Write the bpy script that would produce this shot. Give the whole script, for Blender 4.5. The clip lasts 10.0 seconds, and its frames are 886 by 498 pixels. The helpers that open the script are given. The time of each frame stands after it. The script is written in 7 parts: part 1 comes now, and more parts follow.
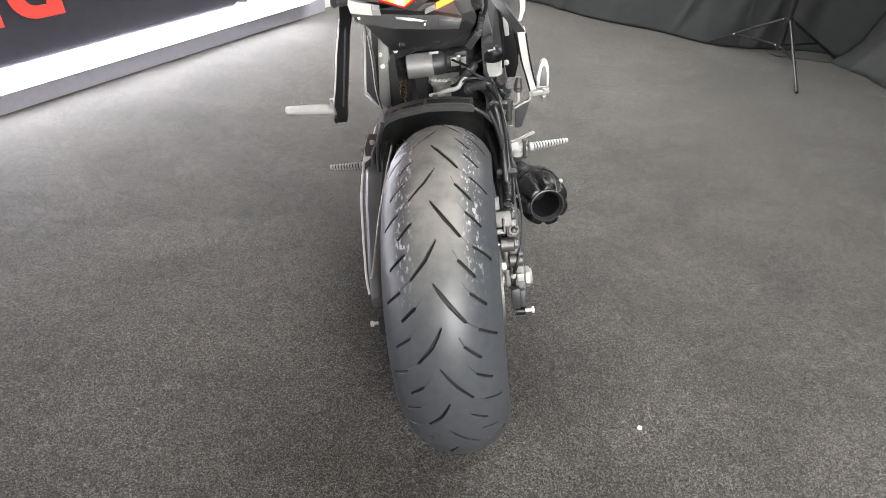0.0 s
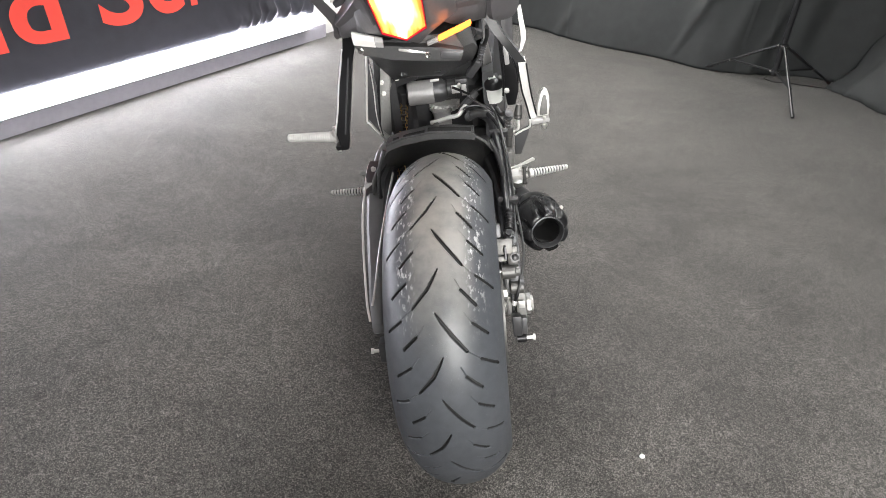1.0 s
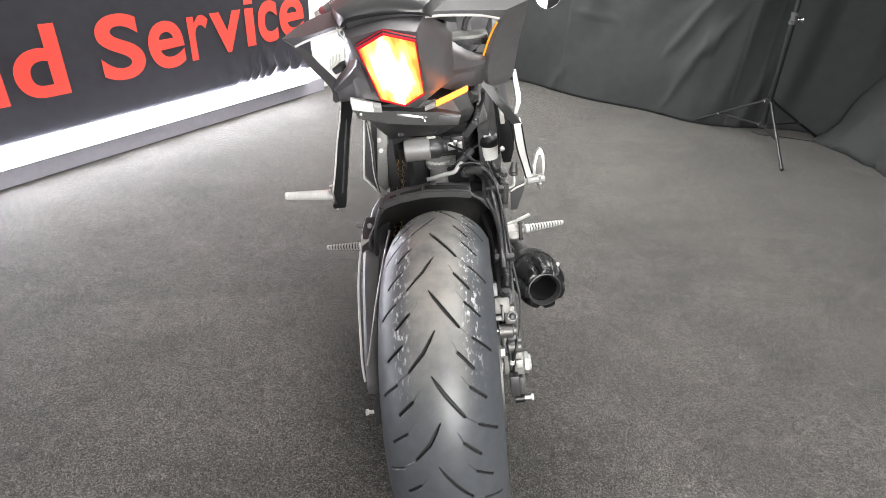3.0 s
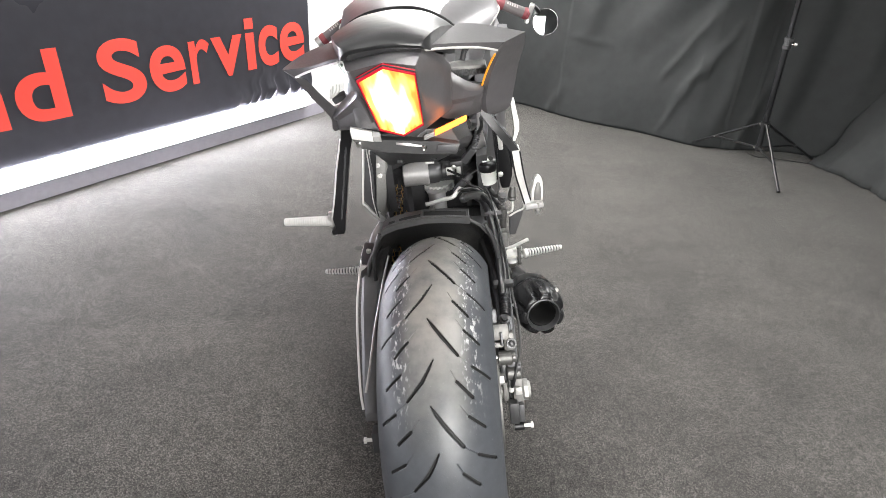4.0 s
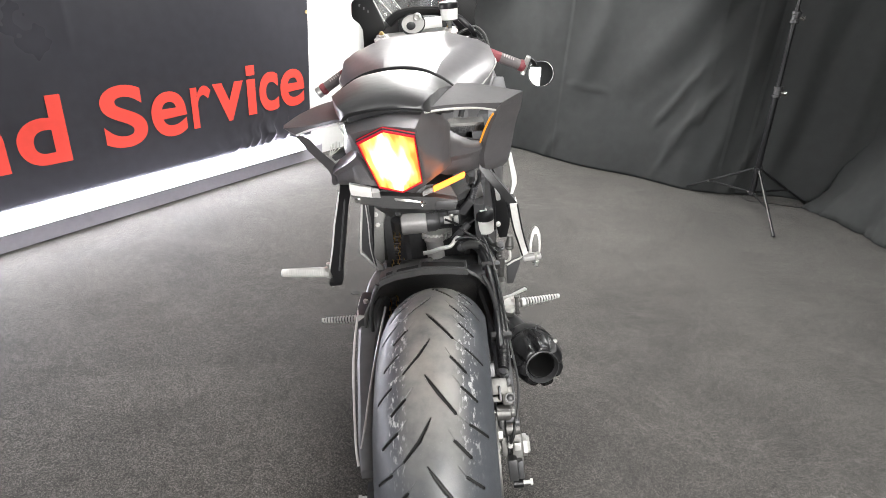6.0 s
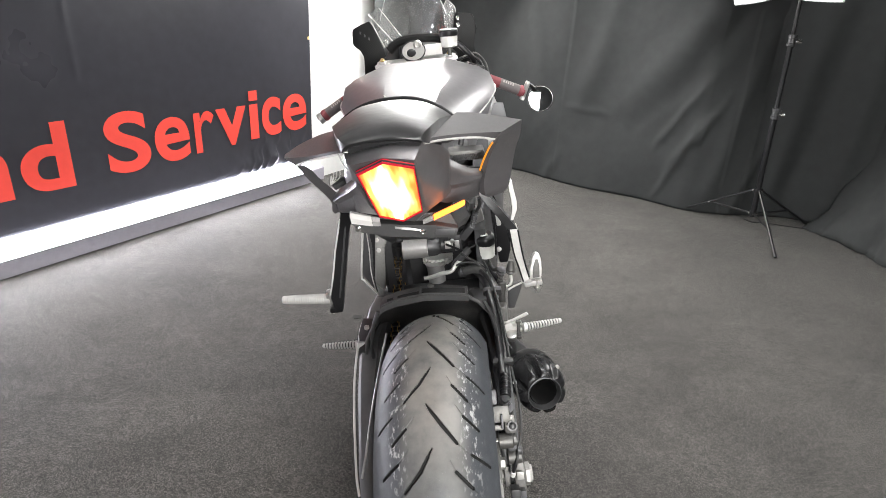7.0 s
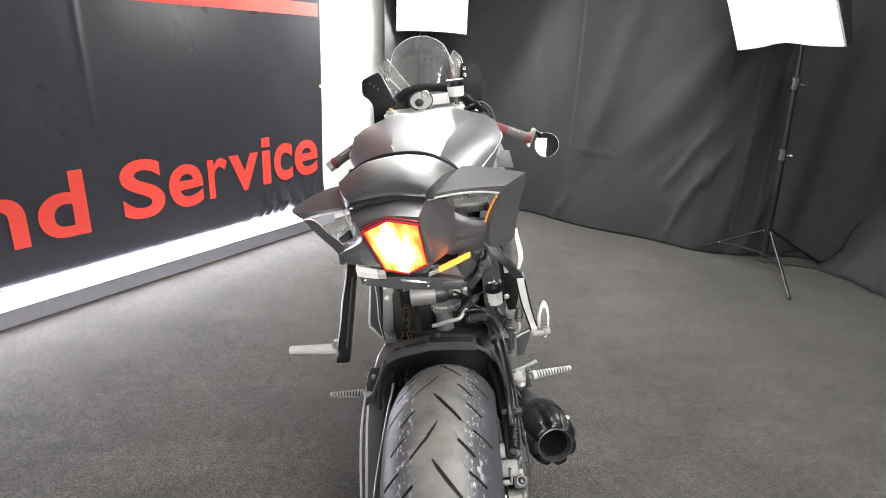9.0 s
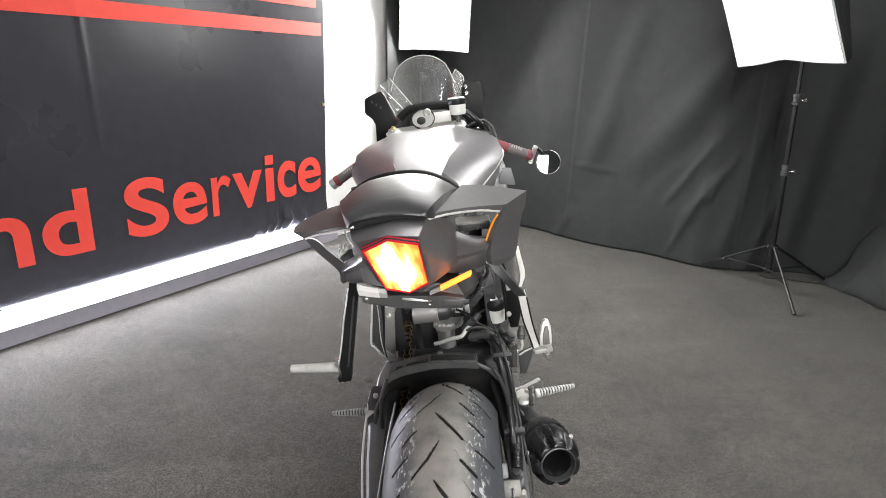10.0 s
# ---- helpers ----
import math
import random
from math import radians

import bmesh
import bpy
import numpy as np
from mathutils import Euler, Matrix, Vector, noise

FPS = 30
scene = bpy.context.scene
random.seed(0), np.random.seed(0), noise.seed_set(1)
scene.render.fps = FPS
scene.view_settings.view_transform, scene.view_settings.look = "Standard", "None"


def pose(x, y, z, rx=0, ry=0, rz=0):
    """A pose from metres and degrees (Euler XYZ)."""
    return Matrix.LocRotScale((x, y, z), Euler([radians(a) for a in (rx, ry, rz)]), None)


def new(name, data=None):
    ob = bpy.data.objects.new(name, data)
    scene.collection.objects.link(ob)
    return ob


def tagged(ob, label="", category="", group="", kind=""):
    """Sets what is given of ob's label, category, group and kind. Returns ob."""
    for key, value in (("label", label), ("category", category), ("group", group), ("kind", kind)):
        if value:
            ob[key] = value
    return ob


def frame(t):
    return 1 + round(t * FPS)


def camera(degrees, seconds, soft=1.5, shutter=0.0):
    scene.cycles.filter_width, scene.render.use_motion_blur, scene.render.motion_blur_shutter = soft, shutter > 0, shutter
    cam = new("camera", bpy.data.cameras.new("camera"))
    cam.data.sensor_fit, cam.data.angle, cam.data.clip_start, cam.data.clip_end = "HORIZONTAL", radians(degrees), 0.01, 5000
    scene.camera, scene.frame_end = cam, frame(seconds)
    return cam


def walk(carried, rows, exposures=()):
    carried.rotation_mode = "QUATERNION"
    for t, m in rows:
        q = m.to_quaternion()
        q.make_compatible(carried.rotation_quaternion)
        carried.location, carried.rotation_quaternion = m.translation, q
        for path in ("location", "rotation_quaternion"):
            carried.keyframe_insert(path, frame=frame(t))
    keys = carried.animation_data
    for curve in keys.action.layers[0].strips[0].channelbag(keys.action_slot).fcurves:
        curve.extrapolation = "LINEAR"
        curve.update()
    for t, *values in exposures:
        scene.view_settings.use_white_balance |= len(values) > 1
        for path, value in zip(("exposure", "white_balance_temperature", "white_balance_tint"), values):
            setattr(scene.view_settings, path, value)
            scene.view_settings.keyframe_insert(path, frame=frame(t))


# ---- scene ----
cam = camera(74.93, 10.0, soft=0.75)
# seconds, eye x, y, z, pitch, roll, yaw
ROWS = [
    (0.0, -0.0709, -0.8580, 1.0598, -37.811, -2.788, 1.689),
    (0.5, -0.0727, -0.8538, 1.0645, -36.888, -2.681, 1.632),
    (1.0, -0.0766, -0.8510, 1.0689, -35.760, -2.941, 1.600),
    (1.5, -0.0777, -0.8476, 1.0719, -34.735, -3.150, 1.614),
    (2.0, -0.0786, -0.8432, 1.0758, -33.594, -3.241, 1.494),
    (2.5, -0.0805, -0.8381, 1.0801, -32.349, -3.245, 1.286),
    (4.0, -0.0831, -0.8275, 1.0959, -29.303, -3.354, 1.043),
    (4.5, -0.0850, -0.8244, 1.1007, -28.384, -3.412, 0.930),
    (5.0, -0.0870, -0.8206, 1.1048, -27.440, -3.643, 0.870),
    (5.5, -0.0871, -0.8174, 1.1106, -26.480, -3.747, 0.836),
    (7.0, -0.0857, -0.8098, 1.1259, -23.440, -3.335, 0.858),
    (7.5, -0.0838, -0.8081, 1.1316, -22.557, -3.270, 1.024),
    (8.0, -0.0830, -0.8065, 1.1361, -21.606, -3.038, 1.270),
    (8.5, -0.0812, -0.8054, 1.1407, -20.592, -2.781, 1.575),
    (9.0, -0.0792, -0.8054, 1.1446, -19.602, -2.604, 1.728),
    (9.5, -0.0776, -0.8048, 1.1463, -18.769, -2.432, 1.793),
    (10.0, -0.0762, -0.8040, 1.1483, -18.039, -2.342, 1.984),
]
walk(cam, [(t, pose(x, y, z, 90 + pitch, roll, yaw)) for t, x, y, z, pitch, roll, yaw in ROWS],
     exposures=[(0.0, 0.30), (2.5, 0.38), (5.0, 0.42), (5.5, 0.36), (7.0, 0.10), (8.5, 0.06), (9.5, 0.06), (10.0, -0.10)])

# ---- world, lights ----
world = bpy.data.worlds.new("studio_dark")
scene.world = world
world.use_nodes = True
world.node_tree.nodes["Background"].inputs[0].default_value = (0.5, 0.55, 0.6, 1)
world.node_tree.nodes["Background"].inputs[1].default_value = 0.02
LED_POWER, BOX_POWER, PANEL_POWER, REAR_PANEL_POWER = 44.0, 15.0, 35.0, 36.0
BOX2_POWER, BOX3_POWER = 95.0, 22.0


# ---- materials ----
def mat(name, base, rough=0.5, metal=0.0, vary=0.15, scale=30.0, bump=0.0, bump_scale=200.0, coat=0.0, spec=0.5, spots=None):
    """Base colour broken up by broad stains and fine grain, with a fine relief. spots: colour, scale, share of worn patches."""
    m = bpy.data.materials.new(name)
    m.use_nodes = True
    nt = m.node_tree
    b = nt.nodes["Principled BSDF"]
    tc = nt.nodes.new("ShaderNodeTexCoord")
    n1 = nt.nodes.new("ShaderNodeTexNoise")
    n1.inputs["Scale"].default_value = scale * 0.2
    n1.inputs["Detail"].default_value = 5
    n2 = nt.nodes.new("ShaderNodeTexNoise")
    n2.inputs["Scale"].default_value = scale * 4
    n2.inputs["Detail"].default_value = 3
    for n in (n1, n2):
        nt.links.new(tc.outputs["Object"], n.inputs["Vector"])
    add = nt.nodes.new("ShaderNodeMath")
    add.operation = "ADD"
    nt.links.new(n1.outputs["Fac"], add.inputs[0])
    nt.links.new(n2.outputs["Fac"], add.inputs[1])
    ramp = nt.nodes.new("ShaderNodeMapRange")
    ramp.inputs["From Min"].default_value, ramp.inputs["From Max"].default_value = 0.6, 1.4
    ramp.inputs["To Min"].default_value, ramp.inputs["To Max"].default_value = 1 - vary, 1 + vary
    nt.links.new(add.outputs[0], ramp.inputs["Value"])
    mul = nt.nodes.new("ShaderNodeVectorMath")
    mul.operation = "SCALE"
    mul.inputs[0].default_value = base
    nt.links.new(ramp.outputs[0], mul.inputs["Scale"])
    colour = mul.outputs[0]
    if spots:
        sc, ssc, lo, hi = spots
        n3 = nt.nodes.new("ShaderNodeTexNoise")
        n3.inputs["Scale"].default_value = ssc
        n3.inputs["Detail"].default_value = 8
        n3.inputs["Roughness"].default_value = 0.65
        nt.links.new(tc.outputs["Object"], n3.inputs["Vector"])
        mr = nt.nodes.new("ShaderNodeMapRange")
        mr.inputs["From Min"].default_value, mr.inputs["From Max"].default_value = lo, hi
        nt.links.new(n3.outputs["Fac"], mr.inputs["Value"])
        mix = nt.nodes.new("ShaderNodeMix")
        mix.data_type = "RGBA"
        nt.links.new(mr.outputs[0], mix.inputs["Factor"])
        nt.links.new(colour, mix.inputs["A"])
        mix.inputs["B"].default_value = (*sc, 1)
        colour = mix.outputs["Result"]
    nt.links.new(colour, b.inputs["Base Color"])
    rr = nt.nodes.new("ShaderNodeMapRange")
    rr.inputs["From Min"].default_value, rr.inputs["From Max"].default_value = 0.3, 0.7
    rr.inputs["To Min"].default_value, rr.inputs["To Max"].default_value = rough * 0.85, min(1, rough * 1.15)
    nt.links.new(n1.outputs["Fac"], rr.inputs["Value"])
    nt.links.new(rr.outputs[0], b.inputs["Roughness"])
    b.inputs["Metallic"].default_value = metal
    b.inputs["Coat Weight"].default_value = coat
    b.inputs["Specular IOR Level"].default_value = spec
    if bump:
        nb = nt.nodes.new("ShaderNodeTexNoise")
        nb.inputs["Scale"].default_value = bump_scale
        nb.inputs["Detail"].default_value = 3
        nt.links.new(tc.outputs["Object"], nb.inputs["Vector"])
        bp = nt.nodes.new("ShaderNodeBump")
        bp.inputs["Strength"].default_value = bump
        bp.inputs["Distance"].default_value = 0.002
        nt.links.new(nb.outputs["Fac"], bp.inputs["Height"])
        nt.links.new(bp.outputs[0], b.inputs["Normal"])
    return m


def glow(name, colour, strength, uneven=0.0):
    m = bpy.data.materials.new(name)
    m.use_nodes = True
    b = m.node_tree.nodes["Principled BSDF"]
    b.inputs["Base Color"].default_value = (0.8, 0.8, 0.8, 1)
    b.inputs["Emission Color"].default_value = (*colour, 1)
    b.inputs["Emission Strength"].default_value = strength
    if uneven:
        nt = m.node_tree
        tc = nt.nodes.new("ShaderNodeTexCoord")
        n = nt.nodes.new("ShaderNodeTexNoise")
        n.inputs["Scale"].default_value, n.inputs["Detail"].default_value, n.inputs["Distortion"].default_value = 7.0, 4.0, 1.5
        nt.links.new(tc.outputs["Object"], n.inputs["Vector"])
        r = nt.nodes.new("ShaderNodeMapRange")
        r.inputs["From Min"].default_value, r.inputs["From Max"].default_value = 0.3, 0.6
        r.inputs["To Min"].default_value, r.inputs["To Max"].default_value = strength * (1 - uneven), strength
        nt.links.new(n.outputs["Fac"], r.inputs["Value"])
        nt.links.new(r.outputs[0], b.inputs["Emission Strength"])
    return m


def carpet_material():
    m = mat("carpet_fibre", (0.0600, 0.0563, 0.0518), 0.95, vary=0.34, scale=9.0, spec=0.15)
    nt = m.node_tree
    b = nt.nodes["Principled BSDF"]
    tc = nt.nodes["Texture Coordinate"]
    link = b.inputs["Base Color"].links[0]
    base = link.from_socket
    fine = nt.nodes.new("ShaderNodeTexNoise")
    fine.inputs["Scale"].default_value, fine.inputs["Detail"].default_value = 140.0, 5.0
    cell = nt.nodes.new("ShaderNodeTexVoronoi")
    cell.inputs["Scale"].default_value = 620.0
    for n in (fine, cell):
        nt.links.new(tc.outputs["Object"], n.inputs["Vector"])
    tuft = nt.nodes.new("ShaderNodeSeparateColor")
    nt.links.new(cell.outputs["Color"], tuft.inputs[0])
    pw = nt.nodes.new("ShaderNodeMath")
    pw.operation = "POWER"
    nt.links.new(tuft.outputs[0], pw.inputs[0])
    pw.inputs[1].default_value = 2.2
    mr = nt.nodes.new("ShaderNodeMapRange")
    mr.inputs["From Min"].default_value, mr.inputs["From Max"].default_value = 0.0, 1.0
    mr.inputs["To Min"].default_value, mr.inputs["To Max"].default_value = 0.30, 2.7
    nt.links.new(pw.outputs[0], mr.inputs["Value"])
    patch = nt.nodes.new("ShaderNodeMapRange")
    patch.inputs["From Min"].default_value, patch.inputs["From Max"].default_value = 0.35, 0.65
    patch.inputs["To Min"].default_value, patch.inputs["To Max"].default_value = 0.72, 1.28
    nt.links.new(fine.outputs["Fac"], patch.inputs["Value"])
    clump = nt.nodes.new("ShaderNodeTexVoronoi")
    clump.inputs["Scale"].default_value = 420.0
    nt.links.new(tc.outputs["Object"], clump.inputs["Vector"])
    shade = nt.nodes.new("ShaderNodeSeparateColor")
    nt.links.new(clump.outputs["Color"], shade.inputs[0])
    step = nt.nodes.new("ShaderNodeMapRange")
    step.inputs["To Min"].default_value, step.inputs["To Max"].default_value = 0.90, 1.10
    nt.links.new(shade.outputs[1], step.inputs["Value"])
    piles = nt.nodes.new("ShaderNodeMath")
    piles.operation = "MULTIPLY"
    nt.links.new(mr.outputs[0], piles.inputs[0])
    nt.links.new(step.outputs[0], piles.inputs[1])
    both = nt.nodes.new("ShaderNodeMath")
    both.operation = "MULTIPLY"
    nt.links.new(piles.outputs[0], both.inputs[0])
    nt.links.new(patch.outputs[0], both.inputs[1])
    sc = nt.nodes.new("ShaderNodeVectorMath")
    sc.operation = "SCALE"
    nt.links.new(base, sc.inputs[0])
    # broad worn and trodden patches
    worn = nt.nodes.new("ShaderNodeTexNoise")
    worn.inputs["Scale"].default_value, worn.inputs["Detail"].default_value, worn.inputs["Distortion"].default_value = 3.2, 6.0, 0.6
    nt.links.new(tc.outputs["Object"], worn.inputs["Vector"])
    wr = nt.nodes.new("ShaderNodeMapRange")
    wr.inputs["From Min"].default_value, wr.inputs["From Max"].default_value = 0.36, 0.56
    wr.inputs["To Min"].default_value, wr.inputs["To Max"].default_value = 0.84, 1.05
    nt.links.new(worn.outputs["Fac"], wr.inputs["Value"])
    trod = nt.nodes.new("ShaderNodeMath")
    trod.operation = "MULTIPLY"
    nt.links.new(both.outputs[0], trod.inputs[0])
    nt.links.new(wr.outputs[0], trod.inputs[1])
    # pile brushed one way or the other in long sweeps
    lay = nt.nodes.new("ShaderNodeMapping")
    lay.inputs["Rotation"].default_value = (0, 0, radians(-52))
    lay.inputs["Scale"].default_value = (1.3, 4.0, 1.0)
    nt.links.new(tc.outputs["Object"], lay.inputs["Vector"])
    sweep = nt.nodes.new("ShaderNodeTexNoise")
    sweep.inputs["Scale"].default_value, sweep.inputs["Detail"].default_value, sweep.inputs["Distortion"].default_value = 1.5, 5.0, 1.4
    nt.links.new(lay.outputs[0], sweep.inputs["Vector"])
    sr = nt.nodes.new("ShaderNodeMapRange")
    sr.inputs["From Min"].default_value, sr.inputs["From Max"].default_value = 0.35, 0.65
    sr.inputs["To Min"].default_value, sr.inputs["To Max"].default_value = 0.91, 1.09
    nt.links.new(sweep.outputs["Fac"], sr.inputs["Value"])
    brushed = nt.nodes.new("ShaderNodeMath")
    brushed.operation = "MULTIPLY"
    nt.links.new(trod.outputs[0], brushed.inputs[0])
    nt.links.new(sr.outputs[0], brushed.inputs[1])
    nt.links.new(brushed.outputs[0], sc.inputs["Scale"])
    nt.links.new(sc.outputs[0], b.inputs["Base Color"])
    bp = nt.nodes.new("ShaderNodeBump")
    bp.inputs["Strength"].default_value, bp.inputs["Distance"].default_value = 0.5, 0.002
    nt.links.new(cell.outputs["Distance"], bp.inputs["Height"])
    nt.links.new(bp.outputs[0], b.inputs["Normal"])
    b.inputs["Sheen Weight"].default_value = 0.15
    return m


CARPET = carpet_material()
WHITE_WALL = mat("white_paint", (0.80, 0.80, 0.78), 0.7, vary=0.04, scale=8, bump=0.1, bump_scale=120)
CEILING = mat("ceiling_paint", (0.62, 0.62, 0.60), 0.8, vary=0.05, scale=8)
DARK_WALL = mat("dark_wall_paint", (0.08, 0.08, 0.08), 0.8, vary=0.1, scale=6)
CURTAIN = mat("black_curtain_cloth", (0.0405, 0.043, 0.043), 0.80, vary=0.14, scale=4, bump=0.25, bump_scale=600, spec=0.25)
VINYL = mat("black_banner_vinyl", (0.037, 0.037, 0.044), 0.30, vary=0.15, scale=5, bump=0.15, bump_scale=14, spec=0.4)
RED_INK = mat("red_banner_print", (0.74, 0.06, 0.04), 0.6, vary=0.06, scale=8)
SKIRT = mat("grey_skirting_board", (0.38, 0.365, 0.41), 0.55, vary=0.08, scale=10)
ALLOY_PROFILE = mat("led_profile_alloy", (0.6, 0.6, 0.62), 0.4, 0.9)
BRASS = mat("brass_eyelet", (0.7, 0.55, 0.25), 0.3, 1.0)
LED_WHITE = glow("led_strip_white", (0.96, 0.96, 1.05), LED_POWER)
BOX_WHITE = glow("softbox_diffuser_cloth", (1.0, 0.99, 0.97), BOX_POWER, 0.45)
BOX2_WHITE = glow("softbox_diffuser_cloth", (1.0, 0.985, 0.96), BOX2_POWER)
BOX3_WHITE = glow("softbox_diffuser_cloth", (1.0, 0.985, 0.96), BOX3_POWER)
PANEL_WHITE = glow("ceiling_panel_diffuser", (1.0, 0.99, 0.98), PANEL_POWER)
REAR_PANEL_WHITE = glow("ceiling_panel_diffuser_rear", (0.97, 0.99, 1.0), REAR_PANEL_POWER)
BOX_EDGE = mat("white_softbox_cloth", (0.75, 0.75, 0.74), 0.8, vary=0.06, scale=20, bump=0.15, bump_scale=60)
BLACK_METAL = mat("black_painted_metal", (0.007, 0.007, 0.008), 0.36, vary=0.12, scale=40)
BLACK_CLOTH = mat("black_softbox_shell", (0.02, 0.02, 0.02), 0.8)
DARK_ALLOY = mat("dark_grey_alloy", (0.085, 0.085, 0.088), 0.42, 0.5, vary=0.15, scale=30)
CHROME = mat("bright_plated_steel", (0.75, 0.74, 0.72), 0.22, 1.0, vary=0.08, scale=60)
BLACK_CABLE = mat("black_rubber_cable", (0.012, 0.012, 0.012), 0.5)
STAIN = mat("dark_oil_stain", (0.026, 0.024, 0.022), 0.85, vary=0.3, scale=60, bump=0.3, bump_scale=600)
CRUMB = mat("white_paper_scrap", (0.8, 0.8, 0.78), 0.8)


# ---- mesh helpers ----
def finish(name, bm, material, parent=None, label="", smooth=True, angle=35):
    bmesh.ops.recalc_face_normals(bm, faces=bm.faces)
    me = bpy.data.meshes.new(name)
    bm.to_mesh(me)
    bm.free()
    if smooth:
        me.shade_smooth()
        me.set_sharp_from_angle(angle=radians(angle))
    me.materials.append(material)
    ob = new(name, me)
    if parent is not None:
        ob.parent = parent
    if label:
        ob["label"] = label
    return ob


part = finish


def V(*a):
    return Vector(a)


def box(bm, size, m, bevel=0.0, segs=2):
    r = bmesh.ops.create_cube(bm, size=1.0)
    vs = r["verts"]
    bmesh.ops.scale(bm, vec=size, verts=vs)
    if bevel:
        es = list({e for v in vs for e in v.link_edges})
        r2 = bmesh.ops.bevel(bm, geom=es, offset=bevel, segments=segs, affect="EDGES", profile=0.6)
        vs = list({v for f in r2["faces"] for v in f.verts} | {v for v in vs if v.is_valid})
    bmesh.ops.transform(bm, matrix=m, verts=vs)
    return bm


def frame_from(axis):
    axis = Vector(axis).normalized()
    return axis.to_track_quat("Z", "Y").to_matrix()


def lathe(bm, p0, axis, profile, n=24, phase=0.0, squash=1.0):
    """Rings of (distance along the axis, radius) about an axis from p0."""
    f = frame_from(axis)
    rings = []
    for d, r in profile:
        ring = []
        for k in range(n):
            a = 2 * math.pi * k / n + phase
            ring.append(bm.verts.new(Vector(p0) + f @ Vector((r * math.cos(a), r * math.sin(a) * squash, d))))
        rings.append(ring)
    skin(bm, rings)
    return bm


def skin(bm, rings, cap=True, closed=True):
    for a, b in zip(rings, rings[1:]):
        n = len(a)
        for k in range(n if closed else n - 1):
            j = (k + 1) % n
            try:
                bm.faces.new((a[k], a[j], b[j], b[k]))
            except ValueError:
                pass
    if cap and closed:
        for ring in (rings[0][::-1], rings[-1]):
            try:
                bm.faces.new(ring)
            except ValueError:
                pass


def loft(bm, sections, cap=True, closed=True):
    skin(bm, [[bm.verts.new(Vector(p)) for p in s] for s in sections], cap, closed)
    return bm


def catmull(pts, per=6):
    pts = [Vector(p) for p in pts]
    if len(pts) < 3:
        return pts
    ext = [pts[0] * 2 - pts[1]] + pts + [pts[-1] * 2 - pts[-2]]
    out = []
    for i in range(1, len(ext) - 2):
        a, b, c, d = ext[i - 1:i + 3]
        for k in range(per):
            t = k / per
            out.append(0.5 * ((2 * b) + (c - a) * t + (2 * a - 5 * b + 4 * c - d) * t * t + (3 * b - a - 3 * c + d) * t ** 3))
    out.append(pts[-1])
    return out


def tube(bm, pts, r, n=10, per=6, straight=False):
    p = [Vector(q) for q in pts] if straight else catmull(pts, per)
    rings, up = [], Vector((0.31, 0.2, 0.93)).normalized()
    for i, q in enumerate(p):
        t = (p[min(i + 1, len(p) - 1)] - p[max(i - 1, 0)]).normalized()
        s = t.cross(up)
        if s.length < 1e-4:
            s = t.cross(Vector((1, 0, 0)))
        s.normalize()
        u = s.cross(t)
        up = u
        rr = r(i / (len(p) - 1)) if callable(r) else r
        rings.append([bm.verts.new(q + rr * (math.cos(2 * math.pi * k / n) * s + math.sin(2 * math.pi * k / n) * u)) for k in range(n)])
    skin(bm, rings)
    return bm


def prism(bm, outline, depth, bevel=0.0):
    """A flat plate: its outline (points in order) pushed along depth."""
    d = Vector(depth)
    a = [bm.verts.new(Vector(p)) for p in outline]
    b = [bm.verts.new(Vector(p) + d) for p in outline]
    fs = [bm.faces.new(a[::-1]), bm.faces.new(b)]
    n = len(a)
    fs += [bm.faces.new((a[k], a[(k + 1) % n], b[(k + 1) % n], b[k])) for k in range(n)]
    if bevel:
        es = list({e for f in fs for e in f.edges})
        bmesh.ops.bevel(bm, geom=es, offset=bevel, segments=2, affect="EDGES", profile=0.6)
    return bm


def bolt(bm, p, axis, r=0.006, h=0.006):
    lathe(bm, p, axis, [(0, r * 1.35), (h * 0.3, r * 1.35), (h * 0.31, r), (h, r), (h, r * 0.45), (h * 0.5, r * 0.4)], 6)
    return bm


# ---- the room ----
WA, WB = -2.540, 0.589          # the banner wall: x = WA + WB * y
ALONG = Vector((WB, 1, 0)).normalized()
INTO = Vector((1, -WB, 0)).normalized()   # from that wall into the room
ROOM_H = 2.75


def on_wall(s, z, out=0.0):
    return Vector((WA, 0, z)) + ALONG * s + INTO * out


CORNERS = [Vector((*on_wall(-3.6, 0).xy, 0)) - INTO * 0.03, Vector((-0.285, 3.83, 0)) - INTO * 0.03, Vector((2.50, 2.50, 0)), Vector((2.76, -3.1, 0))]


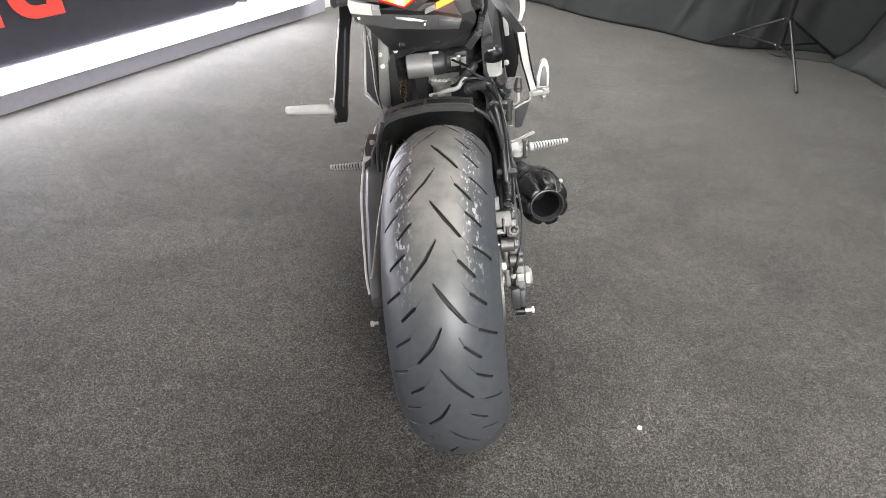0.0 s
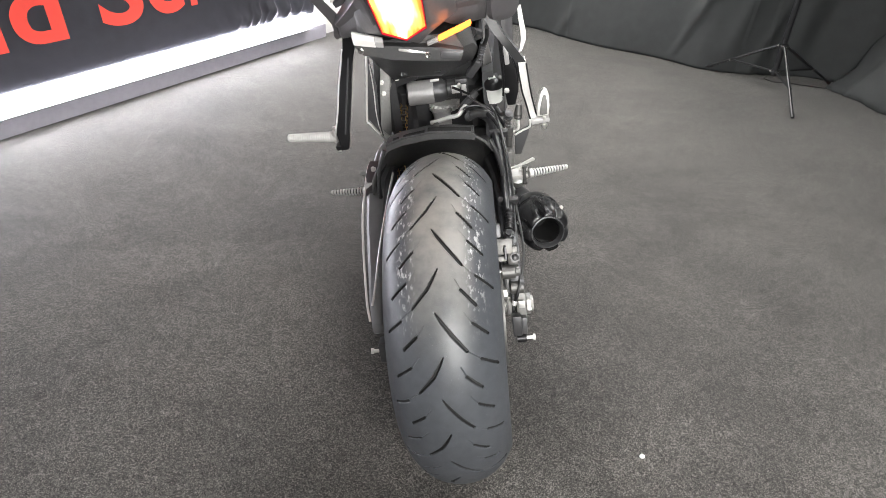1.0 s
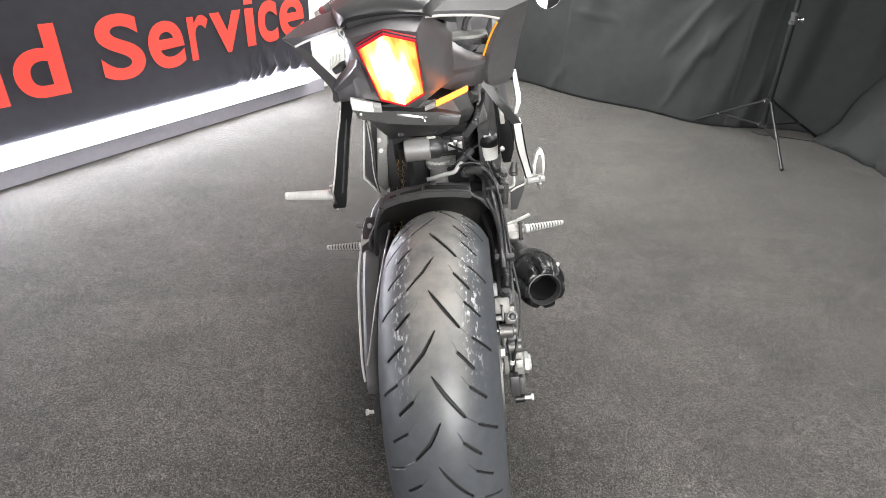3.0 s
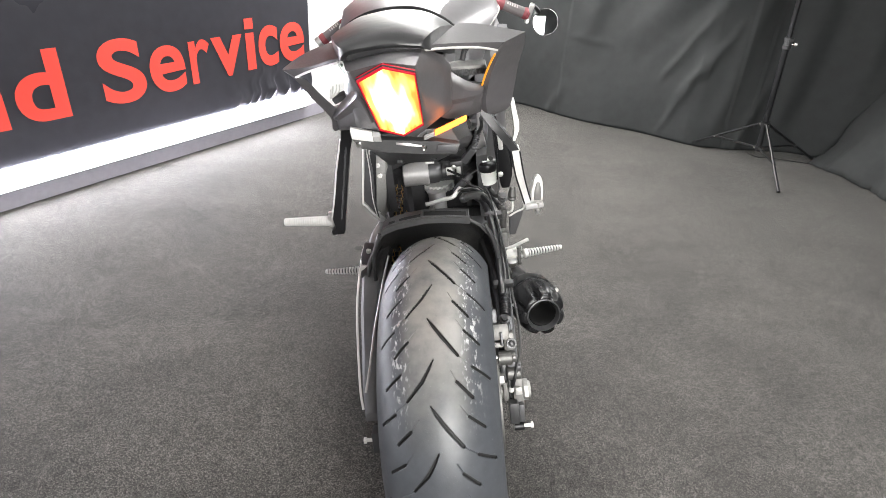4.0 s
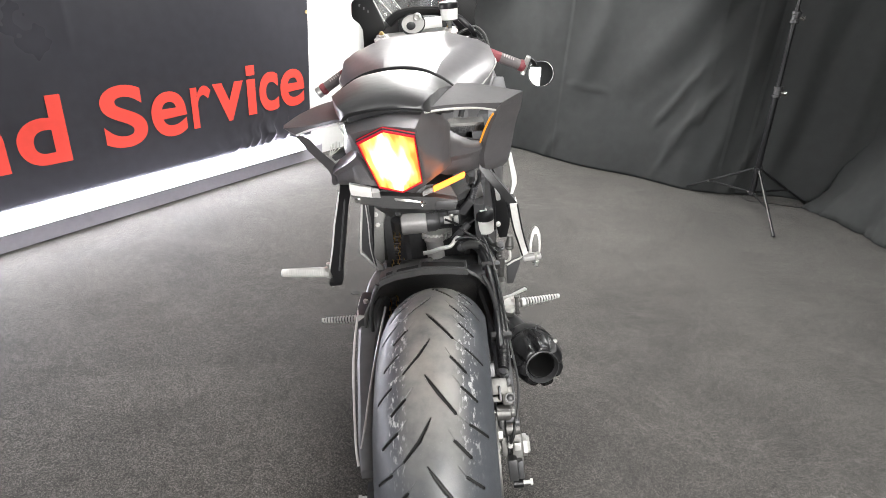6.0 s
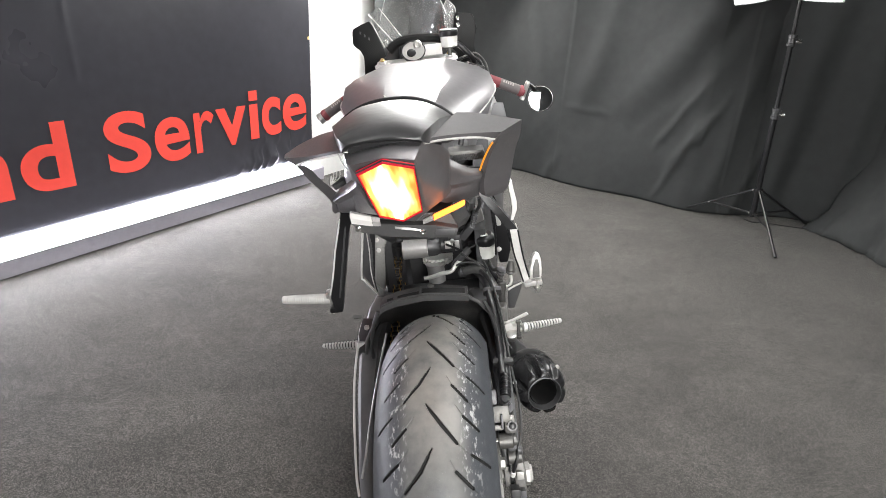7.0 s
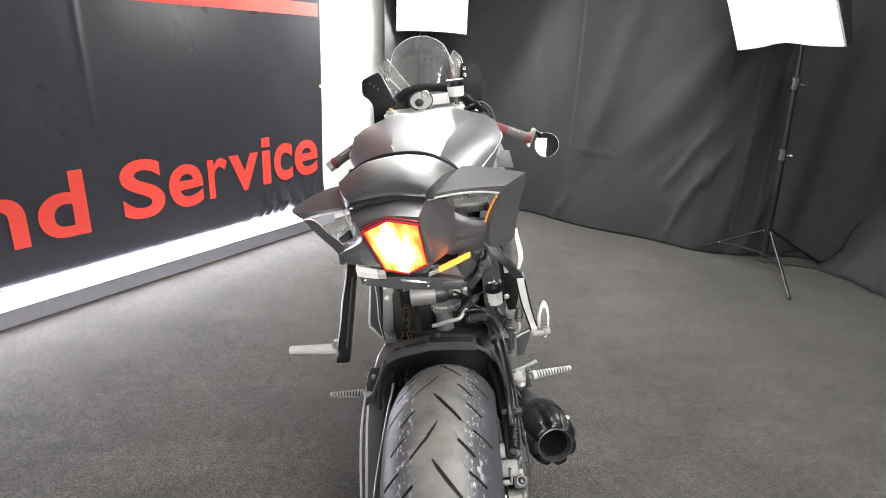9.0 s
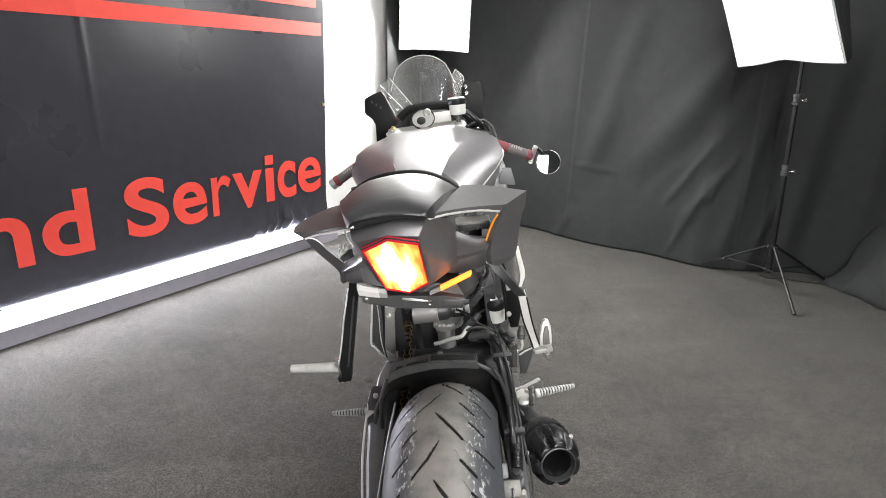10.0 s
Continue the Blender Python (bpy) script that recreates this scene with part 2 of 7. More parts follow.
def build_room():
    bm = bmesh.new()
    vs = [bm.verts.new(c + (c - Vector((-0.5, 0, 0))).normalized() * 0.12) for c in CORNERS]
    bm.faces.new(vs)
    r = bmesh.ops.extrude_face_region(bm, geom=bm.faces[:])
    bmesh.ops.translate(bm, vec=(0, 0, -0.1), verts=[v for v in r["geom"] if isinstance(v, bmesh.types.BMVert)])
    tagged(finish("floor", bm, CARPET, smooth=False), "dark grey short-pile carpet over the whole studio floor", "floor", kind="structure")
    bm = bmesh.new()
    vs = [bm.verts.new(c + Vector((0, 0, ROOM_H))) for c in CORNERS]
    bm.faces.new(vs)
    r = bmesh.ops.extrude_face_region(bm, geom=bm.faces[:])
    bmesh.ops.translate(bm, vec=(0, 0, 0.1), verts=[v for v in r["geom"] if isinstance(v, bmesh.types.BMVert)])
    tagged(finish("ceiling", bm, CEILING, smooth=False), "plain pale painted ceiling of the studio", "ceiling", kind="structure")
    names = ("wall_west", "wall_north", "wall_east", "wall_south")
    mats = (WHITE_WALL, DARK_WALL, DARK_WALL, DARK_WALL)
    for i, (n, mt) in enumerate(zip(names, mats)):
        a, b = CORNERS[i], CORNERS[(i + 1) % 4]
        d = (b - a).normalized()
        out = Vector((-d.y, d.x, 0)) * 0.1
        if out.dot((a + b) / 2 - Vector((-0.5, 0.3, 0))) < 0:
            out = -out
        bm = bmesh.new()
        prism(bm, [a, b, b + Vector((0, 0, ROOM_H)), a + Vector((0, 0, ROOM_H))], out)
        tagged(finish(n, bm, mt, smooth=False), "white painted wall" if i == 0 else "dark painted wall behind black cloth", "wall", kind="structure")


build_room()


def cloth_sheet(name, way, height, folds, seed, label, flare=None, res=(150, 70), into=(0, 0, 0), creases=(), seams=()):
    """A hanging cloth along the points of way, with folds that deepen downwards."""
    rnd = random.Random(seed)
    way = [Vector(p) for p in way]
    cum = [0.0]
    for a, b in zip(way, way[1:]):
        cum.append(cum[-1] + (b - a).length)
    length = cum[-1]
    waves = [(rnd.uniform(2, 9), rnd.uniform(0, 6.28), rnd.uniform(0.3, 1.0), rnd.uniform(-0.9, 0.9)) for _ in range(9)]
    bm = bmesh.new()
    grid = []
    for j in range(res[1] + 1):
        z = height * j / res[1]
        row = []
        for i in range(res[0] + 1):
            s = length * i / res[0]
            k = max(q for q in range(len(cum) - 1) if cum[q] <= s + 1e-9)
            d = (way[k + 1] - way[k]).normalized()
            n = Vector((d.y, -d.x, 0))
            if n.dot(Vector(into)) < 0:
                n = -n
            off = 0
            for w, ph, amp, sl in waves:
                off += amp * math.sin(w * (s + sl * z * 0.5) + ph)
            low = 1 - z / height
            off = folds * (off * (0.35 + 0.65 * low) / 3.2 + 0.5 * noise.noise(Vector((s * 2.1, z * 1.3, seed))) + 0.10 * noise.noise(Vector((s * 5 - z * 3, z * 2.0, seed + 5))) + 0.03 * noise.noise(Vector((s * 12 - z * 9, z * 5.0, seed + 9))))
            for s0, z0, s1, z1, wide, high in creases:
                ax, az = s1 - s0, z1 - z0
                u = ((s - s0) * ax + (z - z0) * az) / (ax * ax + az * az)
                if -0.2 < u < 1.2:
                    gap = ((s - s0) * az - (z - z0) * ax) / math.hypot(ax, az) + 0.012 * noise.noise(Vector((u * 4, s0 * 9, z0 * 7)))
                    ends = min(1, (u + 0.2) / 0.35, (1.2 - u) / 0.35)
                    off += high * ends * math.exp(-(gap / wide) ** 2)
            for s0 in seams:
                gap = s - s0 - 0.006 * noise.noise(Vector((z * 3, s0, 1)))
                off += 0.004 * math.exp(-abs(gap) / 0.016) * (1 if gap > 0 else -1)
            p = way[k] + d * (s - cum[k]) + n * (off + folds * 0.9) + Vector((0, 0, z))
            if flare:
                p += flare(s / length, z)
            row.append(bm.verts.new(p))
        grid.append(row)
    skin(bm, grid, cap=False, closed=False)
    ob = finish(name, bm, CURTAIN, angle=80)
    sol = ob.modifiers.new("thickness", "SOLIDIFY")
    sol.thickness = 0.002
    return tagged(ob, label, "curtain")


def corner_flare(f, z):
    """The hem pulled out over the carpet, lying in creased heaps."""
    k = max(0, 1 - z / 0.45)
    g = max(0, 1 - f * 4.6)
    crumple = 0.05 * noise.noise(Vector((f * 34, z * 5, 2.0))) + 0.028 * abs(noise.noise(Vector((f * 70 + z * 9, z * 8, 5.0))))
    out = k ** 1.4 * g * (0.27 + crumple * 1.6)
    return Vector((-out, -0.02 * k * g + 0.04 * k * g * noise.noise(Vector((f * 40, z * 6, 9.0))), 0))


# creases that fan down from the stand, each as a line (along, up) with its width and height
FAN = [(2.10, 1.35, 1.60, 0.62, 0.10, 0.028), (2.12, 1.20, 1.84, 0.70, 0.06, -0.018), (1.99, 0.76, 1.78, 0.38, 0.022, 0.014),
       (2.00, 0.48, 1.83, 0.08, 0.020, 0.013), (2.09, 0.68, 1.87, 0.25, 0.025, 0.015), (2.22, 0.95, 2.10, 0.10, 0.05, 0.022),
       (2.66, 1.30, 2.58, 0.15, 0.075, -0.026), (2.50, 1.20, 2.46, 0.10, 0.07, 0.022), (2.82, 1.60, 2.78, 0.10, 0.06, 0.022),
       (1.15, 0.51, 1.42, 0.50, 0.016, 0.007), (1.15, 0.20, 1.02, -0.05, 0.03, 0.012), (0.80, 1.25, 0.95, 0.70, 0.05, 0.014),
       (1.45, 1.40, 1.25, 0.55, 0.08, 0.022), (2.35, 0.40, 2.25, 0.00, 0.03, 0.018)]
cloth_sheet("black_curtain", [(-0.24, 3.75, 0.004), (0.45, 3.33, 0.004), (1.45, 2.70, 0.004), (2.42, 2.47, 0.004)], 2.7, 0.055, 3, "black cloth curtain hung in soft folds down to the carpet", into=(-0.5, -1, 0), res=(300, 150), creases=FAN, seams=(1.12, 2.17, 2.30))
cloth_sheet("black_curtain", [on_wall(3.77, 0.004), on_wall(4.38, 0.004)], 2.7, 0.03, 5, "black cloth curtain end drawn along the white wall", into=INTO, res=(60, 60))
cloth_sheet("black_curtain", [(2.40, 2.44, 0.004), (2.66, -2.9, 0.004)], 2.7, 0.06, 8, "black cloth curtain whose hem spreads over the carpet", flare=corner_flare, into=(-1, 0, 0), res=(420, 90))


cloth_sheet("black_curtain", [(-4.2, -2.98, 0.004), (2.6, -2.98, 0.004)], 2.7, 0.07, 12, "black cloth curtain along the wall behind", into=(0, 1, 0), res=(200, 40))


# ---- banner, skirting, light strip ----
def build_banner():
    base = new("banner")
    S0, S1, Z0, Z1 = -1.4, 3.185, 0.168, 2.45

    def relief(s, z):
        foot = 0.0
        if z < 0.40 and s > 2.4:
            for sk, hk, wk, up in ((2.60, 0.006, 0.012, 0.04), (2.68, 0.010, 0.009, 0.06), (2.735, 0.013, 0.008, 0.08), (2.79, 0.010, 0.007, 0.05), (2.84, 0.013, 0.010, 0.09), (2.96, 0.009, 0.012, 0.06), (3.06, 0.012, 0.014, 0.07)):
                foot += 1.1 * hk * min(1.0, (z - 0.168) / 0.02) * math.exp(-((s - sk - 0.35 * (z - 0.168) - 0.01 * math.sin(z * 60)) / wk) ** 2) * math.exp(-(z - 0.168) / up)
        # the hem tucks in behind the tube, crumpled towards its end
        rise = 0.026 + 0.09 * max(0.0, noise.noise(Vector((s * 12 + 5 * z, 3.0, 1.0))) + 0.25) * min(1.0, max(0.0, (s - 2.42) / 0.25))
        u = max(0.0, z - 0.168) / rise
        foot += 0.20 * rise * u * math.exp(1 - u) * math.exp(-max(0.0, z - 0.24) / 0.04)
        return foot + 0.004 * noise.noise(Vector((s * 1.7, z * 1.2, 4))) + 0.0016 * noise.noise(Vector((s * 6 + z * 3, z * 2.4, 9))) + 0.003 * math.exp(-((s - 1.87 + 0.03 * z) / 0.012) ** 2) * (1 if z > 0.75 else 0.2)

    bm = bmesh.new()
    grid = []
    ss = [S0 + (S1 - S0) * (1 - (1 - i / 520) ** 1.6) for i in range(521)]
    for j in range(101):
        z = Z0 + (Z1 - Z0) * (j / 100) ** 1.8
        grid.append([bm.verts.new(on_wall(s - 0.012 * max(0, 0.7 - z) * (s > 3.0), z, 0.03 + relief(s, z))) for s in ss])
    skin(bm, grid, cap=False, closed=False)
    cloth = finish("cloth", bm, VINYL, base, "black vinyl sheet with soft creases", angle=80)
    cloth.modifiers.new("thickness", "SOLIDIFY").thickness = 0.0015

    def bar(s0, s1, z0, z1, nm):
        bm = bmesh.new()
        rows = []
        for z in (z0, z1):
            rows.append([bm.verts.new(on_wall(s0 + (s1 - s0) * i / 80, z, 0.034 + relief(s0 + (s1 - s0) * i / 80, z))) for i in range(81)])
        skin(bm, rows, cap=False, closed=False)
        o = finish(nm, bm, RED_INK, base, "red printed bar", smooth=False)
        o.modifiers.new("thickness", "SOLIDIFY").thickness = 0.0006
    bar(-1.3, 3.163, 1.254, 1.322, "printed_bar")
    bar(-1.3, 3.125, 1.400, 1.470, "printed_bar")

    # lettering: each letter set by its own left edge, width and baseline along the wall
    letters = [("n", 1.347, 1.532, 0.314), ("d", 1.572, 1.764, 0.317), ("S", 1.914, 2.117, 0.328), ("e", 2.143, 2.327, 0.336), ("r", 2.358, 2.475, 0.343), ("v", 2.487, 2.680, 0.349), ("i", 2.704, 2.762, 0.358), ("c", 2.789, 2.930, 0.364), ("e", 2.945, 3.136, 0.366)]
    for ch, s0, s1, zb in letters:
        if ch == "i":
            bm = bmesh.new()
            for z0, z1 in ((0.0, 0.187), (0.206, 0.258)):
                bm.faces.new([bm.verts.new(on_wall(s, zb + z, 0.0345 + relief(s, zb + z))) for s, z in ((s0, z0), (s1, z0), (s1, z1), (s0, z1))])
            o = finish("letter", bm, RED_INK, base, "red printed letter i", smooth=False)
            o.modifiers.new("thickness", "SOLIDIFY").thickness = 0.0005
            continue
        cu = bpy.data.curves.new("letter", "FONT")
        cu.body = ch
        cu.size = 1.0
        cu.offset = {"e": 0.019, "r": 0.010}.get(ch, 0.025)
        cu.extrude = 0.0
        tmp = new("letter", cu)
        bpy.context.view_layer.update()
        me = bpy.data.meshes.new_from_object(tmp.evaluated_get(bpy.context.evaluated_depsgraph_get()))
        bpy.data.objects.remove(tmp)
        co = [v.co.copy() for v in me.vertices]
        x0, x1 = min(c.x for c in co), max(c.x for c in co)
        y0, y1 = min(c.y for c in co), max(c.y for c in co)
        tall = {"n": 0.205, "d": 0.272, "S": 0.272, "e": 0.210, "r": 0.202, "v": 0.196, "i": 0.262, "c": 0.212}[ch]
        drop = 0.006 if ch in "Sec" else 0.0
        for v in me.vertices:
            s = s0 + (v.co.x - x0) / (x1 - x0) * (s1 - s0)
            z = zb - drop + (v.co.y - y0) / (y1 - y0) * tall
            v.co = on_wall(s, z, 0.0345 + relief(s, z))
        me.materials.clear()
        me.materials.append(RED_INK)
        me.shade_flat()
        me.name = "letter"
        o = new("letter", me)
        o.parent = base
        o["label"] = "red printed letter " + ch
        o.modifiers.new("thickness", "SOLIDIFY").thickness = 0.0005
    for z in (0.872, 1.75, 2.38):
        bm = bmesh.new()
        lathe(bm, on_wall(3.172, z, 0.033), INTO, [(0, 0.009), (0.003, 0.009), (0.004, 0.006), (0.002, 0.004)], 16)
        finish("eyelet", bm, BRASS, base, "small brass eyelet")
    tagged(base, "large black vinyl banner with red lettering and bars", "banner")


build_banner()


def build_light_strip():
    base = new("led_light_strip")
    S0, S1 = -1.4, 3.14
    bm = bmesh.new()
    prof = [(0.006, 0.084), (0.050, 0.084), (0.050, 0.088), (0.034, 0.090), (0.034, 0.156), (0.006, 0.160)]
    loft(bm, [[on_wall(s, z, o) for o, z in prof] for s in (S0, S1)])
    finish("profile", bm, ALLOY_PROFILE, base, "shallow aluminium channel", angle=20)
    for a, b in ((S0 + 0.01, 0.30), (0.302, 1.985), (1.99, S1 - 0.01)):
        bm = bmesh.new()
        loft(bm, [[on_wall(s, 0.128 + 0.036 * math.sin(t), 0.035 + 0.026 * math.cos(t)) for t in [math.radians(-88 + 16 * k) for k in range(12)]] for s in (a, b)], closed=True)
        finish("diffuser", bm, LED_WHITE, base, "glowing white LED tube")
    tagged(base, "bright white LED strip light running along the foot of the banner", "light strip")


build_light_strip()
bm = bmesh.new()
loft(bm, [[on_wall(s, z, o) for o, z in ((-0.028, 0.0), (0.012, 0.0), (0.012, 0.076), (0.006, 0.082), (-0.028, 0.082))] for s in (-3.5, 3.3)])
tagged(finish("skirting", bm, SKIRT, angle=20), "smooth grey skirting board under the light strip", "skirting", kind="structure")


# ---- softboxes on stands ----
def softbox_light(foot, feet, hub_z, lean, box_c, box_r, size, depth, pole_top, label, cloth, sag=0.0):
    base = new("softbox_light")
    foot = Vector(foot)
    top = foot + Vector((lean[0], lean[1], pole_top))

    def on_pole(z):
        return foot + (top - foot) * (z / pole_top)
    bm = bmesh.new()
    tube(bm, [on_pole(0.09), on_pole(0.68)], 0.0145, 14, straight=True)
    part("pole", bm, BLACK_METAL, base, "black lower pole")
    bm = bmesh.new()
    tube(bm, [on_pole(0.66), on_pole(1.05)], 0.0120, 14, straight=True)
    part("pole", bm, BLACK_METAL, base, "black middle pole")
    bm = bmesh.new()
    tube(bm, [on_pole(1.02), on_pole(pole_top)], 0.0095, 14, straight=True)
    part("pole", bm, BLACK_METAL, base, "thin upper pole")
    for z in (0.665, 1.030):
        bm = bmesh.new()
        lathe(bm, on_pole(z - 0.026), (0, 0, 1), [(0, 0.016), (0.002, 0.021), (0.014, 0.021), (0.016, 0.018), (0.040, 0.018), (0.042, 0.022), (0.056, 0.022), (0.058, 0.014)], 16)
        c = part("collar", bm, DARK_ALLOY, base, "grey clamp collar")
        bm = bmesh.new()
        lathe(bm, on_pole(z) + Vector((0.012, -0.008, 0)), (0.9, -0.4, 0), [(0, 0.005), (0.014, 0.005), (0.015, 0.011), (0.030, 0.012), (0.032, 0.007)], 10)
        part("knob", bm, CHROME, c, "bright clamp knob")
    bm = bmesh.new()
    lathe(bm, on_pole(hub_z - 0.015), (0, 0, 1), [(0, 0.014), (0.001, 0.024), (0.026, 0.024), (0.03, 0.014)], 18)
    part("leg_hub", bm, BLACK_METAL, base)
    bm = bmesh.new()
    lathe(bm, on_pole(0.098), (0, 0, 1), [(0, 0.013), (0.001, 0.021), (0.022, 0.021), (0.024, 0.013)], 18)
    part("brace_hub", bm, BLACK_METAL, base)
    for f in feet:
        f = Vector(f)
        h = on_pole(hub_z)
        d = (f - h)
        side = Vector((d.x, d.y, 0)).normalized()
        h = h + side * 0.022
        f = f + Vector((0, 0, 0.007))
        bm = bmesh.new()
        tube(bm, [h, h.lerp(f, 0.97)], 0.0075, 8, straight=True)
        leg = part("leg", bm, BLACK_METAL, base)
        bm = bmesh.new()
        tube(bm, [h.lerp(f, 0.95), f], 0.0088, 8, straight=True)
        part("rubber_foot", bm, BLACK_CABLE, leg)
        b0 = on_pole(0.108) + side * 0.02
        b1 = h.lerp(f, 0.60)
        bm = bmesh.new()
        tube(bm, [b0, b1], 0.0055, 8, straight=True)
        part("brace", bm, BLACK_METAL, base)
        across = side.cross(Vector((0, 0, 1)))
        for p in (h, b0, b1):
            bm = bmesh.new()
            lathe(bm, p - across * 0.011, across, [(0, 0.0055), (0.022, 0.0055)], 8)
            part("rivet", bm, CHROME, leg, "bright rivet")
    # the box: a square cloth front on a deep tapered shell
    fr = box_r
    w, hgt = size

    def P(x, y, z):
        return Vector(box_c) + fr @ Vector((x, y, z))
    bm = bmesh.new()
    n = 18
    grid = []
    for j in range(n + 1):
        row = []
        for i in range(n + 1):
            u, v = i / n * 2 - 1, j / n * 2 - 1
            pinch = 1 - 0.03 * (1 - v * v) * abs(u) ** 3
            dip = sag * math.exp(-((u + 0.02) / 0.35) ** 2) * max(0, -v) ** 4
            row.append(bm.verts.new(P(u * w / 2 * pinch, (v * hgt / 2) * (1 - 0.03 * (1 - u * u)) + dip, 0.012 * (1 - u ** 4) * (1 - v ** 4) + 0.004 * noise.noise(Vector((u * 3, v * 3, 2))))))
        grid.append(row)
    skin(bm, grid, cap=False, closed=False)
    shell = bmesh.new()
    rings = []
    for zz, k in ((0.0, 1.004), (-0.035, 1.0), (-depth, 0.35)):
        ring = []
        for q in range(40):
            a = q / 40 * 4
            e, t = int(a), a - int(a)
            u, v = ((t * 2 - 1, -1), (1, t * 2 - 1), (1 - t * 2, 1), (-1, 1 - t * 2))[e]
            dip = sag * math.exp(-((u + 0.02) / 0.35) ** 2) * max(0, -v) ** 4 * (1 if zz > -0.1 else 0)
            ring.append(shell.verts.new(P(u * w / 2 * k * (1 - 0.03 * (1 - v * v)), v * hgt / 2 * k * (1 - 0.03 * (1 - u * u)) + dip, zz)))
        rings.append(ring)
    skin(shell, rings, cap=False)
    sh = part("softbox", shell, BLACK_CLOTH, base, "black tapered cloth shell")
    sh.modifiers.new("thickness", "SOLIDIFY").thickness = 0.002
    part("diffuser", bm, cloth, sh, "glowing white diffuser cloth")
    edge = bmesh.new()
    tube(edge, [P(u * w / 2 * 1.005 * (1 - 0.03 * (1 - v * v)), v * hgt / 2 * 1.005 * (1 - 0.03 * (1 - u * u)) + sag * math.exp(-((u + 0.02) / 0.35) ** 2) * max(0, -v) ** 4, 0.004) for u, v in
                [(t / 10 * 2 - 1, -1) for t in range(10)] + [(1, t / 10 * 2 - 1) for t in range(10)] + [(1 - t / 10 * 2, 1) for t in range(10)] + [(-1, 1 - t / 10 * 2) for t in range(11)]], 0.006, 6, straight=True)
    part("hem", edge, BOX_EDGE, sh, "white sewn hem")
    bm = bmesh.new()
    tube(bm, [P(0, 0, -depth - 0.09), P(0, 0, -depth + 0.02)], 0.035, 16, straight=True)
    part("lamp_holder", bm, BLACK_METAL, base)
    bm = bmesh.new()
    tube(bm, [top, P(0, 0, -depth - 0.04)], 0.012, 10, straight=True)
    part("bracket", bm, BLACK_METAL, base)
    return tagged(base, label, "studio light", group="studio softboxes")


def basis(front, up=(0, 0, 1)):
    z = Vector(front).normalized()
    x = Vector(up).cross(z).normalized()
    return Matrix((x, z.cross(x), z)).transposed()


R1 = basis((-0.80, -0.30, -0.46)) @ Matrix.Rotation(radians(3), 3, "Z")
c1 = Vector((1.43, 2.08, 1.20)) + R1 @ Vector((0, 0.35, 0))
softbox_light((1.700, 2.315, 0), [(1.648, 1.922, 0), (1.434, 2.640, 0), (2.128, 2.496, 0)], 0.243, (-0.085, 0.0), c1, R1, (0.58, 0.70), 0.30, 1.42,
              "glowing white softbox on a black tripod stand by the curtain", BOX_WHITE, 0.02)
R2 = basis((0.05, -0.90, -0.35))
c2 = Vector((-0.285, 3.33, 1.212)) + R2 @ Vector((0, 0.35, 0))
softbox_light((-0.37, 3.52, 0), [(-0.37, 3.12, 0), (-0.02, 3.60, 0), (-0.60, 3.62, 0)], 0.243, (0, 0), c2, R2, (0.465, 0.70), 0.24, 1.45,
              "glowing white softbox on a slim black stand in the far corner", BOX2_WHITE)


R3 = basis((-0.10, 0.95, -0.20))
c3 = Vector((0.45, -1.75, 1.22))
softbox_light((0.50, -2.25, 0), [(0.73, -1.88, 0), (0.83, -2.55, 0), (0.10, -2.40, 0)], 0.243, (0, 0), c3, R3, (0.80, 1.00), 0.32, 1.28,
              "glowing white softbox on a black stand behind the motorcycle", BOX3_WHITE)


def ceiling_panel(m, diffuser):
    base = new("ceiling_light")
    bm = bmesh.new()
    box(bm, (1.22, 0.32, 0.05), Matrix.Translation((0, 0, -0.025)), 0.006)
    part("frame", bm, BOX_EDGE, base)
    bm = bmesh.new()
    box(bm, (1.16, 0.26, 0.012), Matrix.Translation((0, 0, -0.053)), 0.002)
    part("diffuser", bm, diffuser, base)
    base.matrix_basis = m
    return tagged(base, "long white ceiling light panel", "ceiling light", group="ceiling lights")


ceiling_panel(pose(0.15, 1.45, ROOM_H, 0, 0, 0), PANEL_WHITE)
ceiling_panel(pose(0.95, -0.25, ROOM_H, 0, 0, 0), REAR_PANEL_WHITE)

# ---- loose things on the floor ----
bm = bmesh.new()
tube(bm, [(1.76, 2.52, 0.003), (1.79, 2.47, 0.003), (1.86, 2.465, 0.003), (1.93, 2.447, 0.003), (2.04, 2.415, 0.003), (2.13, 2.402, 0.003), (2.19, 2.39, 0.004), (2.25, 2.437, 0.004)], 0.0024, 6)
tagged(finish("power_cable", bm, BLACK_CABLE), "thin black cable lying on the carpet by the tripod", "cable")
bm = bmesh.new()
prism(bm, [(0.381, -0.088, 0.0), (0.386, -0.082, 0.0), (0.393, -0.085, 0.0), (0.391, -0.092, 0.0), (0.384, -0.093, 0.0)], (0, 0, 0.003), 0.0008)
tagged(finish("paper_scrap", bm, CRUMB), "tiny white scrap on the dark carpet", "scrap")


bm = bmesh.new()
ring = [(-0.376 + (0.017 + 0.004 * noise.noise(Vector((math.cos(a) * 2, math.sin(a) * 2, 3)))) * math.cos(a), 1.096 + (0.014 + 0.004 * noise.noise(Vector((math.cos(a) * 2, math.sin(a) * 2, 8)))) * math.sin(a), 0.0) for a in [2 * math.pi * k / 24 for k in range(24)]]
prism(bm, ring, (0, 0, 0.0015), 0.0004)
tagged(finish("carpet_stain", bm, STAIN), "small dark oily stain on the grey carpet", "stain")


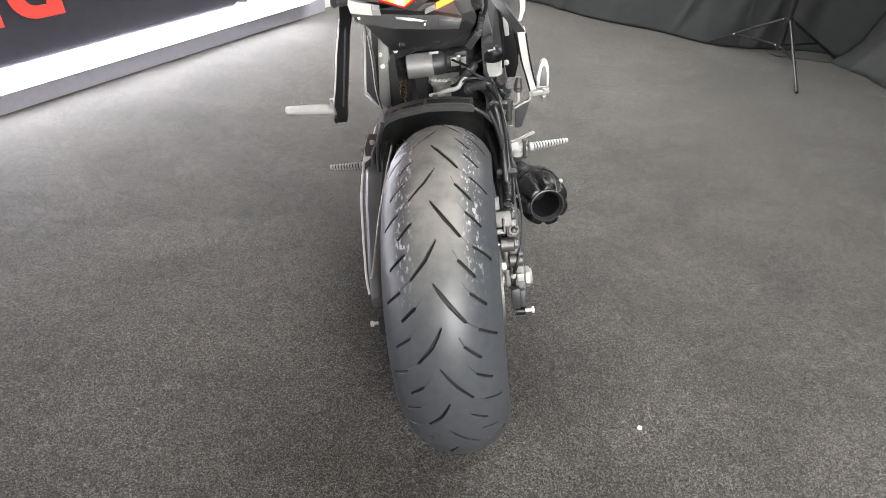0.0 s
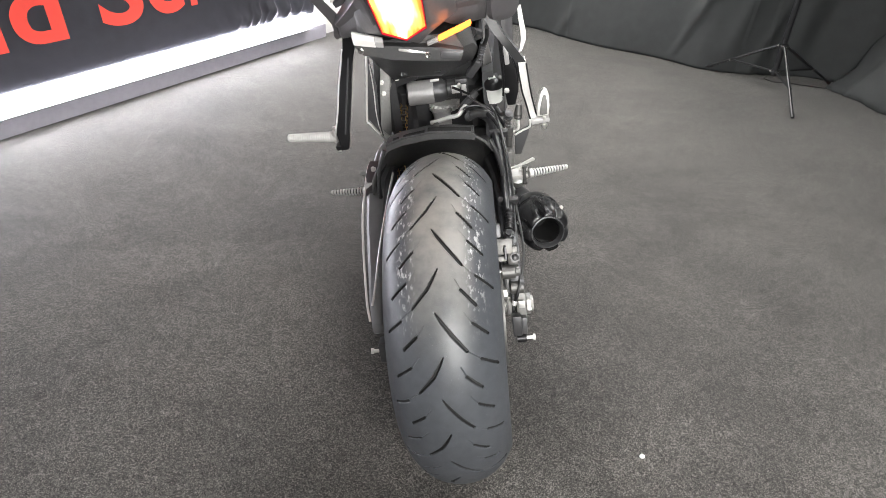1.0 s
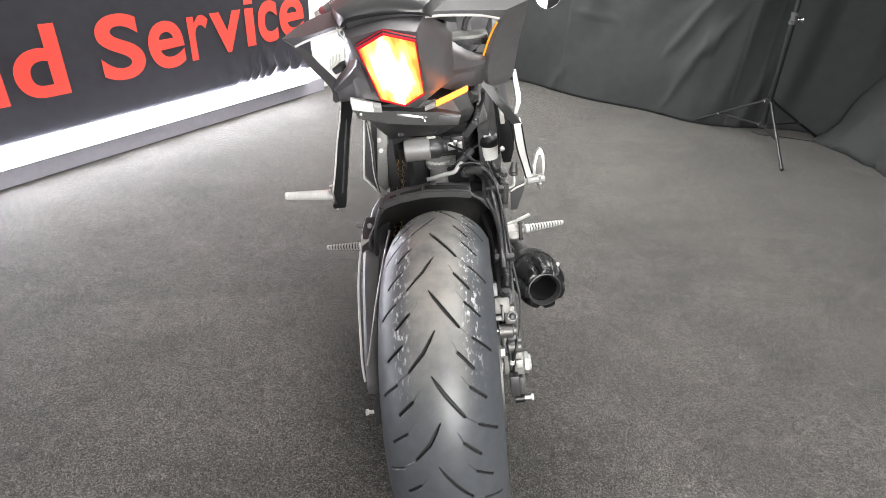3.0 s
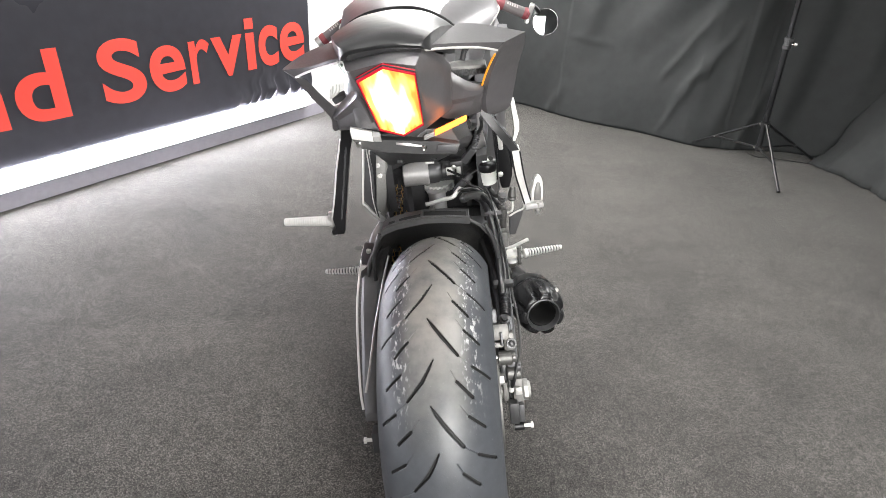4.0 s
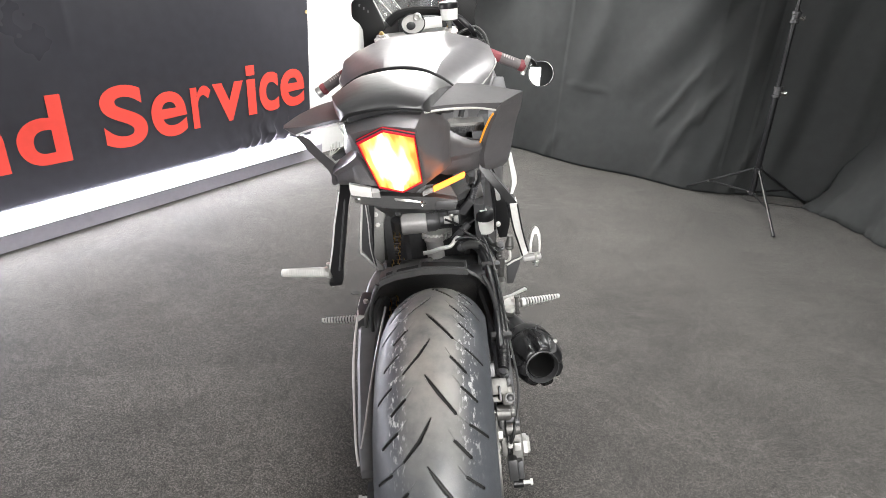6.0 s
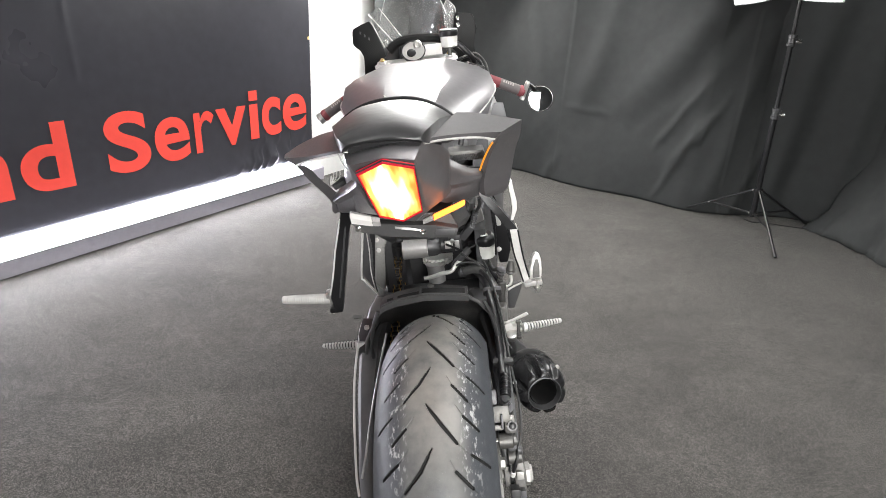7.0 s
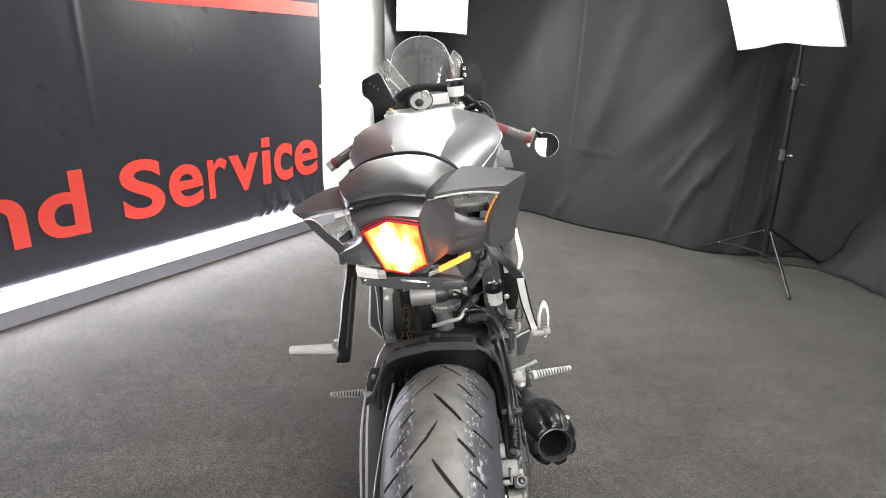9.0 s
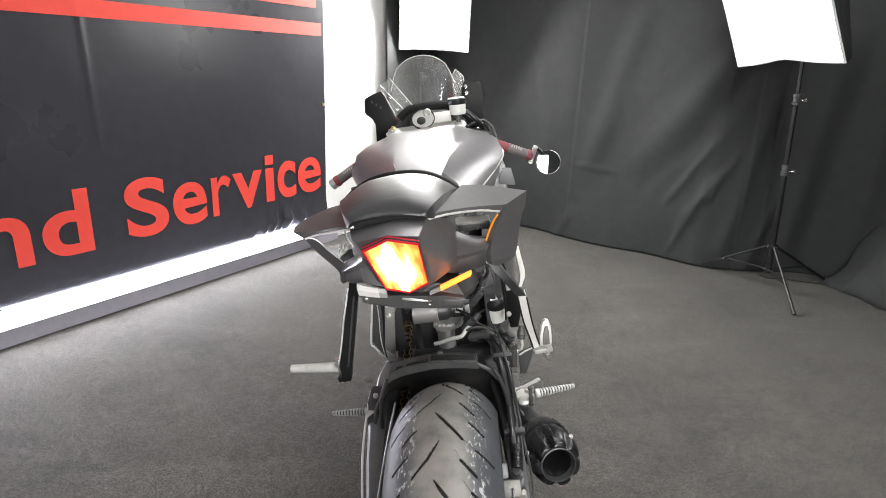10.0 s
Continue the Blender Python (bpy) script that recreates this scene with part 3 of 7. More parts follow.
# ---- motorcycle materials ----
def tyre_material():
    m = mat("tyre_rubber", (0.055, 0.059, 0.066), 0.41, vary=0.2, scale=18, bump=0.12, bump_scale=500, spec=0.45)
    nt = m.node_tree
    b = nt.nodes["Principled BSDF"]
    base = b.inputs["Base Color"].links[0].from_socket
    tc = nt.nodes["Texture Coordinate"]
    sep = nt.nodes.new("ShaderNodeSeparateXYZ")
    nt.links.new(tc.outputs["Object"], sep.inputs[0])

    def mr(sock, a, c, lo=0.0, hi=1.0):
        n = nt.nodes.new("ShaderNodeMapRange")
        n.interpolation_type = "SMOOTHSTEP"
        for k, v in zip(("From Min", "From Max", "To Min", "To Max"), (a, c, lo, hi)):
            n.inputs[k].default_value = v
        nt.links.new(sock, n.inputs["Value"])
        return n.outputs[0]

    def op(kind, a, c):
        n = nt.nodes.new("ShaderNodeMath")
        n.operation = kind
        for i, v in enumerate((a, c)):
            if isinstance(v, (int, float)):
                n.inputs[i].default_value = v
            else:
                nt.links.new(v, n.inputs[i])
        return n.outputs[0]

    def nz(scale, detail=6, stretch=(1, 1, 1)):
        mp = nt.nodes.new("ShaderNodeMapping")
        mp.inputs["Scale"].default_value = stretch
        nt.links.new(tc.outputs["Object"], mp.inputs["Vector"])
        n = nt.nodes.new("ShaderNodeTexNoise")
        n.inputs["Scale"].default_value, n.inputs["Detail"].default_value, n.inputs["Roughness"].default_value = scale, detail, 0.62
        nt.links.new(mp.outputs[0], n.inputs["Vector"])
        return n.outputs["Fac"]

    def blend(a, colour, fac):
        n = nt.nodes.new("ShaderNodeMix")
        n.data_type = "RGBA"
        nt.links.new(fac, n.inputs["Factor"])
        nt.links.new(a, n.inputs["A"])
        n.inputs["B"].default_value = (*colour, 1)
        return n.outputs["Result"]
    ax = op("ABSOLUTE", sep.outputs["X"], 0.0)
    # road dust worn into the middle of the tread, chalky scuffs on its shoulders; both also paint in light on top
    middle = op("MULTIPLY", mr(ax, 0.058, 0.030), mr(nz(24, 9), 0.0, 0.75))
    # fades in with height: light on the tyre's top put into the colour
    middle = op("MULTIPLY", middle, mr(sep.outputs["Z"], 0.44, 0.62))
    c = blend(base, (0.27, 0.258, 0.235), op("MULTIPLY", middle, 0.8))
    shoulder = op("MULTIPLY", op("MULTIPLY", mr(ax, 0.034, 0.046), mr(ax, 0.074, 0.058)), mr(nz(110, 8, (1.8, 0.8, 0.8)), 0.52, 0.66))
    # scuffs get the same painted light towards the top
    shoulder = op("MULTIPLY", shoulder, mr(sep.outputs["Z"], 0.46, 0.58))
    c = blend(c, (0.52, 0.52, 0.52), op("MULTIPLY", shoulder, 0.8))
    specks = mr(nz(420, 2), 0.70, 0.76)
    c = blend(c, (0.3, 0.3, 0.3), op("MULTIPLY", specks, 0.35))
    nt.links.new(c, b.inputs["Base Color"])
    return m


def chequer_carbon():
    m = mat("carbon_weave_panel", (0.006, 0.006, 0.0065), 0.5, vary=0.1, scale=40, spec=0.3)
    nt = m.node_tree
    b = nt.nodes["Principled BSDF"]
    base = b.inputs["Base Color"].links[0].from_socket
    ch = nt.nodes.new("ShaderNodeTexChecker")
    ch.inputs["Scale"].default_value = 260
    ch.inputs["Color1"].default_value, ch.inputs["Color2"].default_value = (1, 1, 1, 1), (0.45, 0.45, 0.45, 1)
    nt.links.new(nt.nodes["Texture Coordinate"].outputs["Object"], ch.inputs["Vector"])
    mx = nt.nodes.new("ShaderNodeMix")
    mx.data_type, mx.blend_type = "RGBA", "MULTIPLY"
    mx.inputs["Factor"].default_value = 1
    nt.links.new(base, mx.inputs["A"])
    nt.links.new(ch.outputs["Color"], mx.inputs["B"])
    nt.links.new(mx.outputs["Result"], b.inputs["Base Color"])
    return m


def lens_material():
    m = bpy.data.materials.new("tail_light_lens")
    m.use_nodes = True
    nt = m.node_tree
    b = nt.nodes["Principled BSDF"]
    b.inputs["Base Color"].default_value = (0.6, 0.02, 0.01, 1)
    b.inputs["Roughness"].default_value = 0.12
    tc = nt.nodes.new("ShaderNodeTexCoord")
    mp = nt.nodes.new("ShaderNodeMapping")
    mp.inputs["Scale"].default_value = (55, 9, 9)
    n = nt.nodes.new("ShaderNodeTexNoise")
    n.inputs["Scale"].default_value, n.inputs["Detail"].default_value = 1.0, 2.0
    nt.links.new(tc.outputs["Object"], mp.inputs["Vector"])
    nt.links.new(mp.outputs[0], n.inputs["Vector"])
    # brightest over the bulbs in the middle, redder towards the rim
    off = nt.nodes.new("ShaderNodeVectorMath")
    off.operation = "SUBTRACT"
    off.inputs[1].default_value = (-0.013, -0.134, 0.921)
    nt.links.new(tc.outputs["Object"], off.inputs[0])
    fit = nt.nodes.new("ShaderNodeVectorMath")
    fit.operation = "MULTIPLY"
    fit.inputs[1].default_value = (25.0, 7.4, 7.4)
    nt.links.new(off.outputs[0], fit.inputs[0])
    far = nt.nodes.new("ShaderNodeVectorMath")
    far.operation = "LENGTH"
    nt.links.new(fit.outputs[0], far.inputs[0])
    drop = nt.nodes.new("ShaderNodeMath")
    drop.operation = "MULTIPLY_ADD"
    drop.inputs[1].default_value, drop.inputs[2].default_value = -0.72, 0.54
    nt.links.new(far.outputs["Value"], drop.inputs[0])
    both = nt.nodes.new("ShaderNodeMath")
    both.operation = "ADD"
    nt.links.new(drop.outputs[0], both.inputs[0])
    nt.links.new(n.outputs["Fac"], both.inputs[1])
    r = nt.nodes.new("ShaderNodeValToRGB")
    e = r.color_ramp.elements
    e[0].position, e[0].color = 0.30, (1.0, 0.012, 0.02, 1)
    e[1].position, e[1].color = 0.72, (1.0, 0.78, 0.42, 1)
    x = e.new(0.50)
    x.color = (1.0, 0.15, 0.02, 1)
    x = e.new(0.62)
    x.color = (1.0, 0.40, 0.09, 1)
    nt.links.new(both.outputs[0], r.inputs["Fac"])
    nt.links.new(r.outputs["Color"], b.inputs["Emission Color"])
    b.inputs["Emission Strength"].default_value = 3.2
    return m


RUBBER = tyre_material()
# near-black rubber: the shade inside the tread cuts put into the colour
GROOVE_SHADE = mat("tread_groove_shade", (0.010, 0.010, 0.010), 0.7, vary=0.2, scale=60)
PLASTIC = mat("matt_black_plastic", (0.034, 0.034, 0.035), 0.36, vary=0.18, scale=25, bump=0.08, bump_scale=700)
GRAINED = mat("grained_black_plastic", (0.045, 0.045, 0.046), 0.38, vary=0.2, scale=25, bump=0.10, bump_scale=900, spots=((0.12, 0.115, 0.105), 14, 0.5, 0.85))
PAINT = mat("satin_graphite_paint", (0.235, 0.228, 0.234), 0.40, 0.6, vary=0.10, scale=14, bump=0.03, bump_scale=900)
TAILP = mat("satin_graphite_plastic", (0.165, 0.158, 0.164), 0.36, 0.5, vary=0.12, scale=16, bump=0.04, bump_scale=900)
WINGP = mat("matt_graphite_plastic", (0.110, 0.105, 0.109), 0.38, 0.3, vary=0.12, scale=20, bump=0.08, bump_scale=900)
SEATV = mat("black_seat_vinyl", (0.028, 0.028, 0.029), 0.38, vary=0.2, scale=16, bump=0.3, bump_scale=40)
ALLOY = mat("cast_alloy", (0.155, 0.152, 0.146), 0.50, 0.7, vary=0.2, scale=50, bump=0.1, bump_scale=500, spots=((0.16, 0.15, 0.13), 30, 0.55, 0.8))
BRIGHT = mat("machined_alloy", (0.62, 0.61, 0.59), 0.36, 0.9, vary=0.08, scale=60, bump=0.05, bump_scale=600)
PALE = mat("silver_painted_alloy", (0.66, 0.65, 0.63), 0.42, 0.35, vary=0.10, scale=40)
DULL_STEEL = mat("dull_plated_steel", (0.36, 0.355, 0.34), 0.45, 0.5, vary=0.15, scale=60, spots=((0.12, 0.11, 0.10), 45, 0.55, 0.8))
GREY_ANO = mat("grey_anodised_alloy", (0.44, 0.43, 0.425), 0.42, 0.3, vary=0.08, scale=40)
ARM_GREY = mat("satin_grey_arm", (0.16, 0.16, 0.165), 0.45, 0.3, vary=0.12, scale=20)
GREY_HOSE = mat("dusty_hose_rubber", (0.045, 0.045, 0.044), 0.4, vary=0.25, scale=50)
NOTCHED = mat("bright_notched_steel", (0.80, 0.80, 0.78), 0.4, 0.2, vary=0.1, scale=60)
BLACK_GLOSS = mat("black_hose_rubber", (0.012, 0.012, 0.013), 0.33, vary=0.15, scale=50)
MUFFLER = mat("black_ceramic_coating", (0.014, 0.014, 0.015), 0.28, 0.2, vary=0.2, scale=40, spots=((0.05, 0.05, 0.05), 40, 0.6, 0.85))
SOOT_SHADE_BLACK = mat("soot_and_slot_shade_black", (0.008, 0.008, 0.008), 0.9)
CUP = mat("white_translucent_cup", (0.80, 0.80, 0.76), 0.4, vary=0.05, scale=30)
GOLD = mat("gold_chain_plate", (0.72, 0.50, 0.20), 0.38, 0.8, vary=0.35, scale=80)
CHAIN_DARK = mat("dark_chain_roller", (0.06, 0.05, 0.045), 0.5, 0.7, vary=0.3, scale=80)
RED_GRIP = mat("red_grip_rubber", (0.26, 0.055, 0.065), 0.6, vary=0.15, scale=60, bump=0.3, bump_scale=600)
GREY_GRIP = mat("grey_grip_rubber", (0.17, 0.15, 0.15), 0.65, vary=0.15, scale=60, bump=0.3, bump_scale=600)
PRINT = mat("pale_grip_print", (0.45, 0.40, 0.40), 0.6)
MIRROR = mat("mirror_glass", (0.92, 0.92, 0.92), 0.03, 1.0, vary=0.0)
RED_RIM = glow("tail_light_red_edge", (1.0, 0.0, 0.045), 0.34)
RED_RIM.node_tree.nodes["Principled BSDF"].inputs["Base Color"].default_value = (0.22, 0.004, 0.008, 1)
LENS = lens_material()
AMBER = glow("amber_indicator_lit", (1.0, 0.20, 0.028), 3.6)
AMBER.node_tree.nodes["Principled BSDF"].inputs["Base Color"].default_value = (0.5, 0.2, 0.02, 1)
AMBER_EDGE = glow("amber_light_guide", (1.0, 0.34, 0.01), 0.75)
AMBER_EDGE.node_tree.nodes["Principled BSDF"].inputs["Base Color"].default_value = (0.5, 0.2, 0.02, 1)
CLEAR_LENS = mat("clear_indicator_lens", (0.72, 0.70, 0.68), 0.15, vary=0.05, scale=40)
CAP_HIGHLIGHT = mat("white_cap_highlight", (0.7, 0.7, 0.68), 0.5)
CARBON = chequer_carbon()


def glass_material():
    m = bpy.data.materials.new("clear_screen_acrylic")
    m.use_nodes = True
    nt = m.node_tree
    b = nt.nodes["Principled BSDF"]
    b.inputs["Base Color"].default_value = (0.42, 0.42, 0.41, 1)
    b.inputs["Roughness"].default_value = 0.12
    tc = nt.nodes.new("ShaderNodeTexCoord")
    mp = nt.nodes.new("ShaderNodeMapping")
    mp.inputs["Scale"].default_value = (1, 1, 0.45)
    n = nt.nodes.new("ShaderNodeTexNoise")
    n.inputs["Scale"].default_value, n.inputs["Detail"].default_value = 34, 8
    nt.links.new(tc.outputs["Object"], mp.inputs["Vector"])
    nt.links.new(mp.outputs[0], n.inputs["Vector"])
    r = nt.nodes.new("ShaderNodeMapRange")
    r.inputs["From Min"].default_value, r.inputs["From Max"].default_value = 0.35, 0.75
    r.inputs["To Min"].default_value, r.inputs["To Max"].default_value = 0.20, 0.46
    nt.links.new(n.outputs["Fac"], r.inputs["Value"])
    clear = nt.nodes.new("ShaderNodeBsdfTransparent")
    clear.inputs["Color"].default_value = (0.95, 0.96, 0.96, 1)
    mix = nt.nodes.new("ShaderNodeMixShader")
    nt.links.new(r.outputs[0], mix.inputs[0])
    nt.links.new(clear.outputs[0], mix.inputs[1])
    nt.links.new(b.outputs[0], mix.inputs[2])
    nt.links.new(mix.outputs[0], nt.nodes["Material Output"].inputs["Surface"])
    return m


GLASS = glass_material()

# ---- the motorcycle: built upright about its rear contact point, then leant on its stand ----
LEAN_DEG, YAW_DEG, CROWN = 9.54, 1.9, 0.105
bike = new("motorcycle")
bike.matrix_basis = pose(0, 0, 0, 0, 0, YAW_DEG) @ pose(0, 0, CROWN, 0, -LEAN_DEG, 0) @ Matrix.Translation((0, 0, -CROWN))
tagged(bike, "graphite sports motorcycle leaning on its side stand, tail light lit", "motorcycle")
AXLE = Vector((0, 0, 0.312))


# -- wheels --
def rim_mesh(bm, c, r_in, half, n=72):
    prof = [(-half, r_in + 0.006), (-half + 0.004, r_in + 0.012), (-half + 0.012, r_in + 0.004), (-half * 0.4, r_in - 0.016), (half * 0.4, r_in - 0.016), (half - 0.012, r_in + 0.004), (half - 0.004, r_in + 0.012), (half, r_in + 0.006),
            (half - 0.004, r_in - 0.010), (half * 0.4, r_in - 0.034), (-half * 0.4, r_in - 0.034), (-half + 0.004, r_in - 0.010)]
    rings = []
    for k in range(n):
        a = 2 * math.pi * k / n
        rings.append([bm.verts.new(Vector(c) + Vector((x, r * math.cos(a), r * math.sin(a)))) for x, r in prof])
    for a, b in zip(rings, rings[1:] + rings[:1]):
        for k in range(len(prof)):
            j = (k + 1) % len(prof)
            bm.faces.new((a[k], a[j], b[j], b[k]))


def spokes(c, r_in, parent, count=5):
    for k in range(count):
        a = 2 * math.pi * k / count + 0.3
        for da in (-0.14, 0.14):
            bm = bmesh.new()
            p0 = Vector(c) + 0.045 * Vector((0, math.cos(a), math.sin(a)))
            p1 = Vector(c) + (r_in - 0.02) * Vector((0, math.cos(a + da), math.sin(a + da)))
            tube(bm, [p0, p0.lerp(p1, 0.5), p1], 0.011, 8, 3)
            part("spoke", bm, DARK_ALLOY, parent)
    bm = bmesh.new()
    lathe(bm, Vector(c) + Vector((-0.055, 0, 0)), (1, 0, 0), [(0, 0.028), (0.005, 0.045), (0.03, 0.05), (0.08, 0.05), (0.105, 0.045), (0.11, 0.028)], 28)
    part("hub", bm, DARK_ALLOY, parent)


def tread_cuts():
    """Cuts of one pitch of the tread: points (degrees, metres across), half width, depth."""
    right = [([(0.4, -0.0047), (-1.9, 0.0030), (-5.5, 0.0167), (-10.4, 0.0381)], [0.0008, 0.0026, 0.0031, 0.0024], 0.0050),
             ([(-10.4, 0.0381), (-13.3, 0.0603)], [0.0007, 0.0007], 0.0012),
             ([(-13.3, 0.0603), (-16.4, 0.0933)], [0.0025, 0.0027], 0.0048),
             ([(-14.6, 0.0265), (-17.5, 0.0347)], [0.0006, 0.0007], 0.0012),
             ([(-17.5, 0.0347), (-21.7, 0.0575)], [0.0026, 0.0029], 0.0048),
             ([(-21.7, 0.0575), (-23.0, 0.0650)], [0.0007, 0.0005], 0.0012),
             ([(0.2, 0.0375), (-2.9, 0.0498)], [0.0005, 0.0007], 0.0012),
             ([(-2.9, 0.0498), (-6.3, 0.0753)], [0.0024, 0.0026], 0.0048)]
    left = [([(-11.5, 0.0022), (-13.8, -0.0045), (-17.0, -0.0148), (-21.8, -0.0389)], [0.0008, 0.0022, 0.0030, 0.0020], 0.0050),
            ([(-21.8, -0.0389), (-25.0, -0.0640)], [0.0007, 0.0007], 0.0012),
            ([(-1.4, -0.0610), (-4.4, -0.0925)], [0.0022, 0.0026], 0.0045),
            ([(-11.3, -0.0330), (-14.6, -0.0490)], [0.0005, 0.0007], 0.0012),
            ([(-14.6, -0.0490), (-18.1, -0.0785)], [0.0023, 0.0026], 0.0046),
            ([(-2.9, -0.0230), (-5.8, -0.0357)], [0.0005, 0.0007], 0.0012),
            ([(-5.8, -0.0357), (-9.4, -0.0589)], [0.0024, 0.0027], 0.0048)]
    return right + left


def build_rear_tyre(parent, c, R=0.312, rc=0.099, phi0=89.4, pitch=23.76):
    fine = np.arange(-22, 110, 0.11)
    coarse = np.arange(110, 338, 2.0)
    phi = np.concatenate([fine, coarse])
    na = len(phi)
    # the crown arc, then the side walls
    umax = 0.0905
    arc_end = rc * math.asin(umax / rc)
    us = np.linspace(-arc_end, arc_end, 321)
    x = rc * np.sin(us / rc)
    drop = rc - rc * np.cos(us / rc)
    side_x = [0.0925, 0.0915, 0.087, 0.079, 0.070, 0.066]
    side_r = [R - 0.062, R - 0.070, R - 0.083, R - 0.094, R - 0.0985, R - 0.1000]
    X = np.concatenate([-np.array(side_x[::-1]), x, np.array(side_x)])
    RR = np.concatenate([np.array(side_r[::-1]), R - drop, np.array(side_r)])
    nu = len(X)
    ns = len(side_x)
    P, U = np.meshgrid(phi, us, indexing="ij")
    depth = np.zeros_like(P)
    arc = math.radians(1) * R
    for k in range(-3, 8):
        for pts, ws, d in tread_cuts():
            pa = np.array([(phi0 - pitch * k + a, u) for a, u in pts])
            if pa[:, 0].max() < -24 or pa[:, 0].min() > 118:
                continue
            for (a0, u0), (a1, u1), w0, w1 in zip(pa[:-1], pa[1:], ws[:-1], ws[1:]):
                m = (P > min(a0, a1) - 1.2) & (P < max(a0, a1) + 1.2)
                ya, yu = (P[m] - a0) * arc, U[m] - u0
                va, vu = (a1 - a0) * arc, u1 - u0
                t = np.clip((ya * va + yu * vu) / (va * va + vu * vu), 0, 1)
                dist = np.hypot(ya - t * va, yu - t * vu)
                w = 0.86 * (w0 + (w1 - w0) * t)
                depth[m] = np.maximum(depth[m], d * np.clip((w - dist) / 0.0011 + 0.5, 0, 1))
    verts = []
    ca, sa = np.cos(np.radians(phi)), np.sin(np.radians(phi))
    rad = np.tile(RR, (na, 1))
    rad[:, ns:-ns] -= depth
    xs = np.tile(X, (na, 1))
    co = np.stack([xs + c[0], -rad * ca[:, None] + c[1], rad * sa[:, None] + c[2]], -1).reshape(-1, 3)
    i = np.arange(na)[:, None] * nu + np.arange(nu - 1)[None, :]
    j = ((np.arange(na) + 1) % na)[:, None] * nu + np.arange(nu - 1)[None, :]
    faces = np.stack([i, i + 1, j + 1, j], -1).reshape(-1, 4)
    me = bpy.data.meshes.new("tyre")
    me.from_pydata(co.tolist(), [], faces.tolist())
    me.shade_smooth()
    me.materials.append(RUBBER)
    me.materials.append(GROOVE_SHADE)
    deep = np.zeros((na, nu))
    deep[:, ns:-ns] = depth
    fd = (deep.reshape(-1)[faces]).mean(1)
    # faces deep in a cut take the painted shade
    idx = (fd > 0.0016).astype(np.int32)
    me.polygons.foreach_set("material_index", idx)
    me.set_sharp_from_angle(angle=radians(40))
    ob = new("tyre", me)
    ob.parent = parent
    ob["label"] = "worn black rubber tyre with a dusty slashed tread, light painted on its top"
    return ob


bm = bmesh.new()
rim_mesh(bm, AXLE, 0.216, 0.072)
rear_wheel = part("rear_wheel", bm, DARK_ALLOY, bike, "dark alloy rear wheel")
rear_wheel.rotation_euler.z = radians(-1.88)
spokes(AXLE, 0.2, rear_wheel)
build_rear_tyre(rear_wheel, AXLE + V(-0.0042, 0, -0.0030))
bm = bmesh.new()
lathe(bm, AXLE + V(0.088, 0, 0), (1, 0, 0), [(0, 0.075), (0, 0.11), (0.005, 0.11), (0.005, 0.075)], 48)
part("brake_disc", bm, ALLOY, rear_wheel, "dull steel brake disc")
bm = bmesh.new()
lathe(bm, AXLE + V(-0.100, 0, 0), (1, 0, 0), [(0, 0.05), (0, 0.092), (0.006, 0.092), (0.006, 0.05)], 44)
part("sprocket", bm, DARK_ALLOY, rear_wheel)

FRONT = Vector((0, 1.385, 0.297))
bm = bmesh.new()
rim_mesh(bm, FRONT, 0.216, 0.05)
front_wheel = part("front_wheel", bm, DARK_ALLOY, bike, "dark alloy front wheel")
spokes(FRONT, 0.2, front_wheel)
bm = bmesh.new()
prof = [(-0.052, 0.216), (-0.058, 0.235), (-0.059, 0.255), (-0.05, 0.276), (-0.03, 0.291), (0, 0.297), (0.03, 0.291), (0.05, 0.276), (0.059, 0.255), (0.058, 0.235), (0.052, 0.216)]
rings = [[bm.verts.new(FRONT + Vector((x, r * math.cos(a), r * math.sin(a)))) for x, r in prof] for a in [2 * math.pi * k / 80 for k in range(80)]]
for a, b in zip(rings, rings[1:] + rings[:1]):
    for k in range(len(prof) - 1):
        bm.faces.new((a[k], a[k + 1], b[k + 1], b[k]))
part("tyre", bm, RUBBER, front_wheel)
for sx in (-1, 1):
    bm = bmesh.new()
    lathe(bm, FRONT + V(sx * 0.07, 0, 0), (1, 0, 0), [(0, 0.09), (0, 0.155), (0.005, 0.155), (0.005, 0.09)], 48)
    part("brake_disc", bm, BRIGHT, front_wheel)
    bm = bmesh.new()
    tube(bm, [(sx * 0.1, 1.385, 0.30), (sx * 0.1, 1.20, 0.74)], 0.027, 16, straight=True)
    tube(bm, [(sx * 0.1, 1.20, 0.74), (sx * 0.1, 1.106, 0.955)], 0.0215, 16, straight=True)
    part("fork_leg", bm, DARK_ALLOY, bike)
bm = bmesh.new()
secs = []
for a in range(20, 150, 10):
    t = math.radians(a)
    r = 0.315
    secs.append([(0.07 * math.sin(u), 1.385 + (r + 0.02 * math.cos(u)) * math.cos(t), 0.297 + (r + 0.02 * math.cos(u)) * math.sin(t)) for u in [math.radians(q) for q in range(-90, 91, 20)]])
loft(bm, secs, cap=False, closed=False)
part("front_mudguard", bm, PLASTIC, bike).modifiers.new("thickness", "SOLIDIFY").thickness = 0.003

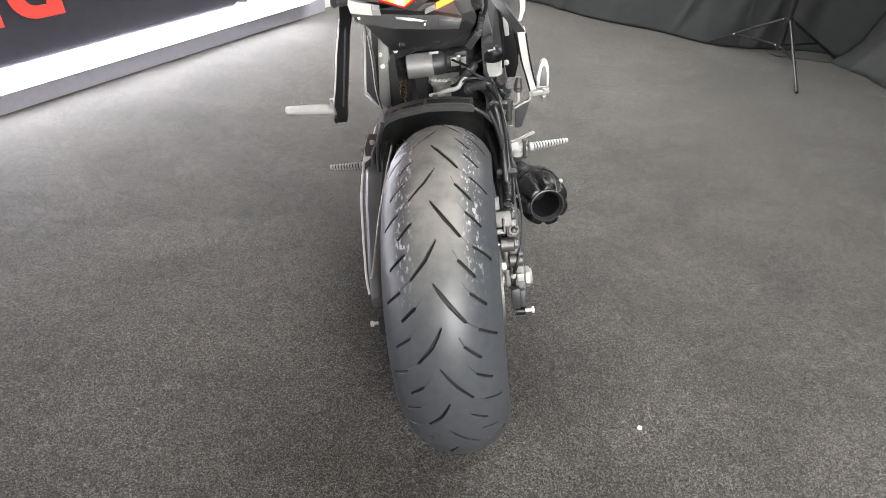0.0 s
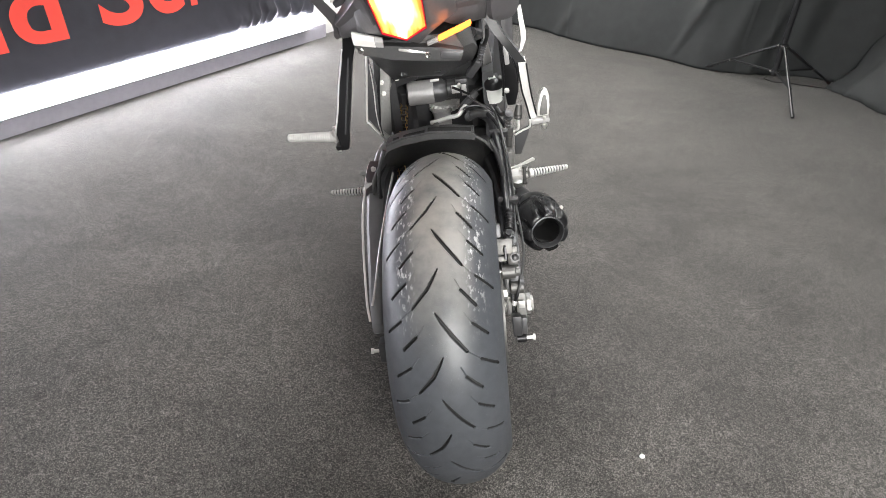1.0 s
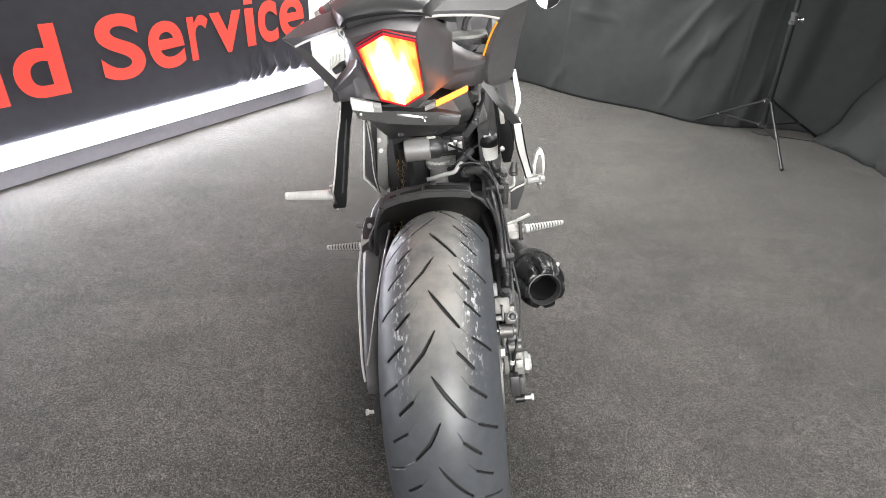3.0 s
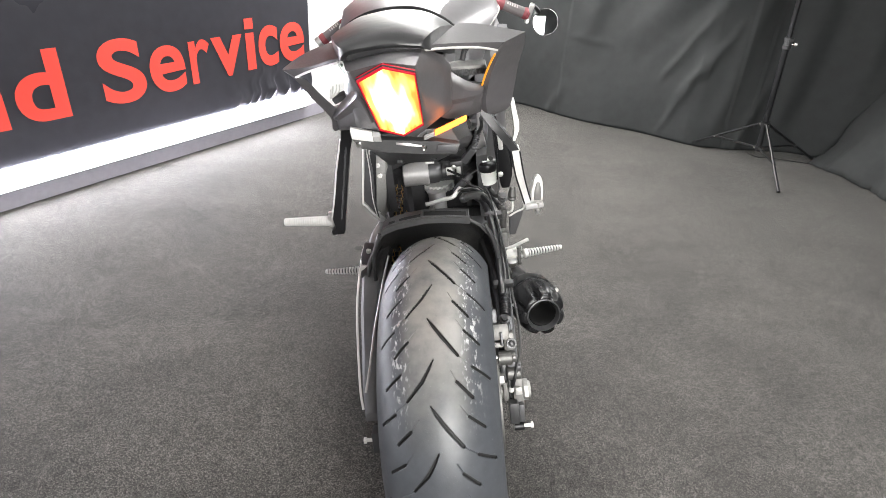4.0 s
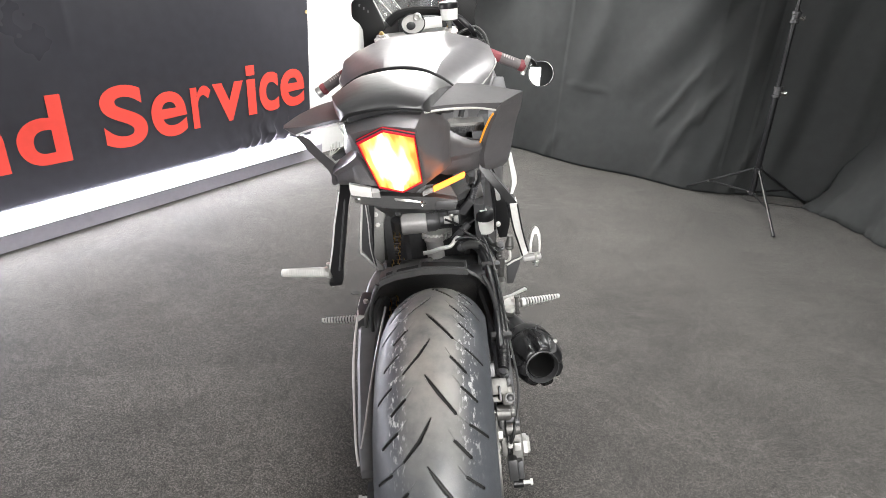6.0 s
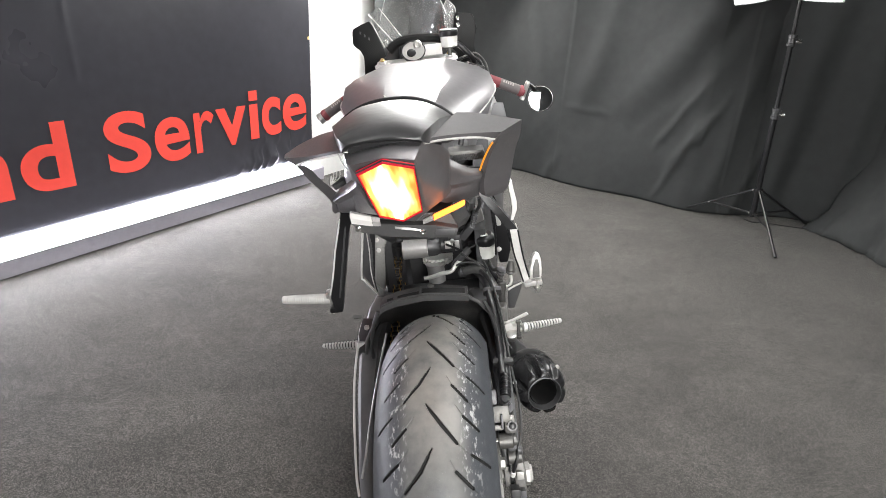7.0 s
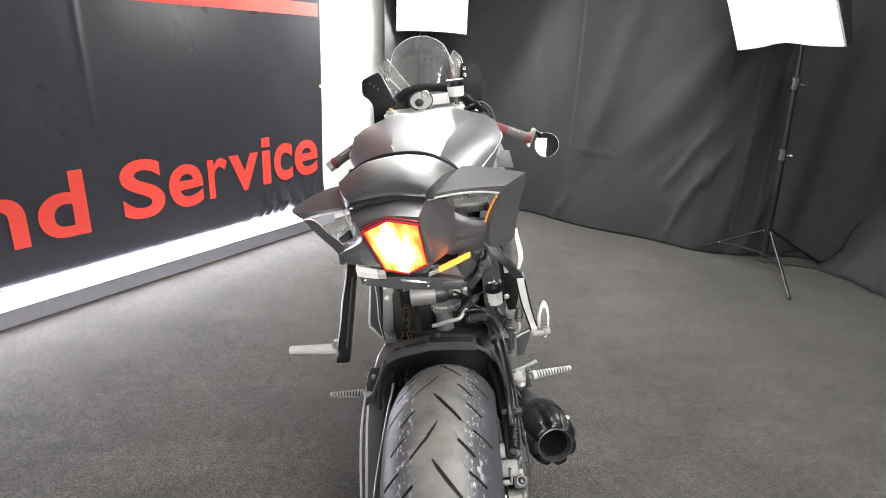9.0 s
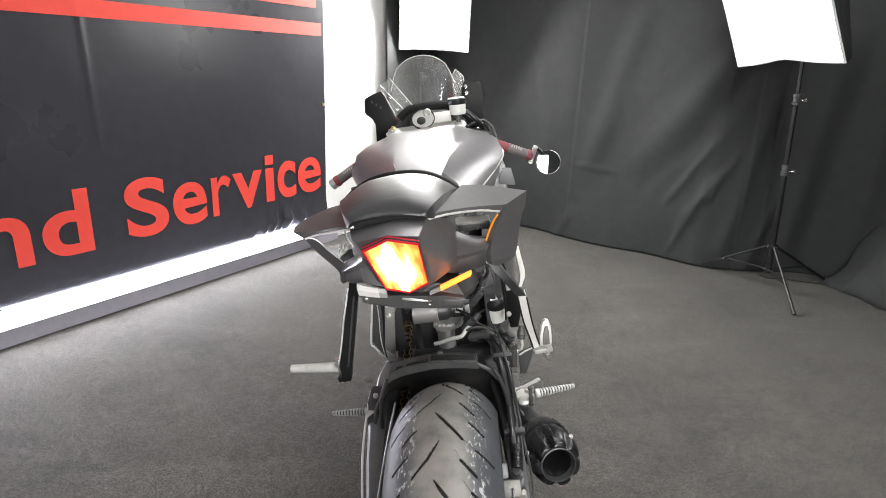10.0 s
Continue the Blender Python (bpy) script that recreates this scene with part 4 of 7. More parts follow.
# -- swing arm, chain --
arm_l = [(-0.060, 0.350, 0.330, 0.133, 0.156), (-0.030, 0.390, 0.300, 0.128, 0.157), (0.03, 0.425, 0.30, 0.126, 0.159), (0.10, 0.468, 0.340, 0.124, 0.161), (0.22, 0.500, 0.390, 0.120, 0.165), (0.36, 0.500, 0.400, 0.105, 0.16), (0.52, 0.47, 0.38, 0.085, 0.15)]
for sx, nm in ((-1, "left"), (1, "right")):
    bm = bmesh.new()
    secs = []
    for y, zt, zb, xi, xo in (arm_l if sx < 0 else arm_l[2:]):
        if sx == 1:
            xi, xo = xi - 0.022, xo - 0.028
            zt -= 0.02
        c = 0.006
        secs.append([(sx * xi, y, zb), (sx * xo, y, zb), (sx * xo, y, zt - c), (sx * (xo - c), y, zt), (sx * (xi + c), y, zt), (sx * xi, y, zt - c)])
    loft(bm, secs)
    part("swing_arm", bm, ARM_GREY, bike, "satin grey alloy swing arm")
bm = bmesh.new()
tube(bm, [(-0.12, 0.50, 0.42), (0.12, 0.50, 0.42)], 0.05, 16, straight=True)
part("swing_arm_pivot", bm, DARK_ALLOY, bike)
# thin guard plate with a bright rolled edge along the arm
bm = bmesh.new()
edge = [(-0.158, 0.265, 0.522), (-0.166, 0.235, 0.505), (-0.166, 0.10, 0.4745), (-0.160, -0.03, 0.397), (-0.1565, -0.062, 0.362)]
tube(bm, edge, 0.0022, 8, 8)
part("guard_edge", bm, PALE, bike, "bright rolled edge of the guard")
bm = bmesh.new()
tube(bm, [(-0.098, 0.16, 0.545), (-0.112, 0.10, 0.510), (-0.128, 0.04, 0.462), (-0.143, -0.02, 0.407), (-0.150, -0.045, 0.385)], 0.0022, 6, 8)
part("guard_edge", bm, GREY_ANO, bike, "bright chain run edge")
bm = bmesh.new()
prism(bm, [(-0.118, 0.24, 0.535), (-0.160, 0.268, 0.525), (-0.168, 0.235, 0.508), (-0.166, 0.185, 0.490), (-0.150, 0.185, 0.497)], (0, 0, -0.010), 0.003)
part("chain_guard", bm, PLASTIC, bike)
bm = bmesh.new()
bolt(bm, (-0.148, 0.232, 0.520), (-0.2, -0.5, 0.85), 0.0045, 0.006)
part("guard_bolt", bm, BRIGHT, bike)
bm = bmesh.new()
box(bm, (0.016, 0.014, 0.014), Matrix.Translation((-0.158, 0.205, 0.497)) @ pose(0, 0, 0, -20), 0.002)
part("guard_clip", bm, GREY_ANO, bike)

# chain: a loop of plates and rollers
def chain_path(n):
    r1, c1, r2, c2 = 0.090, Vector((0, 0, 0.312)), 0.034, Vector((0, 0.60, 0.485))
    pts = []
    d = (c2 - c1)
    base = math.atan2(d.z, d.y)
    k = math.acos((r1 - r2) / d.length)
    for i in range(40):
        a = base + k + (2 * math.pi - 2 * k) * i / 39
        pts.append(c1 + r1 * Vector((0, math.cos(a), math.sin(a))))
    for i in range(20):
        a = base - k + (2 * k) * i / 19
        pts.append(c2 + r2 * Vector((0, math.cos(a), math.sin(a))))
    pts.append(pts[0])
    cum = [0]
    for a, b in zip(pts, pts[1:]):
        cum.append(cum[-1] + (b - a).length)
    out = []
    for i in range(n):
        s = cum[-1] * i / n
        j = max(q for q in range(len(cum)) if cum[q] <= s)
        j = min(j, len(pts) - 2)
        out.append(pts[j].lerp(pts[j + 1], (s - cum[j]) / max(1e-9, cum[j + 1] - cum[j])))
    return out


cp = chain_path(108)
bm, bm2 = bmesh.new(), bmesh.new()
for i, (a, b) in enumerate(zip(cp, cp[1:] + cp[:1])):
    d = (b - a).normalized()
    u = Vector((1, 0, 0)).cross(d)
    for sx in (-0.0085, 0.0085) if i % 2 else (-0.0055, 0.0055):
        ring = []
        for t, w in ((-0.005, 0.0045), (0.002, 0.0065), (0.5, 0.0045), (0.998, 0.0065), (1.005, 0.0045)):
            ring.append((t, w))
        p = [a + d * ((b - a).length * t) for t, _ in ring]
        outl = [p[k] + u * ring[k][1] for k in range(5)] + [p[k] - u * ring[k][1] for k in range(4, -1, -1)]
        prism(bm, [q + Vector((-0.102 + sx, 0, 0)) for q in outl], (0.0018, 0, 0))
    lathe(bm2, a + Vector((-0.114, 0, 0)), (1, 0, 0), [(0, 0.0026), (0.002, 0.0026), (0.0021, 0.0042), (0.022, 0.0042), (0.0221, 0.0026), (0.025, 0.0026)], 8)
chain = tagged(part("chain", bm, GOLD, bike, "gold coloured drive chain"), kind="stuff")
tagged(part("chain_rollers", bm2, CHAIN_DARK, chain), kind="stuff")

# axle ends, adjusters, paddock bolts
def cyl(name, p, axis, prof, material, parent=None, n=20, label=""):
    bm = bmesh.new()
    lathe(bm, p, axis, prof, n)
    return part(name, bm, material, parent or bike, label)


def block(name, c, size, material, rot=(0, 0, 0), bevel=0.002, parent=None, label=""):
    bm = bmesh.new()
    box(bm, size, Matrix.Translation(c) @ pose(0, 0, 0, *rot), bevel)
    return part(name, bm, material, parent or bike, label)


cyl("axle", (-0.14, 0, 0.312), (1, 0, 0), [(0, 0.010), (0.28, 0.010)], BRIGHT)
cyl("axle_nut", (0.134, -0.010, 0.326), (1, 0, 0), [(0, 0.0185), (0.002, 0.0205), (0.009, 0.0205), (0.010, 0.0165), (0.014, 0.0150), (0.0142, 0.009), (0.010, 0.008)], DULL_STEEL, n=6, label="bright hexagonal axle nut")
ab = block("adjuster_block", (0.1245, -0.014, 0.326), (0.019, 0.034, 0.060), ALLOY, (-22, 0, 0), 0.003)
block("adjuster_mark", (0.1245, -0.033, 0.345), (0.012, 0.003, 0.014), DULL_STEEL, (-22, 0, 0), 0.001, ab)
block("axle_plate", (0.102, -0.018, 0.334), (0.0095, 0.016, 0.036), ALLOY, (-22, 0, 0), 0.002)
block("axle_plate", (0.110, -0.010, 0.326), (0.006, 0.020, 0.050), BLACK_METAL, (-22, 0, 0), 0.002)
cyl("spacer_bolt", (0.0855, -0.02, 0.338), (1, 0, 0), [(0, 0.0075), (0.010, 0.0075)], DULL_STEEL, n=8)
block("adjuster_end", (0.113, -0.046, 0.308), (0.017, 0.022, 0.040), PLASTIC, (-18, 0, 0), 0.002)
block("adjuster_cap", (0.1265, -0.046, 0.306), (0.010, 0.016, 0.034), DARK_ALLOY, (-18, 0, 0), 0.002)
cyl("bolt_sleeve", (0.111, -0.052, 0.277), (1, 0, 0), [(0, 0.0085), (0.018, 0.0085)], BLACK_METAL)
cyl("stand_bolt", (0.129, -0.052, 0.277), (1, 0, 0), [(0, 0.0035), (0.0125, 0.0035), (0.013, 0.0062), (0.0170, 0.0062), (0.0175, 0.004)], PALE, n=12, label="bright bolt with a hexagon head")
cyl("bolt_sleeve", (-0.142, -0.076, 0.300), (1, 0, 0), [(0, 0.0075), (0.016, 0.0075)], GREY_ANO)
cyl("stand_bolt", (-0.142, -0.076, 0.300), (-1, 0, 0), [(0, 0.0035), (0.0175, 0.0035), (0.018, 0.0058), (0.0225, 0.0058), (0.023, 0.004)], PALE, n=12, label="bright bolt with a hexagon head")
block("adjuster_end", (-0.137, -0.080, 0.306), (0.018, 0.03, 0.040), DARK_ALLOY, (-15, 0, 0), 0.003)

# rear brake caliper with its bracket, pins and lines
cal = block("brake_caliper", (0.098, 0.006, 0.456), (0.036, 0.044, 0.030), ALLOY, (-30, 0, 0), 0.006, label="dusty cast alloy brake caliper")
block("caliper_shoulder", (0.089, 0.018, 0.482), (0.016, 0.030, 0.026), DARK_ALLOY, (-30, 0, 0), 0.004, cal)
block("caliper_bridge", (0.091, -0.014, 0.442), (0.024, 0.020, 0.010), ALLOY, (-30, 0, 0), 0.003, cal)
block("caliper_lug", (0.114, -0.008, 0.444), (0.020, 0.026, 0.034), ALLOY, (-24, 0, 0), 0.006, cal)
block("caliper_rib", (0.101, -0.020, 0.458), (0.004, 0.012, 0.024), DARK_ALLOY, (-30, 0, 0), 0.001, cal)
cyl("caliper_bolt", (0.1175, -0.022, 0.448), (0.1, -0.8, 0.5), [(0, 0.009), (0.002, 0.009), (0.0021, 0.006), (0.006, 0.006), (0.007, 0.003)], BLACK_METAL, cal, 12)
cyl("slide_pin", (0.092, -0.022, 0.417), (1, 0, 0), [(0, 0.011), (0.001, 0.0135), (0.024, 0.0135), (0.026, 0.010), (0.032, 0.009)], ALLOY, cal, 18)
cyl("pin_head", (0.0775, -0.022, 0.417), (1, 0, 0), [(0, 0.007), (0.001, 0.0095), (0.0055, 0.0095), (0.006, 0.005), (0.016, 0.005)], PALE, cal, 6)
cyl("banjo_bolt", (0.110, 0.010, 0.474), (0.05, -0.5, 0.85), [(0, 0.012), (0.005, 0.012), (0.0055, 0.010), (0.010, 0.010), (0.0105, 0.006), (0.016, 0.006)], BLACK_METAL, cal, 14)
cyl("banjo_collar", (0.111, 0.004, 0.466), (0.05, -0.5, 0.85), [(0, 0.009), (0.001, 0.0125), (0.005, 0.0125), (0.006, 0.009)], DARK_ALLOY, cal, 14)
cyl("bracket_sleeve", (0.106, -0.020, 0.378), (1, 0, 0), [(0, 0.010), (0.001, 0.0125), (0.024, 0.0125), (0.026, 0.009)], ALLOY, cal, 16)
cyl("sleeve_collar", (0.123, -0.020, 0.392), (1, 0, 0), [(0, 0.006), (0.001, 0.0085), (0.008, 0.0085), (0.009, 0.006)], DARK_ALLOY, cal, 12)
cyl("bracket_nut", (0.085, -0.020, 0.367), (1, 0, 0), [(0, 0.010), (0.001, 0.0125), (0.015, 0.0125), (0.016, 0.010)], DULL_STEEL, cal, 6)
block("caliper_bracket", (0.101, 0.002, 0.392), (0.012, 0.026, 0.075), BLACK_METAL, (-28, 0, 0), 0.004)
block("pad_carrier", (0.116, -0.006, 0.400), (0.018, 0.020, 0.030), DARK_ALLOY, (-28, 0, 0), 0.004, cal)


def hose(name, pts, r, material=None, label="", parent=None, per=8):
    bm = bmesh.new()
    tube(bm, pts, r, 12, per)
    return part(name, bm, material or BLACK_GLOSS, parent or bike, label)


hose("brake_hose", [(0.090, 0.44, 0.525), (0.104, 0.36, 0.545), (0.112, 0.28, 0.545), (0.117, 0.20, 0.515), (0.116, 0.12, 0.485), (0.112, 0.05, 0.478), (0.110, 0.012, 0.478)], 0.0075, label="black rubber brake hose")
hose("brake_hose", [(0.060, 0.46, 0.535), (0.100, 0.38, 0.555), (0.122, 0.30, 0.540), (0.128, 0.20, 0.500), (0.124, 0.10, 0.470), (0.118, 0.03, 0.470)], 0.006)
hose("sensor_cable", [(0.115, 0.44, 0.545), (0.120, 0.33, 0.565), (0.131, 0.22, 0.525), (0.135, 0.12, 0.470), (0.1385, 0.05, 0.440), (0.134, 0.00, 0.418), (0.122, -0.03, 0.385), (0.112, -0.035, 0.358)], 0.0024, GREY_HOSE, "thin dark sensor cable")
hose("sensor_tip", [(0.124, -0.022, 0.394), (0.118, -0.034, 0.374), (0.1115, -0.036, 0.354)], 0.0030, BLACK_GLOSS)
cyl("sensor_ferrule", (0.112, -0.036, 0.358), (-0.2, -0.2, -1), [(0, 0.003), (0.001, 0.0048), (0.008, 0.0048), (0.009, 0.003)], PALE, n=12)
hose("corrugated_sleeve", [(0.119, 0.075, 0.482), (0.115, 0.035, 0.484), (0.112, 0.012, 0.482)], lambda t: 0.0085 + 0.0014 * math.sin(t * 40), per=14)
for y, z in ((0.12, 0.480), (0.29, 0.545)):
    bm = bmesh.new()
    box(bm, (0.040, 0.012, 0.020), Matrix.Translation((0.120, y, z)) @ pose(0, 0, 0, 30), 0.004)
    part("hose_clip", bm, PLASTIC, bike)

# -- hugger over the tyre --
hug = [(-0.156, 0.40), (-0.155, 0.46), (-0.145, 0.520), (-0.115, 0.572), (-0.0954, 0.592), (-0.0726, 0.598), (-0.017, 0.604), (0.035, 0.602), (0.0665, 0.596), (0.088, 0.580), (0.107, 0.555), (0.116, 0.51), (0.119, 0.44)]
bm = bmesh.new()
secs = []
for y in (0.174, 0.20, 0.26, 0.33, 0.40, 0.46):
    fall = 0.354 - math.sqrt(max(0.0, 0.354 ** 2 - max(0, y - 0.05) ** 2))
    fall0 = 0.354 - math.sqrt(0.354 ** 2 - 0.13 ** 2)
    secs.append([(x, y + (0.010 if i in (0, 1, 11, 12) else 0), z + 0.004 - (fall - fall0) * (1 if i in range(3, 10) else 0.6)) for i, (x, z) in enumerate(hug)])
loft(bm, secs, cap=False, closed=False)
hugger = part("rear_mudguard", bm, GRAINED, bike, "black plastic hugger arched over the tyre")
hugger.modifiers.new("thickness", "SOLIDIFY").thickness = 0.005
# rear rail of the hugger: a flat ledge, the shade in its slots laid on as black slabs
bm = bmesh.new()
rail = [(-0.104, 0.170, 0.5965), (-0.0954, 0.170, 0.601), (-0.0726, 0.170, 0.608), (-0.017, 0.170, 0.6145), (0.030, 0.170, 0.6105), (0.068, 0.171, 0.6035)]


def on_rail(x, f, lift=0.0):
    """A point on the sloping ledge: x across, f from its rear edge (0) to its front edge (1)."""
    for a, b in zip(rail, rail[1:]):
        if x <= b[0]:
            break
    t = (x - a[0]) / (b[0] - a[0])
    return (x, a[1] + (b[1] - a[1]) * t + 0.045 * f, a[2] + (b[2] - a[2]) * t - 0.004 * f + lift)


loft(bm, [[on_rail(x, 0, -0.012), on_rail(x, 0, 0.0), on_rail(x, 0.08, 0.002), on_rail(x, 1, 0.002), on_rail(x, 1.04, -0.002), on_rail(x, 1.0, -0.010)] for x, _, _ in rail])
part("guard_rail", bm, GRAINED, hugger)
# solid slabs, not holes: their black colour is the slots' shade
for xs, f0, f1 in (((-0.020, 0.022, 0.062), 0.20, 0.66), ((-0.090, -0.060, -0.027), 0.18, 0.44)):
    bm = bmesh.new()
    loft(bm, [[on_rail(x, f, l) for f, l in ((f0, 0.0015), (f0, 0.0030), (f1, 0.0030), (f1, 0.0015))] for x in xs])
    part("slot", bm, SOOT_SHADE_BLACK, hugger, "near-black slab painting the shade of a slot")
# paler tube stands in for the thin highlight along the rear lip
bm = bmesh.new()
tube(bm, [on_rail(x, 0.07, 0.002) for x in (-0.1035, -0.0954, -0.0726, -0.050, -0.017, 0.010, 0.030, 0.0675)], 0.0013, 8, straight=True)
part("slot_frame", bm, DARK_ALLOY, hugger, "rear edge, paler for its highlight")
for x in (-0.0235, 0.066):
    bm = bmesh.new()
    tube(bm, [on_rail(x, 0.07, 0.002), on_rail(x, 0.9, 0.003)], 0.0013, 8, straight=True)
    part("slot_frame", bm, DARK_ALLOY, hugger)
cyl("rail_screw", on_rail(-0.004, 0.86, 0.002), (0, -0.2, 1), [(0, 0.006), (0.004, 0.006), (0.005, 0.003)], ALLOY, hugger, 12)
for sx, x in ((-1, -0.133), (1, 0.117)):
    bm = bmesh.new()
    tube(bm, [(x, 0.172, 0.42), (x, 0.17, 0.50), (x * 0.93, 0.168, 0.555), (x * 0.82, 0.17, 0.590)], 0.004, 8)
    part("guard_lip", bm, PLASTIC, hugger)

# -- rear shock --
res = cyl("shock_reservoir", (-0.084, 0.535, 0.561), (1, 0.02, -0.01), [(0, 0.020), (0.002, 0.0270), (0.003, 0.0290), (0.064, 0.0290), (0.066, 0.0275)], GREY_ANO, n=32, label="grey anodised shock reservoir")
cyl("reservoir_end", (-0.0185, 0.5363, 0.5605), (1, 0.02, -0.01), [(0, 0.0275), (0.022, 0.0265), (0.036, 0.0190), (0.038, 0.012)], DARK_ALLOY, res, 32, "dark tapered end")
block("reservoir_tab", (-0.012, 0.512, 0.596), (0.022, 0.004, 0.006), PALE, (0, 0, 0), 0.001, res)
cyl("shock_body", (-0.004, 0.52, 0.45), (0, 0.02, 1), [(0, 0.022), (0.062, 0.022), (0.063, 0.025), (0.068, 0.025)], GREY_ANO, n=28)
bm = bmesh.new()
loft(bm, [[(0.002 + z * 0.08 + (r - (cut if k % 4 > 1 else 0)) * math.cos(2 * math.pi * k / 88), 0.560 + (r - (cut if k % 4 > 1 else 0)) * math.sin(2 * math.pi * k / 88), 0.506 + z) for k in range(88)]
          for z, r, cut in ((0.0, 0.034, 0), (0.001, 0.0395, 0.004), (0.008, 0.0395, 0.004), (0.0082, 0.035, 0), (0.0105, 0.035, 0), (0.0107, 0.0395, 0.004), (0.018, 0.0395, 0.004), (0.019, 0.033, 0))])
part("preload_ring", bm, NOTCHED, bike, "notched bright preload ring", angle=25)
hose("shock_hose", [(-0.028, 0.40, 0.537), (-0.010, 0.40, 0.539), (0.014, 0.40, 0.545), (0.037, 0.40, 0.549), (0.052, 0.41, 0.562), (0.077, 0.42, 0.578)], 0.0050, PALE, "bright steel pipe")
cyl("shock_mount", (0.016, 0.53, 0.565), (1, 0, 0), [(0, 0.022), (0.02, 0.022), (0.022, 0.016), (0.034, 0.016)], DARK_ALLOY)
block("shock_bracket", (0.052, 0.52, 0.572), (0.030, 0.020, 0.040), DARK_ALLOY, (0, 0, 0), 0.003)
cyl("bracket_bolt", (0.045, 0.506, 0.580), (0, -1, 0), [(0, 0.006), (0.004, 0.006), (0.005, 0.003)], BRIGHT, n=8)
block("bracket_tab", (0.056, 0.497, 0.570), (0.012, 0.004, 0.026), GREY_ANO, (-10, 0, 0), 0.001)
block("bracket_face", (0.036, 0.505, 0.571), (0.020, 0.006, 0.020), PALE, (-6, 0, 0), 0.002)
bm = bmesh.new()
prev = []
for k in range(97):
    a = k / 96 * 2 * math.pi * 5
    prev.append((-0.004 + 0.036 * math.cos(a), 0.52 + 0.036 * math.sin(a), 0.30 + 0.15 * k / 96))
tube(bm, prev, 0.006, 8, straight=True)
part("shock_spring", bm, BLACK_METAL, bike)

# -- frame rails, engine, inner panels --
for sx in (-1, 1):
    bm = bmesh.new()
    loft(bm, [[(sx * (xi), y, zb), (sx * (xo), y, zb), (sx * (xo), y, zt), (sx * xi, y, zt)] for y, zb, zt, xi, xo in ((0.46, 0.40, 0.62, 0.10, 0.125), (0.60, 0.50, 0.80, 0.12, 0.16), (0.80, 0.62, 0.86, 0.12, 0.17), (1.05, 0.78, 0.90, 0.06, 0.10))])
    part("frame_spar", bm, DARK_ALLOY, bike)
    bm = bmesh.new()
    tube(bm, [(sx * 0.075, 0.10, 0.81), (sx * 0.085, 0.16, 0.79), (sx * 0.10, 0.42, 0.72), (sx * 0.11, 0.60, 0.70)], 0.010, 10)
    part("subframe_rail", bm, BLACK_METAL, bike)
bm = bmesh.new()
loft(bm, [[(-w, y, zb), (w, y, zb), (w, y, zt), (-w, y, zt)] for y, zb, zt, w in ((0.56, 0.30, 0.56, 0.09), (0.62, 0.22, 0.60, 0.15), (0.90, 0.20, 0.62, 0.16), (0.98, 0.24, 0.58, 0.12))])
bmesh.ops.bevel(bm, geom=bm.edges[:], offset=0.02, segments=2, affect="EDGES")
part("engine", bm, DARK_ALLOY, bike)
bm = bmesh.new()
loft(bm, [[(-w, y, zb), (w, y, zb), (w, y, zt), (-w, y, zt)] for y, zb, zt, w in ((0.58, 0.58, 0.78, 0.08), (0.66, 0.56, 0.84, 0.11), (0.98, 0.60, 0.86, 0.11))])
part("air_box", bm, PLASTIC, bike)
# silver frame plate beside the shock
bm = bmesh.new()
prism(bm, [(-0.133, 0.44, 0.668), (-0.108, 0.44, 0.660), (-0.108, 0.44, 0.618), (-0.121, 0.44, 0.590), (-0.122, 0.44, 0.545), (-0.127, 0.44, 0.500), (-0.153, 0.44, 0.500), (-0.142, 0.44, 0.580)], (0, 0.016, 0), 0.004)
part("frame_plate", bm, DULL_STEEL, bike, "dull grey alloy frame plate")
bm = bmesh.new()
prism(bm, [(-0.124, 0.452, 0.650), (-0.060, 0.47, 0.640), (-0.050, 0.49, 0.610), (-0.100, 0.475, 0.606), (-0.117, 0.462, 0.570), (-0.119, 0.458, 0.500), (-0.130, 0.456, 0.500)], (0, 0.010, 0), 0.003)
part("inner_panel", bm, PLASTIC, bike, "black curved inner panel")
bm = bmesh.new()
prism(bm, [(-0.128, 0.37, 0.715), (-0.117, 0.37, 0.690), (-0.140, 0.37, 0.545), (-0.146, 0.37, 0.548), (-0.138, 0.37, 0.62)], (0, 0.012, 0), 0.002)
part("heel_guard", bm, BLACK_METAL, bike, "black inner edge of the heel guard")
bm = bmesh.new()
prism(bm, [(-0.137, 0.365, 0.720), (-0.148, 0.365, 0.657), (-0.162, 0.365, 0.578), (-0.134, 0.365, 0.530), (-0.137, 0.365, 0.570), (-0.130, 0.365, 0.650)], (0, 0.003, 0), 0.001)
part("heel_guard", bm, DARK_ALLOY, bike, "dark heel guard with a pale edge")
hose("heel_guard_edge", [(-0.138, 0.36, 0.720), (-0.149, 0.36, 0.657), (-0.1635, 0.36, 0.580), (-0.158, 0.36, 0.566), (-0.132, 0.36, 0.527)], 0.0022, PALE, per=4)
hose("heel_guard_edge", [(-0.136, 0.36, 0.700), (-0.137, 0.36, 0.640), (-0.141, 0.36, 0.585), (-0.137, 0.36, 0.532)], 0.0012, PALE, per=4)
bm = bmesh.new()
prism(bm, [(0.165, 0.40, 0.487), (0.198, 0.40, 0.503), (0.196, 0.40, 0.486), (0.177, 0.40, 0.434), (0.162, 0.40, 0.434)], (0, 0.010, 0), 0.002)
part("heel_guard", bm, DARK_ALLOY, bike, "dark heel guard with a pale edge")
